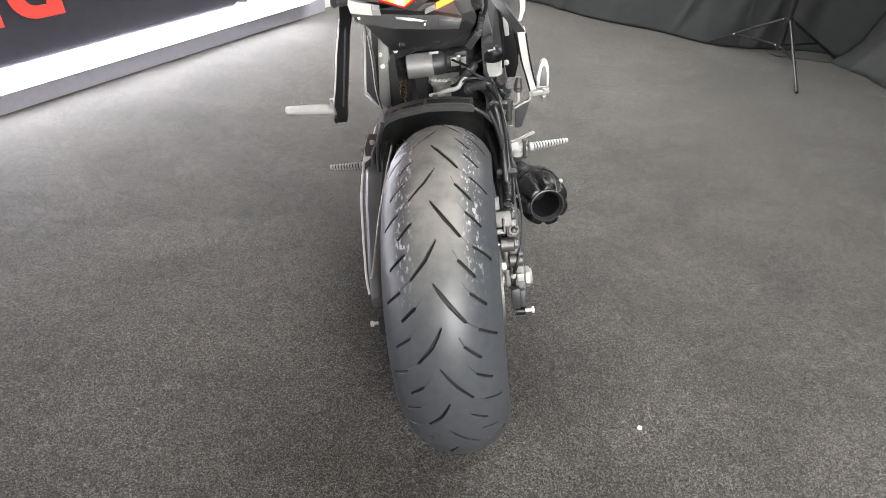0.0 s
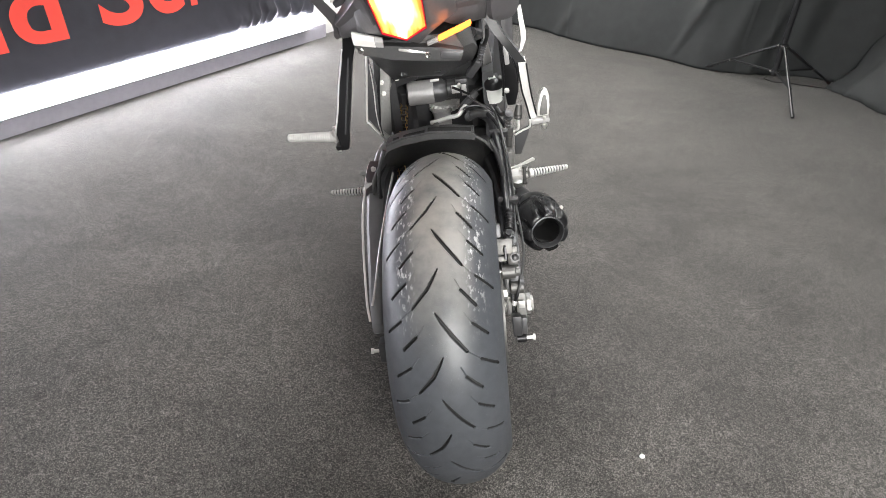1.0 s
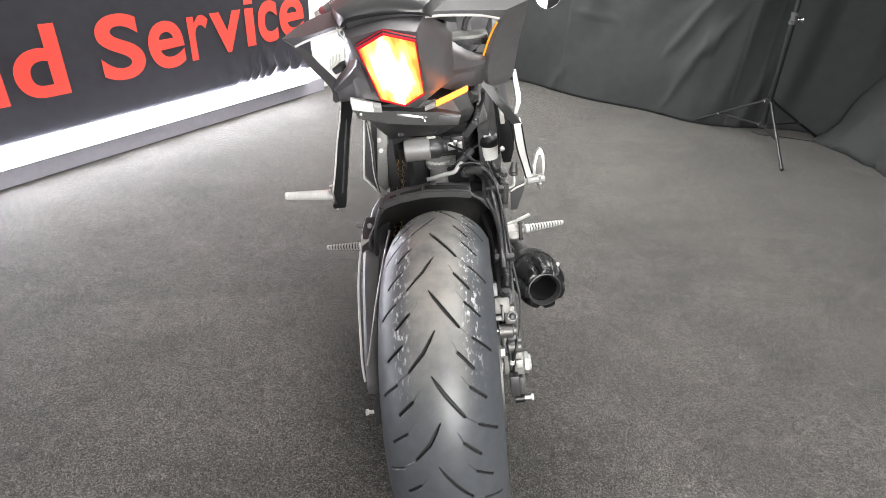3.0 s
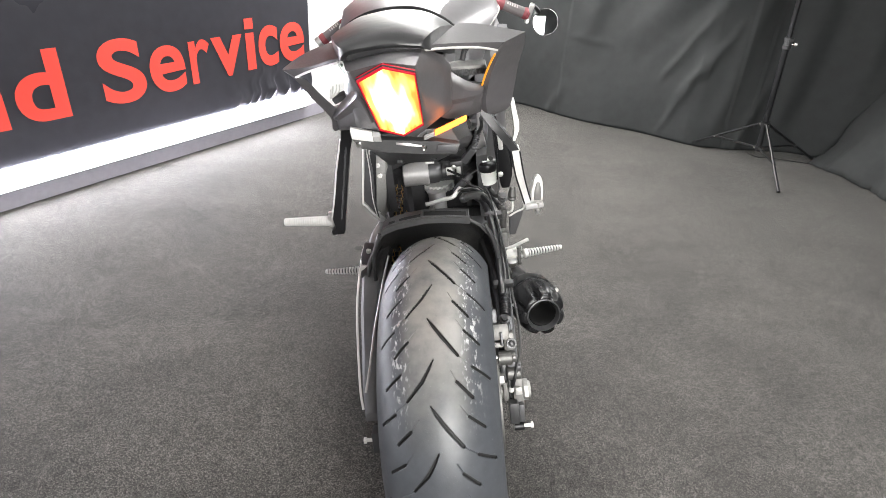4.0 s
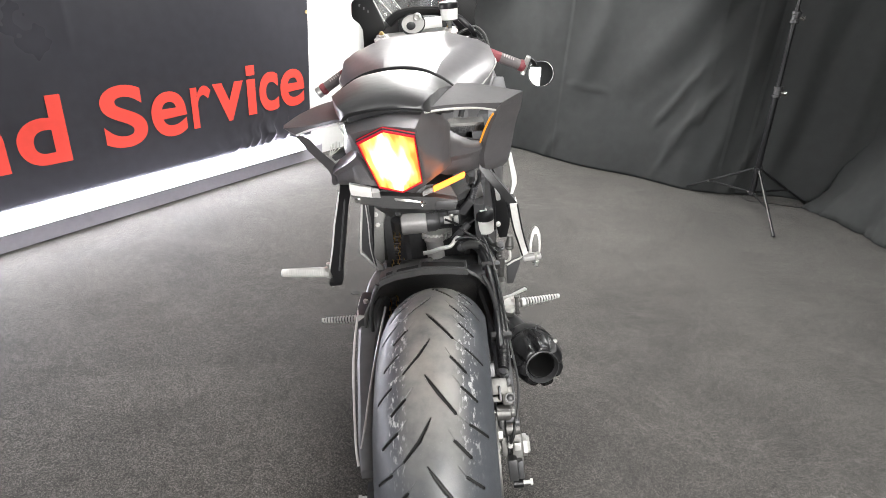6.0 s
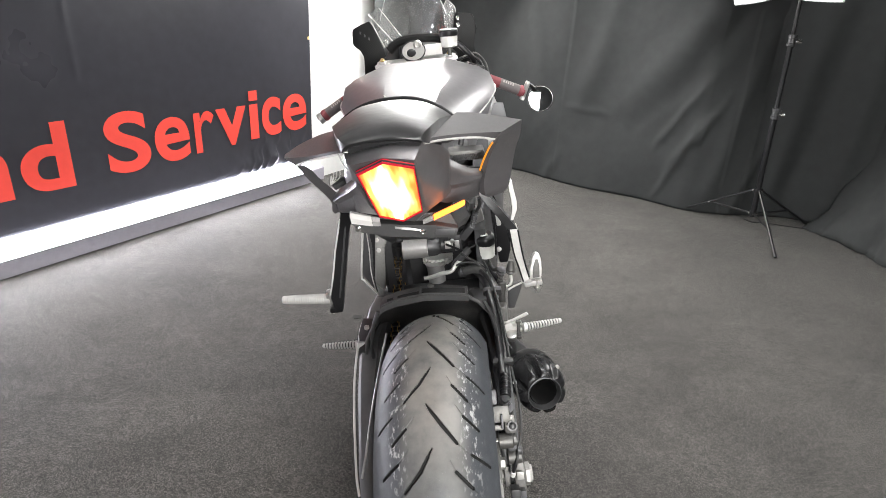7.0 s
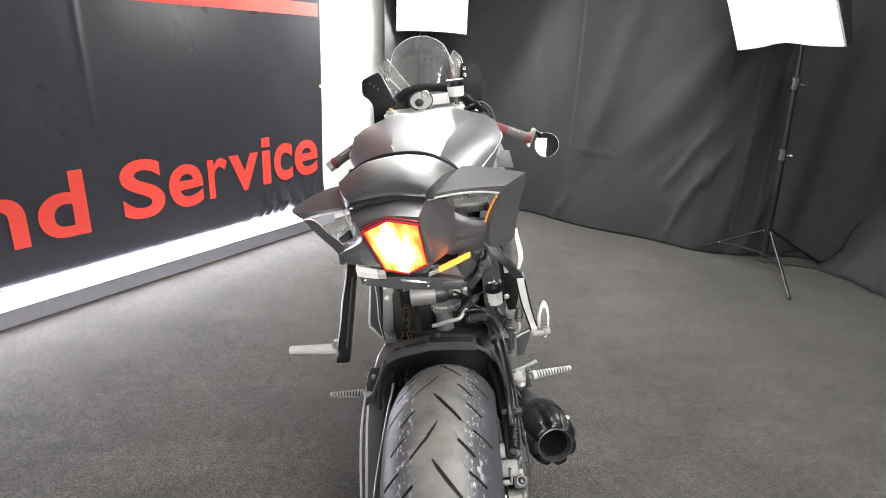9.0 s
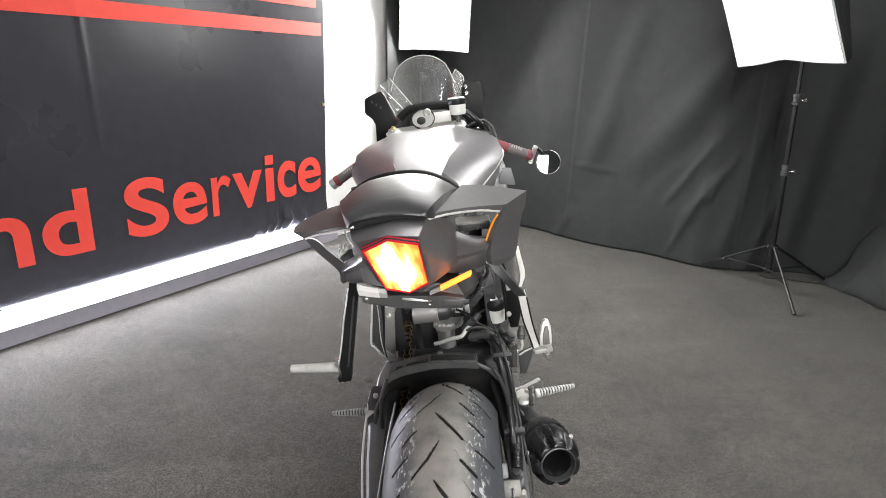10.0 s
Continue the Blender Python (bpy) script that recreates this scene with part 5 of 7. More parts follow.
hose("heel_guard_edge", [(0.199, 0.397, 0.520), (0.198, 0.397, 0.503), (0.180, 0.397, 0.495), (0.164, 0.397, 0.486)], 0.0022, PALE, per=4)
bm = bmesh.new()
prism(bm, [(-0.150, 0.43, 0.520), (-0.132, 0.43, 0.500), (-0.122, 0.45, 0.43), (-0.131, 0.45, 0.40), (-0.146, 0.44, 0.46)], (0, 0.012, 0), 0.003)
part("frame_plate", bm, PALE, bike)
# pale subframe panel and dark inner panels on the brake side
bm = bmesh.new()
loft(bm, [[(0.104, y - 0.01, z), (0.110 + w, y, z + 0.002), (0.112 + w, y + 0.02, z + 0.002), (0.106, y + 0.02, z)] for y, z, w in ((0.30, 0.79, -0.002), (0.34, 0.74, 0.000), (0.40, 0.69, 0.006), (0.46, 0.645, 0.014), (0.51, 0.61, 0.020))])
part("subframe_panel", bm, GREY_ANO, bike, "silver subframe panel", angle=50)
bm = bmesh.new()
prism(bm, [(0.134, 0.37, 0.735), (0.150, 0.37, 0.70), (0.176, 0.37, 0.64), (0.174, 0.37, 0.60), (0.166, 0.37, 0.57), (0.148, 0.37, 0.57), (0.141, 0.37, 0.62)], (0, 0.03, 0), 0.004)
sp = part("side_panel", bm, BLACK_METAL, bike, "black side panel with bright bosses")
block("boss", (0.150, 0.362, 0.684), (0.010, 0.006, 0.040), PALE, (0, -4, 0), 0.003, sp)
cyl("boss", (0.1475, 0.368, 0.606), (0, -1, 0.1), [(0, 0.006), (0.002, 0.006), (0.003, 0.004)], PALE, sp, 14)
hose("wiring", [(0.136, 0.34, 0.730), (0.140, 0.345, 0.69), (0.1405, 0.35, 0.64), (0.139, 0.355, 0.60)], 0.0022)
hose("wiring", [(0.137, 0.30, 0.760), (0.150, 0.31, 0.72), (0.166, 0.33, 0.67), (0.171, 0.345, 0.63)], 0.0020)
for x, y, z in ((-0.128, 0.434, 0.632), (-0.127, 0.434, 0.606), (-0.094, 0.45, 0.632)):
    bm = bmesh.new()
    bolt(bm, (x, y, z), (0, -1, 0.2), 0.0045, 0.006)
    part("frame_bolt", bm, BRIGHT, bike)

# rear brake fluid cup and hoses
cyl("brake_fluid_cup", (0.1235, 0.478, 0.543), (0.02, -0.1, 1), [(0, 0.014), (0.002, 0.0215), (0.008, 0.0210), (0.009, 0.0220), (0.036, 0.0225), (0.038, 0.019)], CUP, n=28, label="white translucent brake fluid cup")
cyl("cup_cap", (0.1242, 0.475, 0.579), (0.02, -0.1, 1), [(0, 0.0235), (0.004, 0.0252), (0.016, 0.0252), (0.020, 0.023), (0.026, 0.016), (0.027, 0.006)], BLACK_GLOSS, n=28, label="black screw cap")
# small white block painting the highlight on top of the cap
block("cap_glint", (0.1215, 0.462, 0.6045), (0.018, 0.010, 0.003), CAP_HIGHLIGHT, (12, 0, 10), 0.001)
hose("cup_hose", [(0.122, 0.478, 0.545), (0.128, 0.465, 0.520), (0.140, 0.45, 0.500), (0.150, 0.44, 0.480)], 0.006)
hose("coolant_hose", [(0.045, 0.43, 0.548), (0.056, 0.42, 0.566), (0.068, 0.41, 0.580), (0.082, 0.42, 0.590)], 0.0085, DARK_ALLOY, "grey rubber hose")
hose("coolant_hose", [(0.058, 0.40, 0.540), (0.072, 0.39, 0.551), (0.092, 0.38, 0.556), (0.112, 0.37, 0.548), (0.124, 0.35, 0.525), (0.126, 0.30, 0.515)], 0.0095, GREY_HOSE, "dark grey rubber hose")
hose("hose_clamp", [(0.064, 0.395, 0.546), (0.068, 0.392, 0.549)], 0.0115, DARK_ALLOY)
hose("wiring", [(0.062, 0.40, 0.592), (0.080, 0.40, 0.575), (0.100, 0.40, 0.562), (0.118, 0.39, 0.548)], 0.0028)
hose("wiring", [(0.040, 0.41, 0.552), (0.060, 0.40, 0.566), (0.085, 0.40, 0.566), (0.108, 0.39, 0.555)], 0.0022, DARK_ALLOY)
hose("wiring", [(0.030, 0.44, 0.60), (0.052, 0.43, 0.592), (0.070, 0.42, 0.588), (0.098, 0.42, 0.60)], 0.0028)
hose("brake_pipe", [(0.128, 0.45, 0.535), (0.136, 0.43, 0.528), (0.146, 0.42, 0.532)], 0.0055, GREY_HOSE)
cyl("brake_pipe_bolt", (0.152, 0.42, 0.522), (0.1, -0.5, 0.85), [(0, 0.011), (0.004, 0.011), (0.005, 0.007), (0.010, 0.007), (0.0105, 0.0095), (0.014, 0.0095), (0.015, 0.005)], DARK_ALLOY, n=10)
cyl("brake_pipe_bolt", (0.149, 0.42, 0.500), (0.1, -0.5, 0.85), [(0, 0.008), (0.010, 0.008), (0.011, 0.005), (0.016, 0.005)], ALLOY, n=6)
cyl("master_cylinder", (0.150, 0.42, 0.445), (0.05, -0.1, 1), [(0, 0.008), (0.03, 0.008), (0.032, 0.0095), (0.055, 0.0095)], ALLOY, n=16)
cyl("push_rod_spring", (0.175, 0.43, 0.512), (0.1, 0, 1), [(0, 0.009), (0.004, 0.011), (0.008, 0.0095), (0.012, 0.011), (0.016, 0.0095), (0.020, 0.009), (0.034, 0.006)], ALLOY, n=16)
hose("push_rod", [(0.176, 0.43, 0.512), (0.175, 0.425, 0.492), (0.168, 0.42, 0.484), (0.160, 0.42, 0.484)], 0.0032, PALE)
# connector on a cable under the tail
hose("wiring", [(0.104, 0.16, 0.80), (0.106, 0.22, 0.765), (0.100, 0.27, 0.735)], 0.0035)
hose("corrugated_sleeve", [(0.101, 0.268, 0.742), (0.096, 0.27, 0.725), (0.090, 0.27, 0.708)], lambda t: 0.0062 + 0.001 * math.sin(t * 45), DARK_ALLOY, per=14)
bm = bmesh.new()
box(bm, (0.015, 0.018, 0.040), Matrix.Translation((0.0795, 0.275, 0.694)) @ pose(0, 0, 0, 20, 36, 0), 0.004)
part("cable_connector", bm, DARK_ALLOY, bike, "dark grey cable connector")


# -- tail unit --
def sym(half):
    """A closed ring from the points of the right half, top to bottom."""
    return [tuple(p) for p in half] + [(-p[0], p[1], p[2]) for p in half[::-1] if abs(p[0]) > 1e-6]


TC = -0.011     # the lamp sits a little off the middle of the cowl
# rings from the lamp's rim outwards and forwards: top, upper right, right, lower right, bottom, lower left, left, upper left
cowl_rings = [[(-0.010, -0.200, 0.976), (0.018, -0.184, 0.964), (0.016, -0.138, 0.925), (0.014, -0.090, 0.885), (-0.015, -0.064, 0.864), (-0.040, -0.088, 0.884), (-0.041, -0.135, 0.923), (-0.040, -0.182, 0.962)],
              [(-0.010, -0.208, 0.982), (0.021, -0.192, 0.972), (0.021, -0.136, 0.926), (0.019, -0.086, 0.880), (-0.015, -0.056, 0.856), (-0.044, -0.084, 0.878), (-0.046, -0.132, 0.924), (-0.050, -0.190, 0.973)],
              [(-0.011, -0.186, 0.9825), (0.025, -0.172, 0.976), (0.034, -0.110, 0.936), (0.030, -0.066, 0.874), (-0.008, -0.046, 0.850), (-0.056, -0.064, 0.872), (-0.062, -0.100, 0.920), (-0.056, -0.176, 0.972)],
              [(-0.012, -0.140, 0.980), (0.030, -0.136, 0.980), (0.050, -0.075, 0.942), (0.044, -0.040, 0.872), (0.0, -0.034, 0.842), (-0.072, -0.040, 0.866), (-0.080, -0.060, 0.915), (-0.064, -0.136, 0.975)],
              [(-0.010, -0.080, 0.958), (0.050, -0.070, 0.956), (0.060, -0.030, 0.936), (0.056, -0.010, 0.872), (0.0, -0.005, 0.836), (-0.084, -0.010, 0.860), (-0.092, -0.010, 0.908), (-0.076, -0.070, 0.954)],
              [(-0.008, 0.060, 0.955), (0.054, 0.060, 0.945), (0.056, 0.080, 0.900), (0.060, 0.080, 0.850), (0.0, 0.080, 0.815), (-0.095, 0.080, 0.845), (-0.104, 0.080, 0.900), (-0.092, 0.060, 0.950)],
              [(-0.008, 0.320, 0.900), (0.070, 0.320, 0.896), (0.080, 0.320, 0.850), (0.080, 0.320, 0.790), (0.0, 0.320, 0.770), (-0.104, 0.320, 0.790), (-0.116, 0.320, 0.850), (-0.094, 0.320, 0.896)]]
bm = bmesh.new()
loft(bm, cowl_rings)
bmesh.ops.subdivide_edges(bm, edges=bm.edges[:], cuts=3, use_grid_fill=True, smooth=0.18)
cowl = part("tail_cowl", bm, TAILP, bike, "satin graphite tail cowl", angle=62)

# lamp: a tilted hexagon, top overhanging
lampc = Vector((TC, -0.1416, 0.9234))
ux, uy = Vector((1, 0, 0)), Vector((0, -0.764, 0.645)).normalized()
un = Vector((0, -0.645, -0.764)).normalized()
hexa = [(-0.0335, 0.0635), (-0.0008, 0.0875), (0.0312, 0.0663), (0.0278, -0.0730), (-0.0016, -0.1030), (-0.0306, -0.0760)]


def lamp_ring(k, lift, shrink=0.0):
    out = []
    for x, y in hexa:
        d = Vector((x, y))
        d = d * k - d.normalized() * shrink
        out.append(lampc + ux * d.x + uy * d.y + un * lift)
    return out


bm = bmesh.new()
loft(bm, [lamp_ring(1.0, 0.000, -0.0010), lamp_ring(1.0, 0.001, -0.0016), lamp_ring(1.0, 0.002, -0.001), lamp_ring(1.0, 0.0015, 0.0004), lamp_ring(1.0, -0.003, 0.0004)])
lamp = part("tail_light", bm, BLACK_GLOSS, bike, "black surround of the lit tail light", angle=20)
bm = bmesh.new()
loft(bm, [lamp_ring(1.0, -0.002), lamp_ring(1.0, 0.0022), lamp_ring(1.0, 0.0030, 0.0008), lamp_ring(1.0, 0.0030, 0.0034), lamp_ring(1.0, 0.0005, 0.0040)], cap=False)
part("red_edge", bm, RED_RIM, lamp, "glowing red rim of the lens", angle=20)
bm = bmesh.new()
rings = []
for k, lift in ((1.0, 0.0015), (0.9, 0.0030), (0.6, 0.0042), (0.3, 0.0045)):
    rings.append(lamp_ring(k, lift, 0.0040 if k == 1.0 else 0.002))
loft(bm, rings)
part("lens", bm, LENS, lamp, "glowing yellow-white lens", angle=60)

# seat pad on the tail: rows from its rear edge to its front edge
def pad_section(y, w, zt, zb, crown):
    ring = []
    for k in range(17):
        t = k / 16 * 2 - 1
        ring.append((w * t, y - 0.010 * (t * t), zt - crown * abs(t) ** 2.6))
    for k in range(16, -1, -1):
        t = k / 16 * 2 - 1
        ring.append((w * t * 0.97, y - 0.010 * (t * t), zb - crown * 0.6 * abs(t) ** 2.2))
    return ring


bm = bmesh.new()
loft(bm, [pad_section(-0.148, 0.043, 0.992, 0.989, 0.003), pad_section(-0.145, 0.048, 0.998, 0.986, 0.005), pad_section(-0.125, 0.055, 1.004, 0.982, 0.009), pad_section(-0.08, 0.066, 1.008, 0.972, 0.014), pad_section(-0.03, 0.076, 1.010, 0.964, 0.022),
          pad_section(0.02, 0.083, 1.006, 0.958, 0.029), pad_section(0.036, 0.085, 1.001, 0.956, 0.031), pad_section(0.044, 0.083, 0.990, 0.956, 0.029)])
bmesh.ops.translate(bm, vec=(-0.0145, 0, 0), verts=bm.verts)
for v in bm.verts:
    v.co += Vector((0, 0, 0.0022 * noise.noise(v.co * 26)))
seat = part("seat_pad", bm, SEATV, bike, "black vinyl pillion seat pad", angle=50)
bm = bmesh.new()
tube(bm, [(-0.0145 + 0.086 * t, 0.036 - 0.012 * t * t, 1.005 - 0.033 * abs(t) ** 2.6) for t in [k / 12 - 1 for k in range(25)]], 0.0032, 8, straight=True)
part("piping", bm, BLACK_GLOSS, seat, "raised black seam")
bm = bmesh.new()
loft(bm, [[(-0.0145 + w * t, y - 0.008 * t * t, z) for t in [k / 8 - 1 for k in range(17)]] + [(-0.0145 + w * t, y - 0.008 * t * t, z - 0.016) for t in [1 - k / 8 for k in range(17)]] for y, w, z in ((-0.136, 0.043, 0.987), (-0.10, 0.052, 0.984), (-0.03, 0.068, 0.972), (0.03, 0.076, 0.962))])
part("pad_base", bm, BLACK_GLOSS, seat, "black base under the pad")
bm = bmesh.new()
loft(bm, [sym([(0, y, zt), (w * 0.7, y, zt - 0.004), (w, y, zt - 0.03), (w * 0.9, y, zt - 0.06), (0, y, zt - 0.07)]) for y, w, zt in ((0.10, 0.045, 0.935), (0.20, 0.065, 0.905), (0.30, 0.10, 0.890), (0.42, 0.10, 0.90), (0.50, 0.08, 0.93))])
part("rider_seat", bm, SEATV, bike, "black vinyl rider seat", angle=60)

# side wings with open ducts
def wing(sx):
    def q(*p):
        return [(sx * a, b, c) for a, b, c in p]
    # corners of each cut: inner rear, outer rear, outer front, inner front; the flat arm, then the blade down to its foot
    if sx > 0:
        arm = [[(0.0324, -0.144, 0.978), (0.0324, -0.146, 0.9835), (0.076, 0.010, 0.9810), (0.076, 0.010, 0.974)],
               [(0.0607, -0.098, 0.969), (0.0607, -0.100, 0.9745), (0.100, 0.022, 0.9755), (0.100, 0.022, 0.968)],
               [(0.0976, -0.058, 0.958), (0.0976, -0.060, 0.9645), (0.125, 0.031, 0.968), (0.125, 0.031, 0.960)],
               [(0.122, -0.040, 0.949), (0.131, -0.044, 0.9585), (0.1705, 0.044, 0.9535), (0.160, 0.044, 0.942)]]
        leaf = [[(0.119, -0.018, 0.938), (0.128, -0.024, 0.944), (0.168, 0.052, 0.930), (0.157, 0.056, 0.922)],
                [(0.108, 0.020, 0.904), (0.116, 0.012, 0.908), (0.161, 0.062, 0.907), (0.150, 0.070, 0.900)],
                [(0.100, 0.048, 0.866), (0.108, 0.040, 0.868), (0.1535, 0.082, 0.860), (0.143, 0.090, 0.855)],
                [(0.1005, 0.054, 0.848), (0.108, 0.048, 0.848), (0.150, 0.092, 0.840), (0.140, 0.098, 0.838)],
                [(0.106, 0.062, 0.838), (0.111, 0.058, 0.837), (0.142, 0.098, 0.828), (0.135, 0.102, 0.830)],
                [(0.116, 0.070, 0.832), (0.118, 0.068, 0.832), (0.130, 0.096, 0.825), (0.127, 0.098, 0.827)]]
    else:
        arm = [[(-0.0652, -0.130, 0.9725), (-0.0652, -0.132, 0.9775), (-0.0951, 0.0, 0.9765), (-0.0951, 0.0, 0.970)],
               [(-0.0788, -0.120, 0.970), (-0.0788, -0.122, 0.9755), (-0.1184, 0.010, 0.9710), (-0.1184, 0.010, 0.964)],
               [(-0.1202, -0.070, 0.955), (-0.1202, -0.072, 0.9610), (-0.152, 0.020, 0.9590), (-0.150, 0.020, 0.951)],
               [(-0.146, -0.042, 0.944), (-0.1628, -0.037, 0.9540), (-0.1800, 0.030, 0.9440), (-0.170, 0.032, 0.934)]]
        leaf = [[(-0.138, -0.020, 0.934), (-0.152, -0.022, 0.936), (-0.156, 0.022, 0.922), (-0.144, 0.022, 0.920)],
                [(-0.1282, 0.0, 0.909), (-0.1448, 0.0, 0.9095), (-0.149, 0.034, 0.897), (-0.134, 0.034, 0.896)],
                [(-0.1125, 0.040, 0.868), (-0.1293, 0.040, 0.8640), (-0.134, 0.068, 0.855), (-0.118, 0.070, 0.856)],
                [(-0.1135, 0.056, 0.848), (-0.1325, 0.055, 0.842), (-0.136, 0.078, 0.838), (-0.120, 0.080, 0.840)],
                [(-0.1165, 0.062, 0.8385), (-0.1300, 0.061, 0.8345), (-0.133, 0.078, 0.832), (-0.121, 0.080, 0.834)]]

    def ease(rows):
        cols = [catmull([r[k] for r in rows], 3) for k in range(4)]
        return [[c[i] for c in cols] for i in range(len(cols[0]))]
    secs = ease(arm) + ease(arm[-1:] + leaf)[1:]
    bm = bmesh.new()
    loft(bm, secs)
    bmesh.ops.bevel(bm, geom=[e for e in bm.edges if len(e.link_faces) == 2 and e.calc_face_angle(0) > 0.5], offset=0.0022, segments=2, affect="EDGES")
    w = part("tail_wing", bm, WINGP, bike, "matt graphite hollow tail wing", angle=30)
    bm = bmesh.new()
    tube(bm, [r[0] for r in ease(arm)], 0.0016, 8, straight=True)
    part("wing_lip", bm, PALE, w, "thin pale edge")
    if sx > 0:
        bm = bmesh.new()
        tube(bm, [(0.1195, -0.030, 0.942), (0.1150, -0.010, 0.929), (0.1075, 0.012, 0.907), (0.1015, 0.034, 0.884)], 0.0014, 6)
        part("light_guide", bm, AMBER_EDGE, w, "thin amber-lit edge")
    if sx > 0:
        # ribbed panel seen through the duct, with a dark frame above and a pale lip below
        bm = bmesh.new()
        prism(bm, [(0.058, 0.060, 0.913), (0.112, 0.060, 0.911), (0.115, 0.060, 0.897), (0.062, 0.060, 0.899)], (0, 0.012, 0.006), 0.002)
        d = part("duct_panel", bm, ALLOY, w, "ribbed grey panel inside the duct")
        for k in range(19):
            bm = bmesh.new()
            a = k / 18
            tube(bm, [(0.062 + 0.048 * a, 0.058, 0.9080 - 0.001 * a), (0.064 + 0.048 * a, 0.058, 0.8985 - 0.001 * a)], 0.0009, 6, straight=True)
            part("rib", bm, DARK_ALLOY, d)
        bm = bmesh.new()
        tube(bm, [(0.078, 0.075, 0.918), (0.084, 0.080, 0.932), (0.100, 0.085, 0.942), (0.116, 0.090, 0.944)], 0.0045, 8)
        part("duct_frame", bm, PLASTIC, w, "black frame inside the duct")
        bm = bmesh.new()
        tube(bm, [(0.060, 0.050, 0.908), (0.064, 0.048, 0.896), (0.080, 0.048, 0.892), (0.098, 0.050, 0.888), (0.108, 0.060, 0.884)], 0.0014, 8)
        part("duct_lip", bm, DARK_ALLOY, w, "thin pale lip")
    else:
        bm = bmesh.new()
        prism(bm, [(-0.110, -0.020, 0.903), (-0.098, -0.020, 0.907), (-0.074, -0.020, 0.914), (-0.071, -0.020, 0.908), (-0.090, -0.020, 0.902), (-0.106, -0.020, 0.896)], (0, 0.010, 0.004), 0.002)
        d = part("duct_vane", bm, DARK_ALLOY, w, "dark vane with thin pale blades")
        for p in [(-0.108, -0.020, 0.918), (-0.104, -0.020, 0.922), (-0.099, -0.020, 0.924), (-0.095, -0.020, 0.923)]:
            bm = bmesh.new()
            tube(bm, [(-0.111, -0.020, 0.905), (p[0] - 0.003, p[1] + 0.002, p[2] - 0.010), p], 0.0009, 6)
            part("vane_blade", bm, PALE, d)
        bm = bmesh.new()
        tube(bm, [(-0.068, -0.150, 0.978), (-0.061, -0.170, 0.972), (-0.0535, -0.188, 0.968)], 0.0010, 6)
        part("cowl_edge", bm, GREY_ANO, w, "thin pale edge")
    bm = bmesh.new()
    loft(bm, [q((0.044, -0.015, 0.874), (0.046, -0.012, 0.880), (0.046, 0.0, 0.872)), q((0.072, 0.018, 0.874), (0.073, 0.020, 0.879), (0.072, 0.032, 0.868)), q((0.101, 0.046, 0.873), (0.101, 0.047, 0.876), (0.100, 0.054, 0.867))])
    part("cowl_fin", bm, WINGP, w)
    bm = bmesh.new()
    loft(bm, [q((0.058, 0.03, 0.862), (0.060, 0.03, 0.872), (0.066, 0.09, 0.875), (0.066, 0.09, 0.850)), q((0.080, 0.06, 0.862), (0.080, 0.06, 0.870), (0.090, 0.11, 0.872), (0.090, 0.11, 0.850)),
              q((0.100, 0.085, 0.860), (0.100, 0.085, 0.866), (0.114, 0.13, 0.862), (0.114, 0.13, 0.848))])
    part("wing_web", bm, PLASTIC, w)
    if sx > 0:
        # side of the cowl: swells out to a fin towards the blade, then tucks under
        rows = [[(0.046, -0.040, 0.940), (0.0648, 0.0, 0.9125), (0.087, 0.020, 0.895), (0.1056, 0.036, 0.8850)],
                [(0.0400, -0.046, 0.915), (0.060, -0.012, 0.899), (0.085, 0.012, 0.886), (0.1040, 0.030, 0.8805)],
                [(0.0330, -0.040, 0.893), (0.0520, -0.016, 0.886), (0.0815, 0.010, 0.8805), (0.1020, 0.028, 0.8790)],
                [(0.0320, -0.028, 0.885), (0.0500, -0.002, 0.876), (0.0790, 0.020, 0.8720), (0.1000, 0.036, 0.8700)],
                [(0.0300, -0.024, 0.868), (0.0480, 0.004, 0.8530), (0.0770, 0.026, 0.8480), (0.0970, 0.046, 0.8460)]]
        bm = bmesh.new()
        loft(bm, [catmull(r, 5) for r in rows], cap=False, closed=False)
        s = part("cowl_side", bm, WINGP, w, "graphite side of the cowl with a sharp fin", angle=28)
        s.modifiers.new("thickness", "SOLIDIFY").thickness = 0.003
    else:
        # root of the wing: runs from the lamp's rim out to the blade's foot
        rows = [[(-0.0500, -0.145, 0.9480), (-0.0781, -0.060, 0.9160), (-0.1040, 0.010, 0.8880), (-0.1220, 0.044, 0.8680)],
                [(-0.0510, -0.138, 0.9360), (-0.0790, -0.062, 0.9050), (-0.1030, 0.002, 0.8800), (-0.1225, 0.040, 0.8620)],
                [(-0.0490, -0.125, 0.9230), (-0.0737, -0.046, 0.8950), (-0.0983, 0.012, 0.8720), (-0.1205, 0.048, 0.8560)],
                [(-0.0470, -0.105, 0.9050), (-0.0720, -0.036, 0.8800), (-0.0980, 0.018, 0.8600), (-0.1210, 0.052, 0.8450)],
                [(-0.0456, -0.088, 0.8873), (-0.0692, -0.026, 0.8652), (-0.0965, 0.024, 0.8475), (-0.1190, 0.060, 0.8380)]]
        bm = bmesh.new()
        loft(bm, [catmull(r, 5) for r in rows], cap=False, closed=False)
        s = part("cowl_side", bm, TAILP, w, "graphite wing root beside the lamp", angle=28)
        s.modifiers.new("thickness", "SOLIDIFY").thickness = 0.003
    return w


wing(1)
wing(-1)

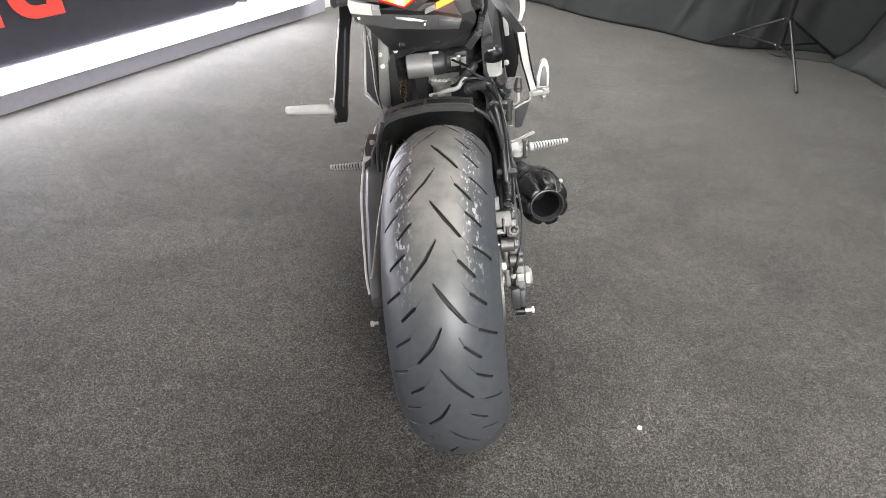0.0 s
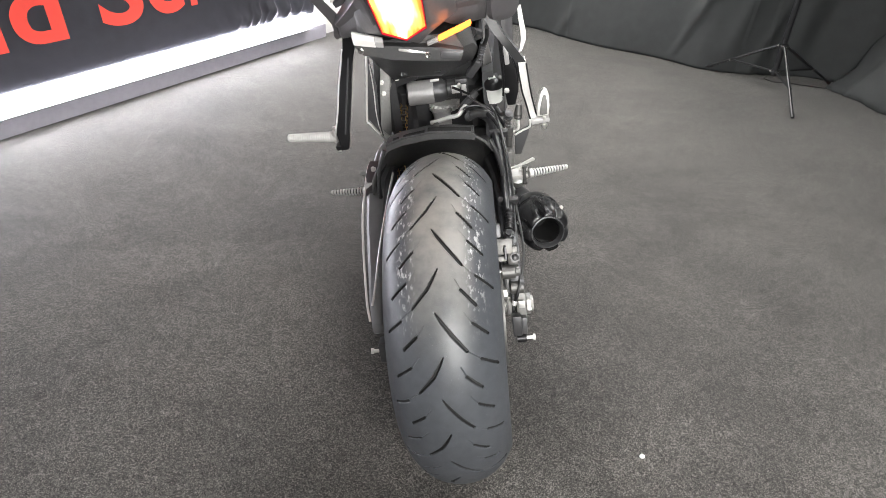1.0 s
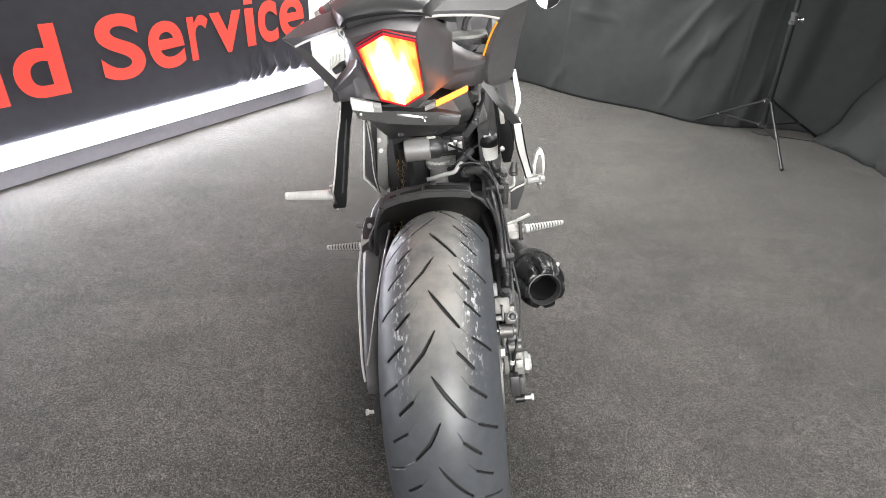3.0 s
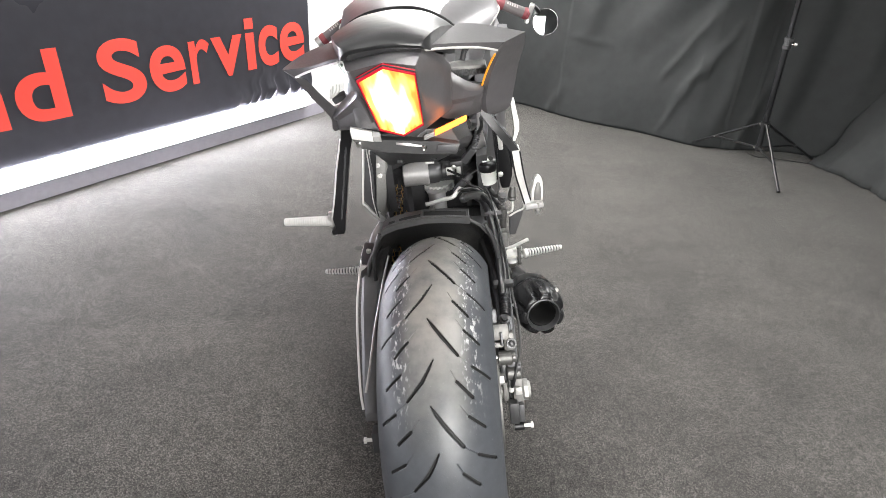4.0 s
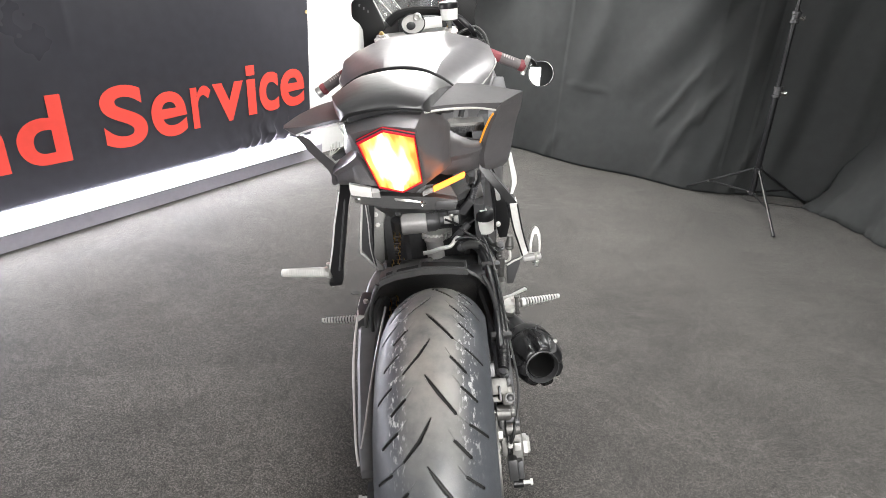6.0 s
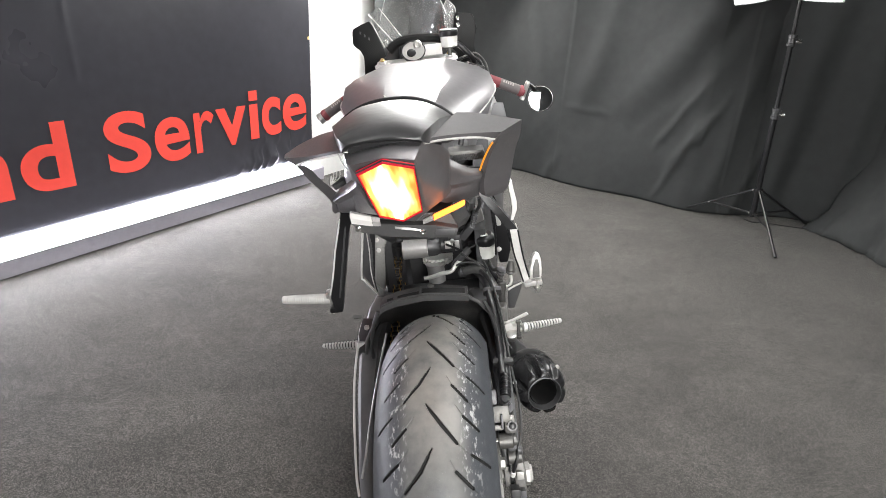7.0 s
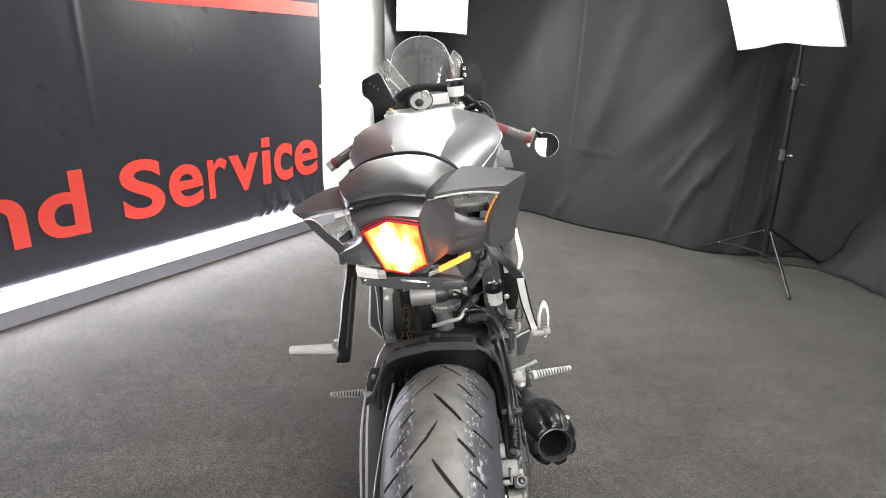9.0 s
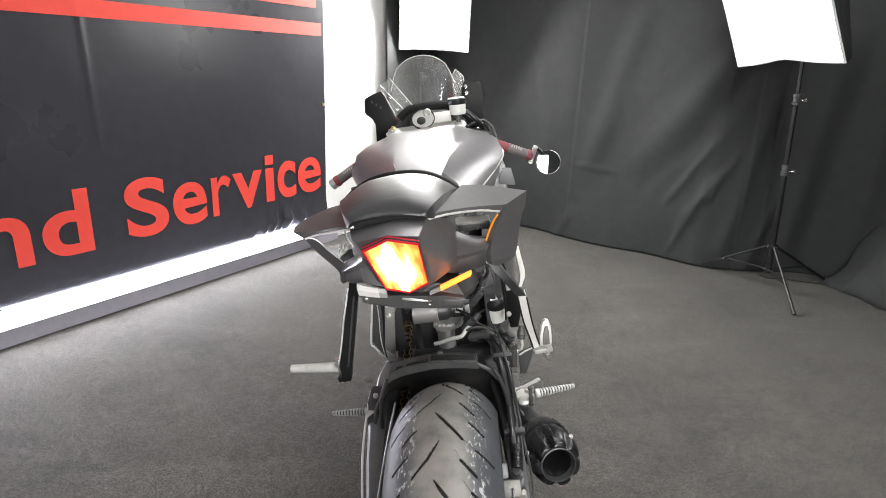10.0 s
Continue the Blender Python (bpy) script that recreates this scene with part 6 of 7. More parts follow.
# under-tail tray, plate stub, indicators
bm = bmesh.new()
loft(bm, [[(x0, y, z0), (x0 + 0.008, y, z0 - 0.012), (-0.040, y, zm + 0.004), (0.015, y, zm), (x1 - 0.008, y, z1 - 0.012), (x1, y, z1), (x1 - 0.01, y + 0.01, zt), (x0 + 0.01, y + 0.01, zt)]
          for y, x0, z0, zm, x1, z1, zt in ((-0.022, -0.084, 0.842, 0.822, 0.060, 0.826, 0.845), (0.04, -0.092, 0.822, 0.790, 0.076, 0.812, 0.845), (0.12, -0.094, 0.786, 0.752, 0.084, 0.784, 0.83), (0.20, -0.092, 0.742, 0.716, 0.088, 0.756, 0.80), (0.26, -0.084, 0.706, 0.692, 0.086, 0.728, 0.77), (0.40, -0.08, 0.70, 0.69, 0.08, 0.72, 0.75))])
tray = part("under_tray", bm, PLASTIC, bike, "black plastic under-tail tray", angle=25)
bm = bmesh.new()
prism(bm, [(-0.091, -0.032, 0.848), (-0.079, -0.032, 0.8325), (-0.040, -0.032, 0.8225), (0.015, -0.032, 0.8145), (0.056, -0.032, 0.8095), (0.062, -0.032, 0.824), (0.030, -0.032, 0.832), (-0.03, -0.032, 0.840)], (0, 0.014, 0.002), 0.002)
part("plate_bracket", bm, GRAINED, tray, "black stub of the plate bracket")
bm = bmesh.new()
prism(bm, [(0.030, -0.0335, 0.8275), (0.057, -0.0335, 0.8235), (0.0535, -0.0335, 0.8140), (0.027, -0.0335, 0.8180)], (0, 0.003, 0), 0.0008)
part("bracket_face", bm, DARK_ALLOY, tray, "smooth grey bracket face")
bm = bmesh.new()
prism(bm, [(-0.029, -0.0335, 0.8372), (-0.010, -0.0335, 0.8338), (0.008, -0.0335, 0.8280), (0.008, -0.0335, 0.8262), (-0.012, -0.0335, 0.8300), (-0.029, -0.0335, 0.8340)], (0, 0.002, 0.0), 0.0004)
part("bracket_slot", bm, BRIGHT, tray, "bright slot edge")
cyl("tray_bolt", (0.0105, -0.0325, 0.8245), (0, -1, -0.1), [(0, 0.0042), (0.001, 0.0042), (0.002, 0.0030), (0.0012, 0.0015)], CHROME, tray, 12)
cyl("tray_bolt", (-0.0815, -0.032, 0.840), (0, -1, -0.1), [(0, 0.0045), (0.002, 0.0045), (0.003, 0.0020)], CHROME, tray, 8)
for p in ((-0.047, 0.171, 0.7315), (0.014, 0.158, 0.7355)):
    cyl("tray_plug", p, (0, -0.5, -0.86), [(-0.004, 0.006), (0.002, 0.006), (0.003, 0.004)], PLASTIC, tray, 12)


def indicator(p0, p1, h0, h1, material, stub, label, lens_label):
    p0, p1 = Vector(p0), Vector(p1)
    d = p1 - p0

    def ring(t, h, back):
        c = p0 + d * t
        return [c + Vector((0, 0.003, -h)), c + Vector((0, -back, -h)), c + Vector((0, -back - 0.003, h * 0.15)), c + Vector((0, -back, h)), c + Vector((0, 0.003, h))]
    bm = bmesh.new()
    loft(bm, [ring(-0.34, h0 * 0.9, 0.0), ring(-0.02, h0, 0.002)])
    stem = part("indicator", bm, stub, bike, label, angle=25)
    bm = bmesh.new()
    loft(bm, [ring(0.0, h0, 0.003), ring(0.5, (h0 + h1) / 2, 0.004), ring(0.96, h1, 0.003), ring(1.0, h1 * 0.6, 0.0)])
    part("lens", bm, material, stem, lens_label, angle=25)


indicator((0.028, -0.030, 0.8440), (0.075, -0.018, 0.8575), 0.0036, 0.0034, AMBER, GREY_ANO, "slim indicator bar, lit amber", "lit amber lens")
indicator((-0.058, -0.042, 0.8530), (-0.090, -0.034, 0.8590), 0.0072, 0.0085, CLEAR_LENS, GREY_ANO, "slim indicator bar, unlit", "clear unlit lens")

# -- pillion pegs on their hangers --
def blade(name, pts, widths, thick, material, label="", parent=None):
    """A flat strut through pts with widths across x."""
    bm = bmesh.new()
    secs = []
    for (x, y, z), w in zip(pts, widths):
        secs.append([(x - w / 2, y - thick / 2, z), (x + w / 2, y - thick / 2, z), (x + w / 2, y + thick / 2, z + 0.002), (x - w / 2, y + thick / 2, z + 0.002)])
    loft(bm, secs)
    bmesh.ops.bevel(bm, geom=[e for e in bm.edges if len(e.link_faces) == 2 and e.calc_face_angle(0) > 0.9], offset=0.0025, segments=2, affect="EDGES")
    return part(name, bm, material, parent or bike, label)


hl = blade("pillion_hanger", [(-0.116, 0.12, 0.850), (-0.128, 0.135, 0.800), (-0.138, 0.14, 0.772), (-0.147, 0.14, 0.741), (-0.159, 0.14, 0.695), (-0.171, 0.14, 0.650), (-0.172, 0.14, 0.622)], (0.020, 0.020, 0.019, 0.021, 0.022, 0.023, 0.014), 0.020, BLACK_METAL, "black pillion peg hanger")
block("hanger_foot", (-0.178, 0.140, 0.623), (0.024, 0.020, 0.010), BLACK_METAL, (0, 0, 0), 0.003, hl)
# thin pale tube paints the highlight along the black hanger's edge
hose("hanger_highlight", [(-0.139, 0.128, 0.800), (-0.148, 0.128, 0.772), (-0.158, 0.128, 0.741), (-0.1595, 0.128, 0.735), (-0.1715, 0.128, 0.690), (-0.1825, 0.128, 0.656)], 0.0014, PALE, "", hl, 3)
hose("hanger_rib", [(-0.131, 0.129, 0.790), (-0.144, 0.129, 0.738), (-0.166, 0.129, 0.650)], 0.0016, DARK_ALLOY, "", hl, 3)


def peg(name, p0, p1, r0, r1, material, label, ribs=9, parent=None, low=0.78, core=None):
    """A tapered foot peg: a core with raised rings along it and a rounded tip."""
    d = Vector(p1) - Vector(p0)
    L = d.length
    bm = bmesh.new()
    lathe(bm, p0, d, [(0, r0 * 0.8), (0.002, r0), (L * 0.10, r0), (L * 0.11, r0 * low)], 18)
    ob = part(name, bm, material, parent or bike, label)
    bm = bmesh.new()
    lathe(bm, Vector(p0) + d * 0.92, d, [(0, r1 * low), (L * 0.01, r1), (L * 0.055, r1 * 0.95), (L * 0.075, r1 * 0.6), (L * 0.08, r1 * 0.2)], 18)
    part("tip", bm, material, ob)
    bm = bmesh.new()
    lathe(bm, Vector(p0) + d * 0.09, d, [(0, r0 * low), (L * 0.85, r1 * low)], 16)
    part("core", bm, core or material, ob)
    for k in range(ribs):
        a = 0.13 + 0.80 * k / ribs
        w = 0.80 / ribs * L
        r = r0 + (r1 - r0) * a
        bm = bmesh.new()
        lathe(bm, Vector(p0) + d * a, d, [(0, r * low * 0.98), (w * 0.12, r), (w * 0.50, r * 1.01), (w * 0.62, r * low * 0.98)], 16)
        part("ring", bm, material, ob)
    return ob


peg("pillion_peg", (-0.190, 0.160, 0.634), (-0.284, 0.165, 0.639), 0.0100, 0.0076, PALE, "pale alloy folded-out pillion peg", 17, low=0.94)
block("peg_clevis", (-0.189, 0.160, 0.636), (0.018, 0.018, 0.022), BRIGHT, (0, 0, 0), 0.004)
cyl("peg_pin", (-0.188, 0.150, 0.608), (0, 0, 1), [(0, 0.003), (0.004, 0.003), (0.0041, 0.0055), (0.009, 0.0055), (0.0091, 0.0035), (0.045, 0.0035), (0.0451, 0.0055), (0.049, 0.0055)], BRIGHT, n=10)
hr = blade("pillion_hanger", [(0.100, 0.19, 0.825), (0.1225, 0.18, 0.786), (0.142, 0.18, 0.758), (0.1605, 0.18, 0.730)], (0.017, 0.016, 0.017, 0.017), 0.018, BLACK_METAL, "black upper arm of the pillion hanger")
hr2 = blade("pillion_hanger", [(0.1605, 0.18, 0.733), (0.163, 0.18, 0.718), (0.1665, 0.18, 0.683), (0.173, 0.18, 0.652), (0.178, 0.18, 0.628), (0.181, 0.178, 0.617)], (0.017, 0.017, 0.016, 0.014, 0.013, 0.012), 0.016, PALE, "silver lower arm of the pillion hanger")
blade("hanger_plate", [(0.1600, 0.165, 0.8250), (0.1620, 0.165, 0.8050), (0.1650, 0.165, 0.7860), (0.1650, 0.165, 0.7710), (0.1590, 0.165, 0.7520)], (0.006, 0.008, 0.009, 0.008, 0.005), 0.008, PALE, "silver edge of the outer plate")
hose("hanger_rib", [(0.1535, 0.170, 0.731), (0.1595, 0.170, 0.683), (0.167, 0.170, 0.652), (0.174, 0.170, 0.622)], 0.0016, BLACK_METAL, "", hr2, 3)
hose("hanger_rib", [(0.1695, 0.170, 0.728), (0.1750, 0.170, 0.683), (0.1805, 0.170, 0.652), (0.1855, 0.170, 0.630)], 0.0014, BLACK_METAL, "", hr2, 3)
block("hanger_foot", (0.192, 0.170, 0.619), (0.034, 0.018, 0.010), GREY_ANO, (0, -4, 0), 0.003, hr2)
bm = bmesh.new()
prism(bm, [(0.1855, 0.168, 0.626), (0.188, 0.170, 0.646), (0.191, 0.172, 0.662), (0.1955, 0.173, 0.672), (0.2015, 0.174, 0.676), (0.2070, 0.174, 0.672), (0.2105, 0.173, 0.660), (0.2100, 0.171, 0.644), (0.2085, 0.168, 0.626)], (0, 0.012, 0), 0.003)
fold = part("pillion_peg", bm, PALE, bike, "pale alloy pillion peg folded up")
bm = bmesh.new()
prism(bm, [(0.1915, 0.166, 0.629), (0.194, 0.168, 0.650), (0.1985, 0.170, 0.664), (0.2035, 0.170, 0.664), (0.2055, 0.169, 0.652), (0.2045, 0.166, 0.629)], (0, 0.0035, 0), 0.001)
part("peg_face", bm, ALLOY, fold, "dark ribbed face")
cyl("peg_pin", (0.1985, 0.164, 0.602), (0, 0, 1), [(0, 0.003), (0.005, 0.003), (0.0051, 0.006), (0.010, 0.006), (0.0101, 0.0035), (0.024, 0.0035)], BRIGHT, n=10)

# -- rider pegs, brake side plate --
peg("rider_peg", (-0.205, 0.392, 0.382), (-0.298, 0.405, 0.380), 0.0105, 0.0058, PALE, "knurled alloy rider peg", 10, low=0.70, core=DARK_ALLOY)
peg("rider_peg", (0.190, 0.372, 0.395), (0.286, 0.394, 0.391), 0.0110, 0.0056, PALE, "knurled alloy rider peg", 11, low=0.70, core=DARK_ALLOY)
block("peg_bracket", (-0.180, 0.395, 0.386), (0.06, 0.02, 0.03), DARK_ALLOY, (0, 0, 0), 0.005)
rb = block("peg_bracket", (0.163, 0.368, 0.404), (0.038, 0.018, 0.030), PALE, (0, -4, 0), 0.005, label="silver alloy rider peg bracket")
block("bracket_ear", (0.176, 0.362, 0.414), (0.022, 0.014, 0.008), BRIGHT, (0, -8, 0), 0.002, rb)
block("bracket_ear", (0.176, 0.362, 0.396), (0.022, 0.014, 0.008), BRIGHT, (0, -8, 0), 0.002, rb)
cyl("peg_pin", (0.178, 0.352, 0.380), (0, 0, 1), [(0, 0.006), (0.006, 0.006), (0.0061, 0.004), (0.042, 0.004), (0.0421, 0.006), (0.047, 0.006)], ALLOY, rb, 10)
cyl("peg_spring", (0.160, 0.352, 0.380), (0, -0.3, 1), [(0, 0.011), (0.006, 0.013), (0.016, 0.013), (0.018, 0.010)], BRIGHT, rb, 16)
bm = bmesh.new()
prism(bm, [(0.142, 0.352, 0.416), (0.200, 0.360, 0.440), (0.205, 0.362, 0.434), (0.170, 0.356, 0.424), (0.142, 0.352, 0.424)], (0, 0.008, 0), 0.002)
part("heel_tab", bm, PALE, rb)
block("peg_plate", (0.148, 0.378, 0.42), (0.016, 0.03, 0.08), ALLOY, (0, 0, 0), 0.005)
hose("hook", [(0.150, 0.34, 0.378), (0.160, 0.325, 0.360), (0.170, 0.315, 0.345), (0.172, 0.312, 0.330), (0.164, 0.312, 0.332), (0.156, 0.318, 0.350)], 0.003, ALLOY)

# -- exhaust --
ex0, ex1 = Vector((0.179, 0.256, 0.3665)), Vector((0.198, 0.128, 0.390))
axis = (ex1 - ex0).normalized()
L = (ex1 - ex0).length
fr = frame_from(axis)


def ex_ring(d, r, flute=0.0, n=60):
    ring = []
    for k in range(n):
        a = 2 * math.pi * k / n
        rr = r * (1 - flute * (0.5 + 0.5 * math.cos(7 * a)) ** 5)
        ring.append(ex0 + fr @ Vector((rr * math.cos(a), rr * math.sin(a), d)))
    return ring


bm = bmesh.new()
loft(bm, [ex_ring(0, 0.030), ex_ring(0.008, 0.046), ex_ring(0.025, 0.052), ex_ring(L * 0.40, 0.0535), ex_ring(L * 0.42, 0.0515), ex_ring(L * 0.44, 0.0530, 0.02), ex_ring(L * 0.62, 0.0535, 0.10), ex_ring(L * 0.80, 0.0515, 0.19), ex_ring(L * 0.92, 0.0480, 0.26), ex_ring(L * 0.985, 0.0440, 0.24), ex_ring(L, 0.0400, 0.16), ex_ring(L, 0.0335), ex_ring(L - 0.010, 0.0310), ex_ring(L - 0.012, 0.0275), ex_ring(L - 0.09, 0.0270)])
muffler = part("exhaust", bm, MUFFLER, bike, "short black fluted exhaust end", angle=40)
bm = bmesh.new()
loft(bm, [ex_ring(L - 0.006, 0.0345), ex_ring(L + 0.0015, 0.0345), ex_ring(L + 0.002, 0.0325), ex_ring(L - 0.010, 0.0285)], cap=False)
part("outlet_ring", bm, DARK_ALLOY, muffler, "dark polished outlet ring")
bm = bmesh.new()
loft(bm, [ex_ring(L - 0.008, 0.0268), ex_ring(L - 0.05, 0.0255), ex_ring(L - 0.088, 0.024)], cap=False)
part("outlet_bore", bm, SOOT_SHADE_BLACK, muffler)
for a in (160, 40, 280):
    t = math.radians(a)
    p = ex0 + fr @ Vector((0.0525 * math.cos(t), 0.0525 * math.sin(t), L * 0.74))
    bm = bmesh.new()
    bolt(bm, p, fr @ Vector((math.cos(t), math.sin(t), 0.35)), 0.0038, 0.004)
    part("rivet", bm, PALE, muffler)
hose("exhaust_pipe", [ex0 + axis * 0.01, (0.15, 0.45, 0.30), (0.10, 0.58, 0.22), (0.04, 0.75, 0.17), (0.0, 0.92, 0.20)], 0.030, DARK_ALLOY)

# -- tank --
def tank_section(y, wt, zt, ws, zs, ww, zw, wl, zl, f):
    """Half of a cut, top to bottom; f: how far out the slanting crease lies between the top's edge and the shoulder."""
    mid = (wt + (ws - wt) * f, y, zt + (zs - zt) * f + 0.007)
    return sym([(0, y, zt + 0.004), (wt, y, zt), mid, (ws, y, zs), (ww, y, zw), (wl, y, zl), (0, y, zl - 0.01)])


TCX = -0.006
bm = bmesh.new()
secs = [tank_section(0.40, 0.045, 0.925, 0.075, 0.905, 0.095, 0.865, 0.085, 0.80, 0.05), tank_section(0.50, 0.060, 0.943, 0.105, 0.914, 0.125, 0.870, 0.11, 0.79, 0.10), tank_section(0.62, 0.068, 0.957, 0.160, 0.922, 0.174, 0.885, 0.14, 0.78, 0.28),
        tank_section(0.74, 0.077, 0.967, 0.188, 0.928, 0.203, 0.893, 0.16, 0.78, 0.52), tank_section(0.83, 0.084, 0.974, 0.198, 0.930, 0.212, 0.894, 0.17, 0.79, 0.72), tank_section(0.89, 0.088, 0.972, 0.194, 0.925, 0.208, 0.886, 0.17, 0.80, 0.84),
        tank_section(0.915, 0.082, 0.958, 0.160, 0.918, 0.185, 0.876, 0.16, 0.80, 0.84), tank_section(0.925, 0.06, 0.92, 0.12, 0.90, 0.14, 0.86, 0.12, 0.81, 0.84)]
loft(bm, [[(x + TCX, y, z) for x, y, z in s] for s in secs])
bmesh.ops.bevel(bm, geom=[e for e in bm.edges if len(e.link_faces) == 2 and e.calc_face_angle(0) > 0.10], offset=0.005, segments=3, affect="EDGES", clamp_overlap=True)
part("fuel_tank", bm, PAINT, bike, "satin graphite fuel tank with sharp facets", angle=40)
for sx in (-1, 1):
    bm = bmesh.new()
    tube(bm, [(TCX + sx * x, y, z) for x, y, z in ((0.128, 0.50, 0.866), (0.172, 0.62, 0.882), (0.203, 0.74, 0.891), (0.2115, 0.83, 0.894), (0.2075, 0.893, 0.888), (0.185, 0.920, 0.880))], 0.0019, 8)
    part("tank_seam", bm, GREY_ANO if sx < 0 else PALE, bike)

# -- cockpit --
clamp = block("top_clamp", (TCX, 0.985, 0.955), (0.24, 0.085, 0.024), BRIGHT, (10, 0, 0), 0.008, label="bright alloy top fork clamp")
cyl("ignition_ring", (TCX - 0.004, 0.952, 0.992), (0, -0.75, 0.66), [(0, 0.034), (0.006, 0.034), (0.008, 0.032), (0.0082, 0.029), (0.007, 0.028), (0.007, 0.0)], BRIGHT, n=36, label="round bright steering stem nut")
cyl("dial_rim", (TCX - 0.004, 0.9505, 0.9915), (0, -0.75, 0.66), [(0, 0.0335), (0.0075, 0.0355), (0.0095, 0.0355), (0.0095, 0.0325), (0.006, 0.032)], BLACK_METAL, n=36)
cyl("ignition_lock", (TCX - 0.010, 0.945, 0.989), (0, -0.75, 0.66), [(0, 0.013), (0.006, 0.013), (0.007, 0.010), (0.0075, 0.0)], BLACK_METAL, n=20)
bm = bmesh.new()
tube(bm, [(TCX + 0.010 + 0.0095 * math.cos(a), 0.955, 1.012 + 0.0095 * math.sin(a)) for a in [2 * math.pi * k / 20 for k in range(21)]], 0.0032, 8, straight=True)
part("cable_ring", bm, BRIGHT, bike, "small bright guide ring")
for sx in (-1, 1):
    cyl("fork_cap", (TCX + sx * 0.098, 0.968, 0.958), (0, -0.3, 1), [(0, 0.024), (0.008, 0.024), (0.010, 0.020), (0.012, 0.012), (0.018, 0.012), (0.020, 0.006)], PALE, n=6 if sx < 0 else 20)
    cyl("adjuster", (TCX + sx * 0.098, 0.964, 0.975), (0, -0.3, 1), [(0, 0.008), (0.005, 0.008), (0.006, 0.005), (0.009, 0.005)], BRASS, n=6, label="brass fork adjuster")
# gauge
bm = bmesh.new()
box(bm, (0.13, 0.03, 0.07), Matrix.Translation((TCX + 0.012, 1.09, 0.985)) @ pose(0, 0, 0, -50), 0.008)
gauge = part("instrument_panel", bm, PLASTIC, bike, "black instrument panel")
bm = bmesh.new()
box(bm, (0.066, 0.003, 0.034), Matrix.Translation((TCX + 0.046, 1.005, 0.990)) @ pose(0, 0, 0, -30), 0.001)
part("display", bm, CLEAR_LENS, gauge, "pale display glass")
# black hood over the gauges
bm = bmesh.new()
tube(bm, [(-0.089, 1.075, 0.995), (-0.060, 1.075, 1.016), (-0.018, 1.075, 1.023), (0.027, 1.075, 1.021), (0.071, 1.075, 1.014), (0.092, 1.075, 0.994)], 0.013, 10)
part("gauge_hood", bm, SOOT_SHADE_BLACK, bike, "matt black hood over the gauges")
# front brake fluid cup
cup = cyl("brake_fluid_cup", (0.094, 0.930, 0.997), (0.02, 0, 1), [(0, 0.015), (0.002, 0.0225), (0.026, 0.0245), (0.030, 0.0245)], CUP, n=28, label="white brake fluid cup")
cyl("cup_cap", (0.0945, 0.930, 1.027), (0.02, 0, 1), [(0, 0.0260), (0.002, 0.0272), (0.014, 0.0272), (0.018, 0.024), (0.019, 0.010)], BLACK_GLOSS, cup, 28, "black screw cap")
cyl("cup_stalk", (0.0935, 0.932, 0.975), (0, 0, 1), [(0, 0.006), (0.014, 0.006), (0.0141, 0.010), (0.028, 0.010)], ALLOY, cup, 12)
hose("brake_hose", [(0.098, 0.94, 1.00), (0.120, 0.95, 1.000), (0.145, 0.95, 0.975), (0.160, 0.96, 0.955), (0.165, 0.98, 0.93)], 0.008)
hose("clutch_cable", [(0.11, 0.95, 0.955), (0.145, 0.955, 0.965), (0.175, 0.96, 0.950), (0.188, 0.965, 0.915), (0.190, 0.97, 0.88)], 0.0045)
hose("brake_pipe", [(0.13, 0.945, 0.965), (0.165, 0.95, 0.972), (0.190, 0.955, 0.950), (0.200, 0.955, 0.920), (0.203, 0.955, 0.895)], 0.0025, ALLOY)
block("master_cylinder", (0.165, 0.962, 0.925), (0.05, 0.025, 0.03), BLACK_METAL, (0, 20, 0), 0.005)


# clip-on bars with grips
def bar(p0, p1, sx):
    p0, p1 = Vector(p0), Vector(p1)
    d = p1 - p0
    bm = bmesh.new()
    tube(bm, [p0, p1], 0.011, 14, straight=True)
    b = part("handlebar", bm, BLACK_METAL, bike, "black clip-on handlebar")
    bm = bmesh.new()
    lathe(bm, p0 + d * 0.40, d, [(0, 0.016), (0.002, 0.0190), (0.006, 0.0190), (0.008, 0.0146), (d.length * 0.22, 0.0146)], 24)
    part("grip", bm, RED_GRIP, b, "dark red rubber grip")
    bm = bmesh.new()
    lathe(bm, p0 + d * 0.62, d, [(0, 0.0150), (d.length * 0.30, 0.0150), (d.length * 0.31, 0.0135)], 24)
    part("grip", bm, GREY_GRIP, b, "grey rubber grip with small print")
    up = Vector((0, -0.72, 0.68))
    side = d.normalized()
    up = (up - side * up.dot(side)).normalized()
    bm = bmesh.new()
    for k in range(5):
        c = p0 + d * (0.66 + 0.035 * k) + up * 0.0151
        prism(bm, [c + side * a + up.cross(side) * b2 for a, b2 in ((-0.0018, -0.004), (0.0018, -0.004), (0.0018, 0.004), (-0.0018, 0.004))], up * 0.0006)
    tagged(part("grip_print", bm, PRINT, b, "pale unreadable print"), kind="stuff")
    bm = bmesh.new()
    lathe(bm, p1 - d * 0.085, d, [(0, 0.0155), (0.004, 0.017), (0.012, 0.017), (0.014, 0.0148), (d.length * 0.085, 0.0148)], 20)
    part("grip_end", bm, RED_GRIP, b)
    return b


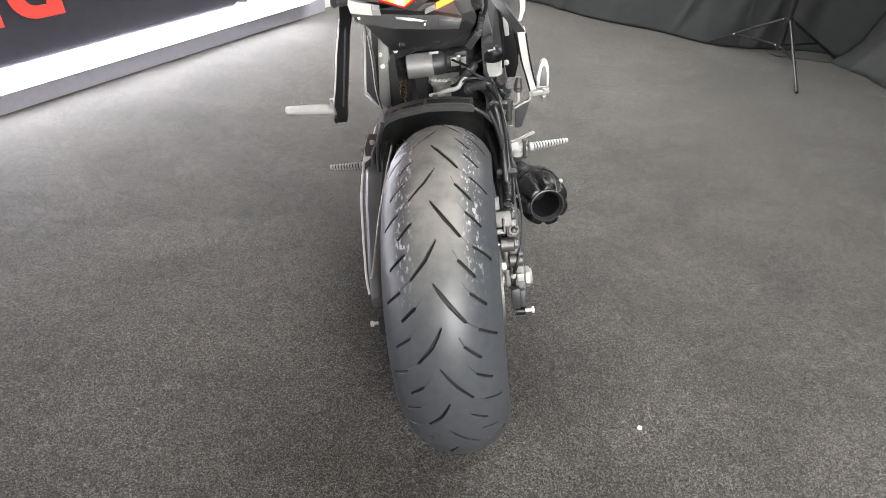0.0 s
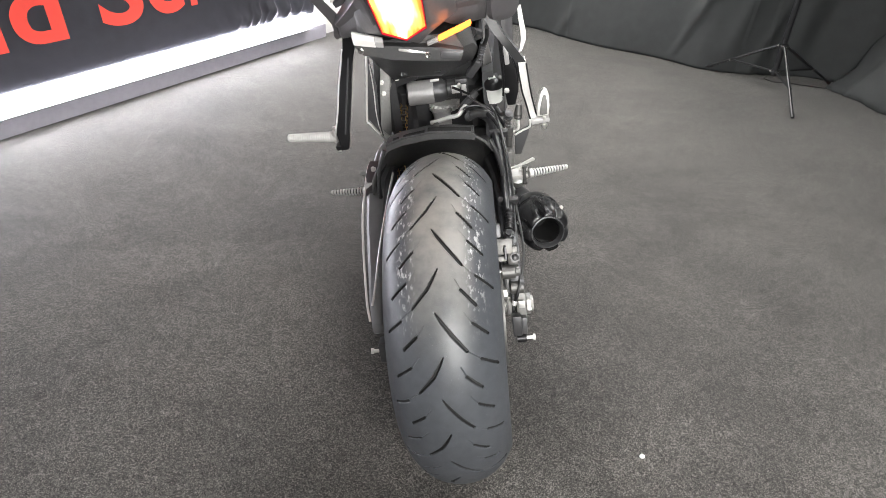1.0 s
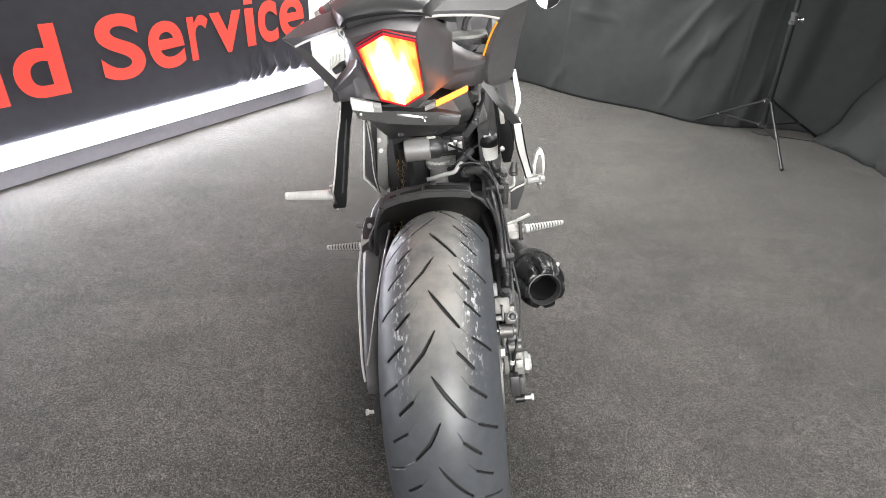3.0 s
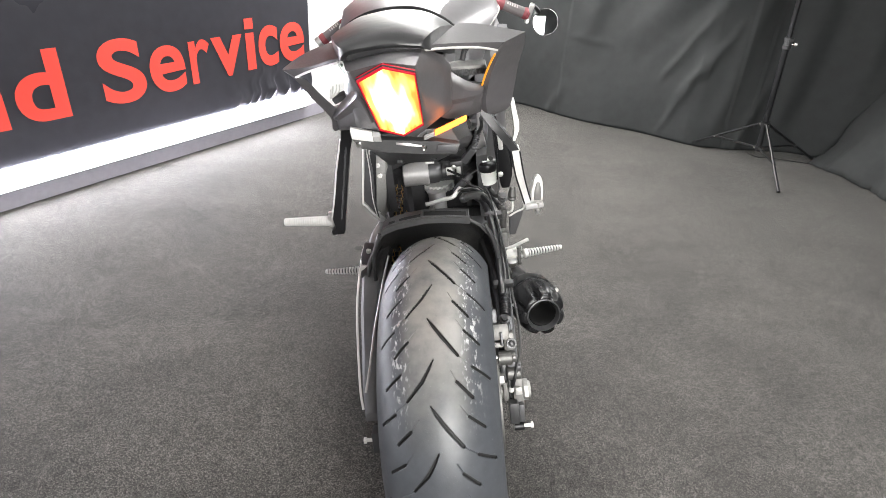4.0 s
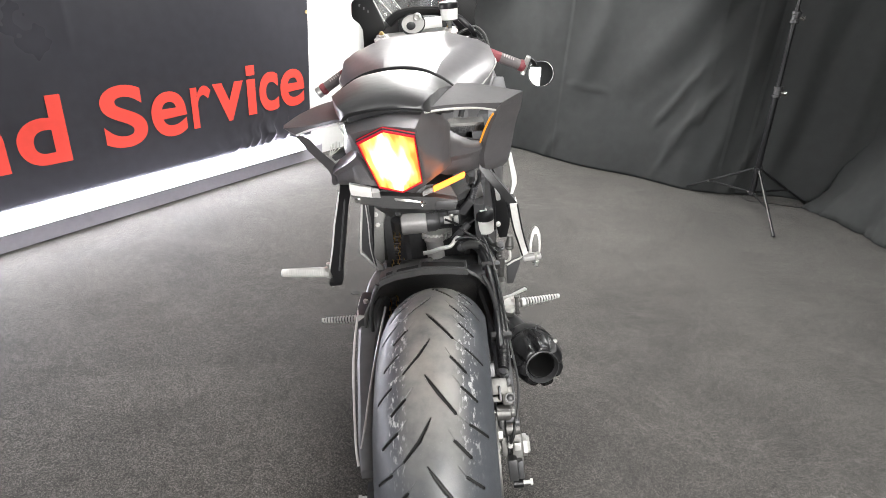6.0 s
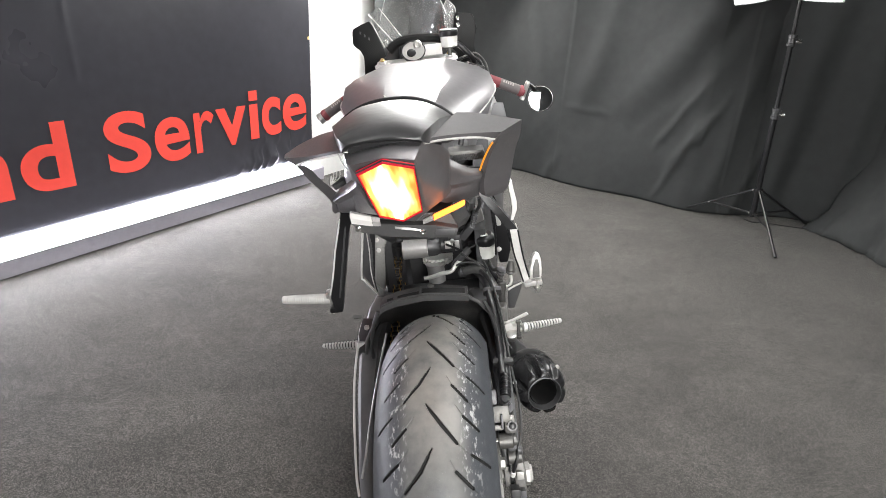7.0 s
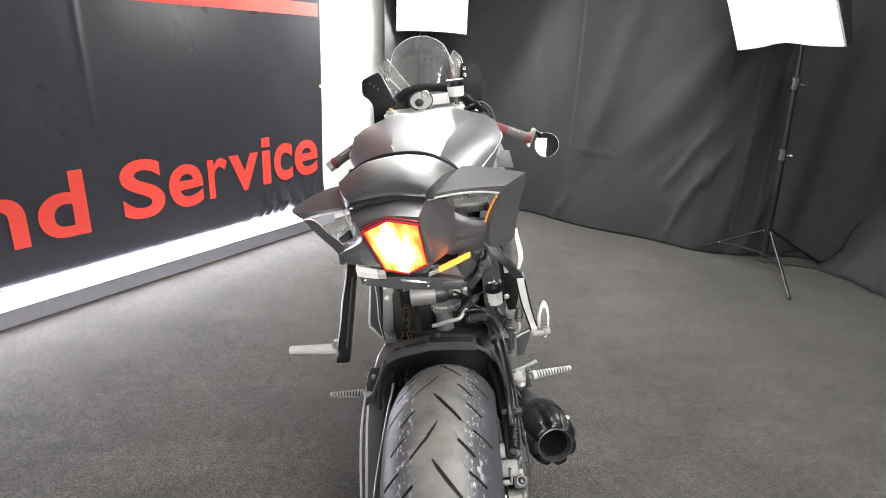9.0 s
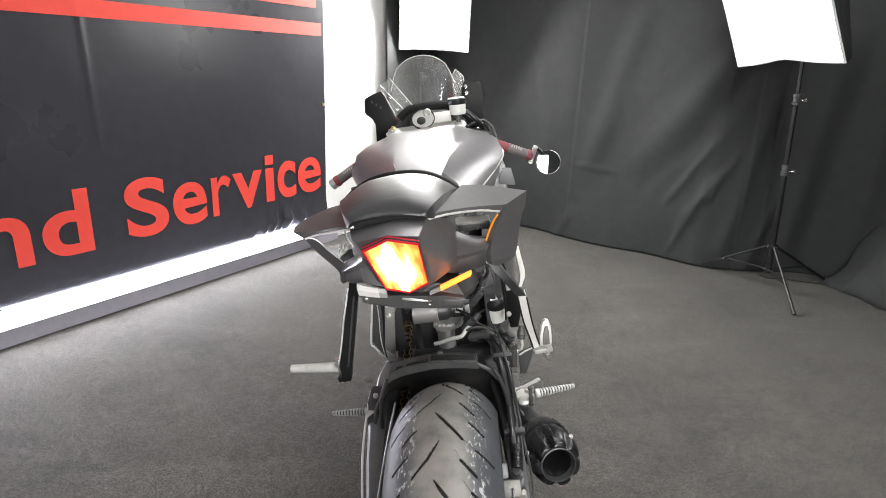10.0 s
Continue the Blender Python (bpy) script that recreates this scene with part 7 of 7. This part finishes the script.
bar_r = bar((0.115, 0.955, 0.935), (0.304, 0.972, 0.842), 1)
bar_l = bar((-0.125, 0.955, 0.935), (-0.300, 0.935, 0.842), -1)
cyl("bar_end", (-0.298, 0.935, 0.843), (-0.88, -0.1, -0.47), [(0, 0.014), (0.004, 0.016), (0.016, 0.016), (0.018, 0.012), (0.020, 0.005)], BRIGHT, n=16)
block("mirror_clamp", (0.307, 0.970, 0.846), (0.014, 0.020, 0.058), BRIGHT, (12, 22, 0), 0.005, label="bright bar-end mirror clamp")
cyl("clamp_screw", (0.297, 0.958, 0.826), (0, -1, 0.2), [(0, 0.006), (0.006, 0.006), (0.007, 0.003)], BRIGHT, n=10)
hose("mirror_stalk", [(0.312, 0.972, 0.866), (0.328, 0.985, 0.856), (0.340, 1.000, 0.840)], 0.006, BLACK_METAL)
mc = Vector((0.358, 1.000, 0.812))
mn = Vector((0.040, -0.991, 0.168)).normalized()
mir = cyl("bar_end_mirror", mc - mn * 0.014, mn, [(0, 0.022), (0.006, 0.036), (0.012, 0.0405), (0.017, 0.0405), (0.0175, 0.037), (0.014, 0.0368)], BLACK_METAL, n=48, label="round black bar-end mirror")
cyl("mirror_glass", mc + mn * 0.0002, mn, [(-0.001, 0.0369)] + [(0.0018 * (1 - (k / 12) ** 2), 0.0369 * k / 12) for k in range(12, -1, -1)], MIRROR, mir, 48, "silvered convex glass")

# -- screen and nose fairing --
def screen_ring(t):
    """An arc across the screen: t from its rear upper edge (0) to its foot (1)."""
    out = []
    for k in range(25):
        u = k / 24 * 2 - 1
        a = abs(u)
        w = (0.106 if u > 0 else 0.112) + 0.010 * t
        top = 1.176 - 0.064 * a ** 2.2 - 0.030 * max(0, a - 0.75) * 4 * a
        y0 = 1.12 + 0.0 * a
        z = top * (1 - t) + t * (1.012 - 0.05 * a)
        y = y0 + t * (0.27 - 0.22 * a ** 2) - 0.02 * (1 - t) * (1 - a)
        out.append((-0.002 + w * u * (1 - 0.06 * a * a), y, z))
    return out


bm = bmesh.new()
loft(bm, [screen_ring(t) for t in (0, 0.08, 0.2, 0.35, 0.5, 0.65, 0.8, 0.92, 1.0)], cap=False, closed=False)
screen = part("windscreen", bm, GLASS, bike, "scuffed clear bubble screen", angle=80)
screen.modifiers.new("thickness", "SOLIDIFY").thickness = 0.0025
screen.visible_shadow = False
bm = bmesh.new()
tube(bm, screen_ring(0), 0.0012, 6, straight=True)
part("screen_edge", bm, CLEAR_LENS, screen, "bright polished rim")
for sx, pts in ((-1, [(-0.141, 1.115, 1.105), (-0.106, 1.115, 1.120), (-0.034, 1.115, 1.010), (-0.060, 1.115, 0.998), (-0.104, 1.115, 1.004), (-0.136, 1.115, 1.085)]), (1, [(0.088, 1.12, 1.098), (0.104, 1.12, 1.122), (0.126, 1.12, 1.098), (0.130, 1.12, 1.060), (0.120, 1.12, 1.030), (0.090, 1.12, 1.028)])):
    bm = bmesh.new()
    prism(bm, pts, (0, 0.004, 0), 0.001)
    p = part("screen_flank", bm, GLASS, screen, "flared clear flank of the screen")
    p.visible_shadow = False
    for k, (a, b, r) in enumerate(((1, 2, 0.0014), (5, 4, 0.0012), (0, 3, 0.0018)) if sx < 0 else ((0, 1, 0.0010), (1, 2, 0.0013), (2, 3, 0.0010))):
        bm = bmesh.new()
        off = Vector((0, -0.004, 0))
        tube(bm, [Vector(pts[a]) + off, Vector(pts[b]) + off], r, 8, straight=True)
        part("flank_edge", bm, CLEAR_LENS if k < 2 else BRIGHT, p)

# dark inner fairing around the gauges
bm = bmesh.new()
secs = []
for y, w, zt, zb in ((1.10, 0.115, 1.022, 0.90), (1.16, 0.150, 1.020, 0.86), (1.24, 0.160, 1.015, 0.82), (1.36, 0.130, 0.985, 0.78), (1.48, 0.07, 0.93, 0.80), (1.52, 0.02, 0.89, 0.84)):
    secs.append(sym([(0, y, zt), (w * 0.6, y, zt - 0.006), (w, y, zt - 0.06), (w * 0.9, y, zb), (0, y, zb - 0.01)]))
loft(bm, secs)
part("nose_fairing", bm, PLASTIC, bike, "black nose fairing", angle=30)
for sx, out in ((-1, [(-0.1969, 1.11, 1.0675), (-0.1678, 1.11, 1.0779), (-0.1373, 1.11, 1.0863), (-0.1018, 1.11, 0.9845), (-0.1185, 1.11, 0.9357), (-0.1806, 1.11, 0.9214), (-0.1688, 1.11, 0.9820), (-0.1819, 1.11, 1.0035), (-0.2028, 1.11, 1.0222)]),
                (1, [(0.1230, 1.11, 1.0850), (0.1560, 1.11, 1.0740), (0.1776, 1.11, 1.0747), (0.1826, 1.11, 1.0533), (0.1889, 1.11, 1.0264), (0.1760, 1.11, 1.0069), (0.1747, 1.11, 0.9768), (0.1818, 1.11, 0.9382), (0.1315, 1.11, 0.9337), (0.1033, 1.11, 0.9768)])):
    bm = bmesh.new()
    out = [tuple(a + (b - a) * t for a, b in zip(p, q)) for p, q in zip(out, out[1:] + out[:1]) for t in (0.14, 0.86)]
    prism(bm, out, (0, 0.03, -0.006), 0.003)
    f = part("fairing_panel", bm, CARBON, bike, "black carbon weave fairing panel")
    for k in range(2):
        t = (0.30, 0.78)[k]
        p = Vector((-0.124, 1.094, 1.085)).lerp(Vector((-0.086, 1.074, 1.006)), t) if sx < 0 else Vector((0.130, 1.095, 1.066 - 0.02 * k))
        bm = bmesh.new()
        bolt(bm, p, (0, -1, 0.2), 0.005, 0.006)
        part("fairing_screw", bm, CHROME, f)
bm = bmesh.new()
for k in range(3):
    c = Vector((-0.172 + 0.012 * k, 1.094, 1.060 - 0.010 * k))
    prism(bm, [c, c + V(0.004, 0, -0.003), c + V(0.002, 0, -0.010), c + V(-0.002, 0, -0.007)], (0, -0.0012, 0))
tagged(part("panel_print", bm, DARK_ALLOY, bike, "faint grey unreadable print"), kind="stuff")

# side fairings and belly
for sx in (-1, 1):
    bm = bmesh.new()
    secs = []
    for y, x, zt, zb in ((0.72, 0.17, 0.62, 0.26), (0.86, 0.205, 0.80, 0.20), (1.02, 0.225, 0.88, 0.20), (1.18, 0.215, 0.92, 0.30), (1.32, 0.17, 0.92, 0.55), (1.42, 0.11, 0.90, 0.70)):
        secs.append([(sx * (x * 0.80), y, zt), (sx * x, y, zt - 0.10 * (zt - zb)), (sx * x, y, zb + 0.45 * (zt - zb)), (sx * x * 0.72, y, zb)])
    loft(bm, secs, cap=False, closed=False)
    f = part("side_fairing", bm, PAINT, bike, "satin graphite side fairing", angle=25)
    f.modifiers.new("thickness", "SOLIDIFY").thickness = 0.004
    bm = bmesh.new()
    prism(bm, [(sx * x, y, z) for x, y, z in [(0.190, 0.700, 0.868), (0.212, 0.700, 0.865), (0.220, 0.700, 0.818), (0.179, 0.700, 0.826), (0.179, 0.700, 0.845)]], (0, 0.006, 0), 0.002)
    part("knee_panel", bm, ARM_GREY, bike)
bm = bmesh.new()
loft(bm, [sym([(0, y, zt), (w, y, zt), (w * 0.7, y, zb), (0, y, zb)]) for y, w, zt, zb in ((0.62, 0.10, 0.24, 0.18), (0.80, 0.15, 0.26, 0.13), (1.02, 0.14, 0.28, 0.14), (1.10, 0.06, 0.26, 0.20))])
part("belly_pan", bm, PAINT, bike)

# -- side stand --
M_inv = bike.matrix_basis.inverted()
foot_w = Vector((-0.185, 0.76, 0.006))
foot = M_inv @ foot_w
bm = bmesh.new()
tube(bm, [(-0.09, 0.60, 0.26), foot.lerp(Vector((-0.09, 0.60, 0.26)), 0.4), foot], 0.010, 10, 4)
stand = part("side_stand", bm, BLACK_METAL, bike, "black steel side stand")
bm = bmesh.new()
lathe(bm, foot - (M_inv.to_3x3() @ Vector((0, 0, 0.006))), M_inv.to_3x3() @ Vector((0, 0, 1)), [(0, 0.024), (0.004, 0.024), (0.006, 0.018), (0.012, 0.012)], 20)
part("stand_foot", bm, BLACK_METAL, stand)
